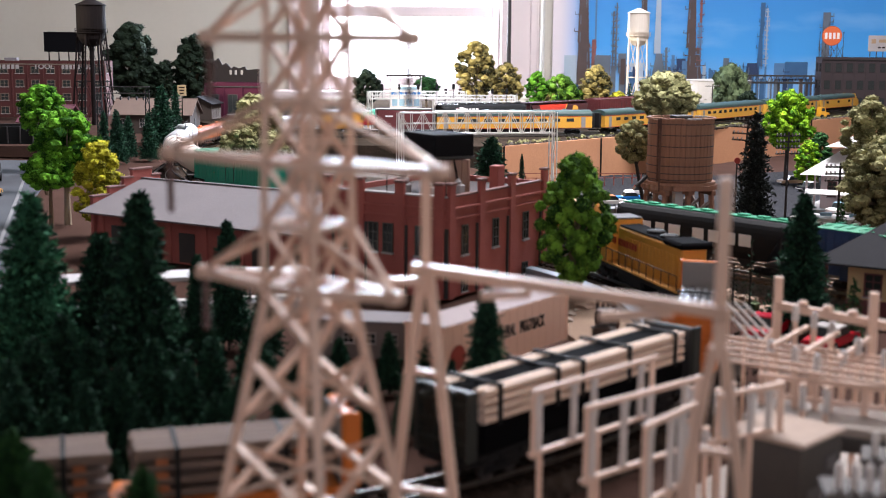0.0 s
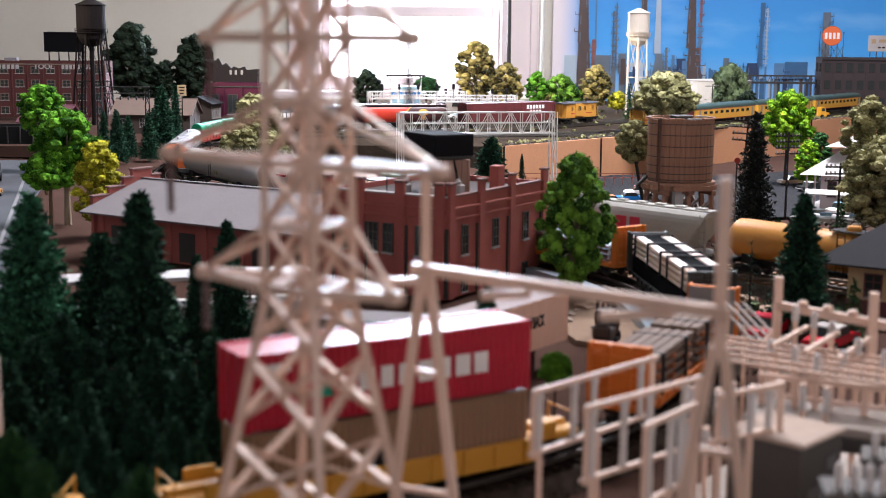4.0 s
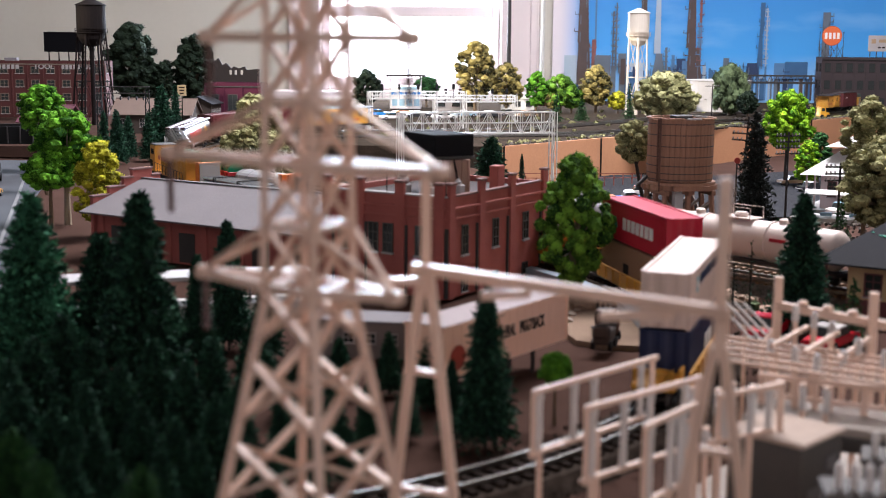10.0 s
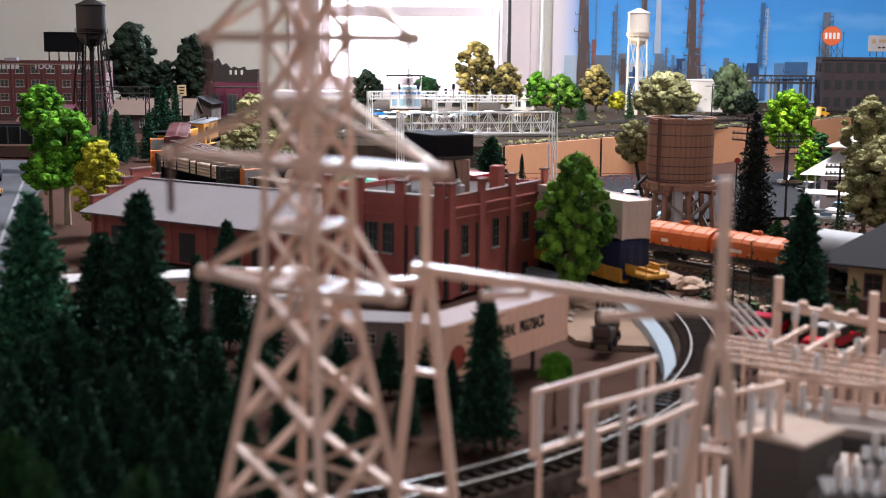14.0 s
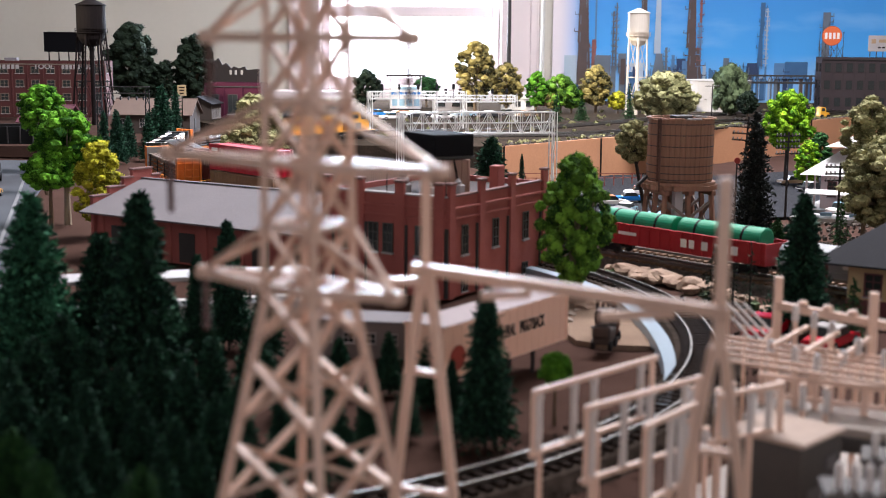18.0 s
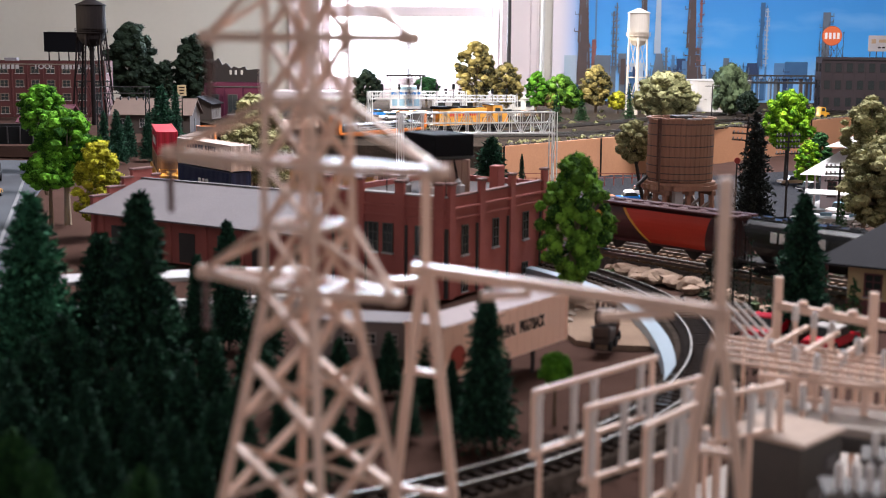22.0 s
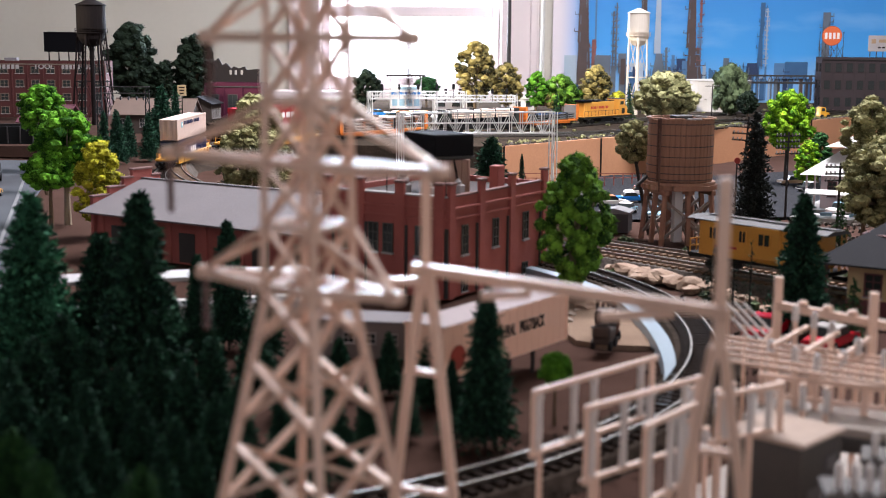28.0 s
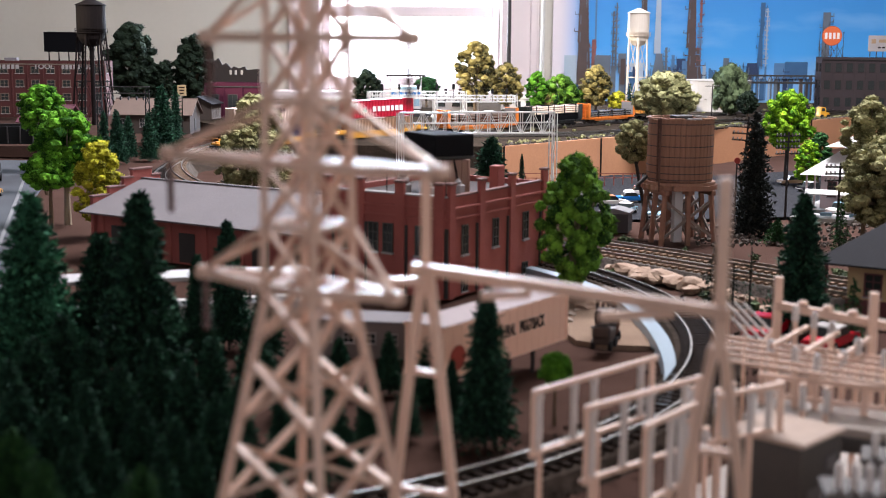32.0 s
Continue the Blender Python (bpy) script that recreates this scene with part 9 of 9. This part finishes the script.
STACK = [  # car, distance ahead of the last one's middle, half truck distance
    (stack_car("yellow well car with ivory container stacked on a navy one", M_NAVY, M_CREAM, 0.14, "M"), 0.016, 0.092),
    (stack_car("yellow well car with red container stacked on a tan one", M_BEIGE, M_RED, 0.14, "H"), 0.257, 0.092),
    (bulkhead_flat("orange bulkhead flat car loaded with banded lumber", O_FLAT, GREYB, "lumber"), 0.498, 0.067),
    (bulkhead_flat("black bulkhead flat car loaded with white pipes", mat("dark_green_black", (0.02, 0.025, 0.022), 0.55), mat("black_lining", (0.03, 0.03, 0.033), 0.7), "pipes"), 0.735, 0.067),
    (bulkhead_flat("orange bulkhead flat car loaded with silver tubes", O_FLAT, GREYB, "tubes"), 0.955, 0.067),
    (hood_loco("yellow and black hood diesel locomotive of the stack train", "wagons of the stack train"), 1.172, 0.062),
]
FREIGHT = [
    (caboose("yellow caboose with black roof ending the freight train", "wagons of the freight train"), 0.394, 0.042),
    (box_car("maroon ribbed box car with white lettering", 0.236, M_MAROON, [((6,), 0.0105, 0.062, 0.0425), ((4,), 0.0105, 0.062, 0.032)], M_MAROON), 0.615, 0.085),
    (curved_hopper("red and brown covered hopper with gold stripes", 0.208, M_HOPDARK, "red"), 0.872, 0.076),
    (curved_hopper("gloss black covered hopper with white half disc", 0.206, M_TANKBLACK, "black"), 1.083, 0.076),
    (gondola("red gondola loaded with green pipes", 0.208), 1.302, 0.077),
    (coil_car("grey coil car with ribbed covers", 0.236, M_GTANK), 1.536, 0.09),
    (coil_car("orange coil car with ribbed covers", 0.16, M_OCOIL), 1.746, 0.055),
    (tank_car("plain grey tank car", 0.2, M_GTANK), 1.944, 0.07),
    (tank_car("off-white banded tank car with red marks", 0.21, M_WTANK, style="white"), 2.168, 0.075),
    (box_car("bright green box car with white panel", 0.195, M_GRN, [], M_GRN), 2.398, 0.065),
    (curved_hopper("light grey covered hopper with red lettering", 0.215, M_HOPGREY, "grey"), 2.632, 0.08),
    (tank_car("long ochre yellow tank car", 0.236, M_YTANK), 2.88, 0.088),
    (curved_hopper("black covered hopper with green roof", 0.196, M_BLACK, "green_top"), 3.13, 0.072),
    (box_car("deep blue box car", 0.16, M_BLUE, [], M_GRN2), 3.335, 0.05),
]
PASSENGER = [
    (caboose("yellow caboose behind the passenger train", "cars of the passenger train", 0.105), 0.572, 0.03),
    (baggage("maroon baggage car of the passenger train"), 0.69, 0.03),
    (coach("yellow coach with dark green roof", 0.31, 9), 0.905, 0.12),
    (coach("yellow coach with dark green roof", 0.335, 10), 1.245, 0.13),
    (coach("yellow coach with dark green roof", 0.335, 10), 1.604, 0.13),
    (coach("yellow coach with dark green roof", 0.335, 10), 1.96, 0.13),
    (coach("yellow streamlined locomotive with dark green roof", 0.25, 3, nose=True), 2.27, 0.09),
]


def between(t, table):
    for (a, u), (b, v) in zip(table, table[1:]):
        if t <= b:
            return u + (v - u) * (t - a) / (b - a)
    return table[-1][1]


def motions():
    """All that moves: three trains along their lines."""
    times = [0.5 * k for k in range(65)]
    run_a = [(0, 0.646), (6, 1.186), (13, 1.81), (20, 2.405), (22, 2.57), (24, 2.73), (28, 3.03), (30, 3.155), (32, 3.265)]
    for car, ahead, half in STACK:
        walk(car, [(t, ROUTE_A.car(between(t, run_a) + ahead, half)) for t in times])
    for car, ahead, half in FREIGHT:
        walk(car, [(t, ROUTE_B.car(ahead + 0.1 * t, half)) for t in times])
    for car, ahead, half in PASSENGER:
        walk(car, [(t, ROUTE_C.car(min(ahead + 0.167 * t, ROUTE_C.length - 0.35 - (2.27 - ahead)), half)) for t in times])


motions()
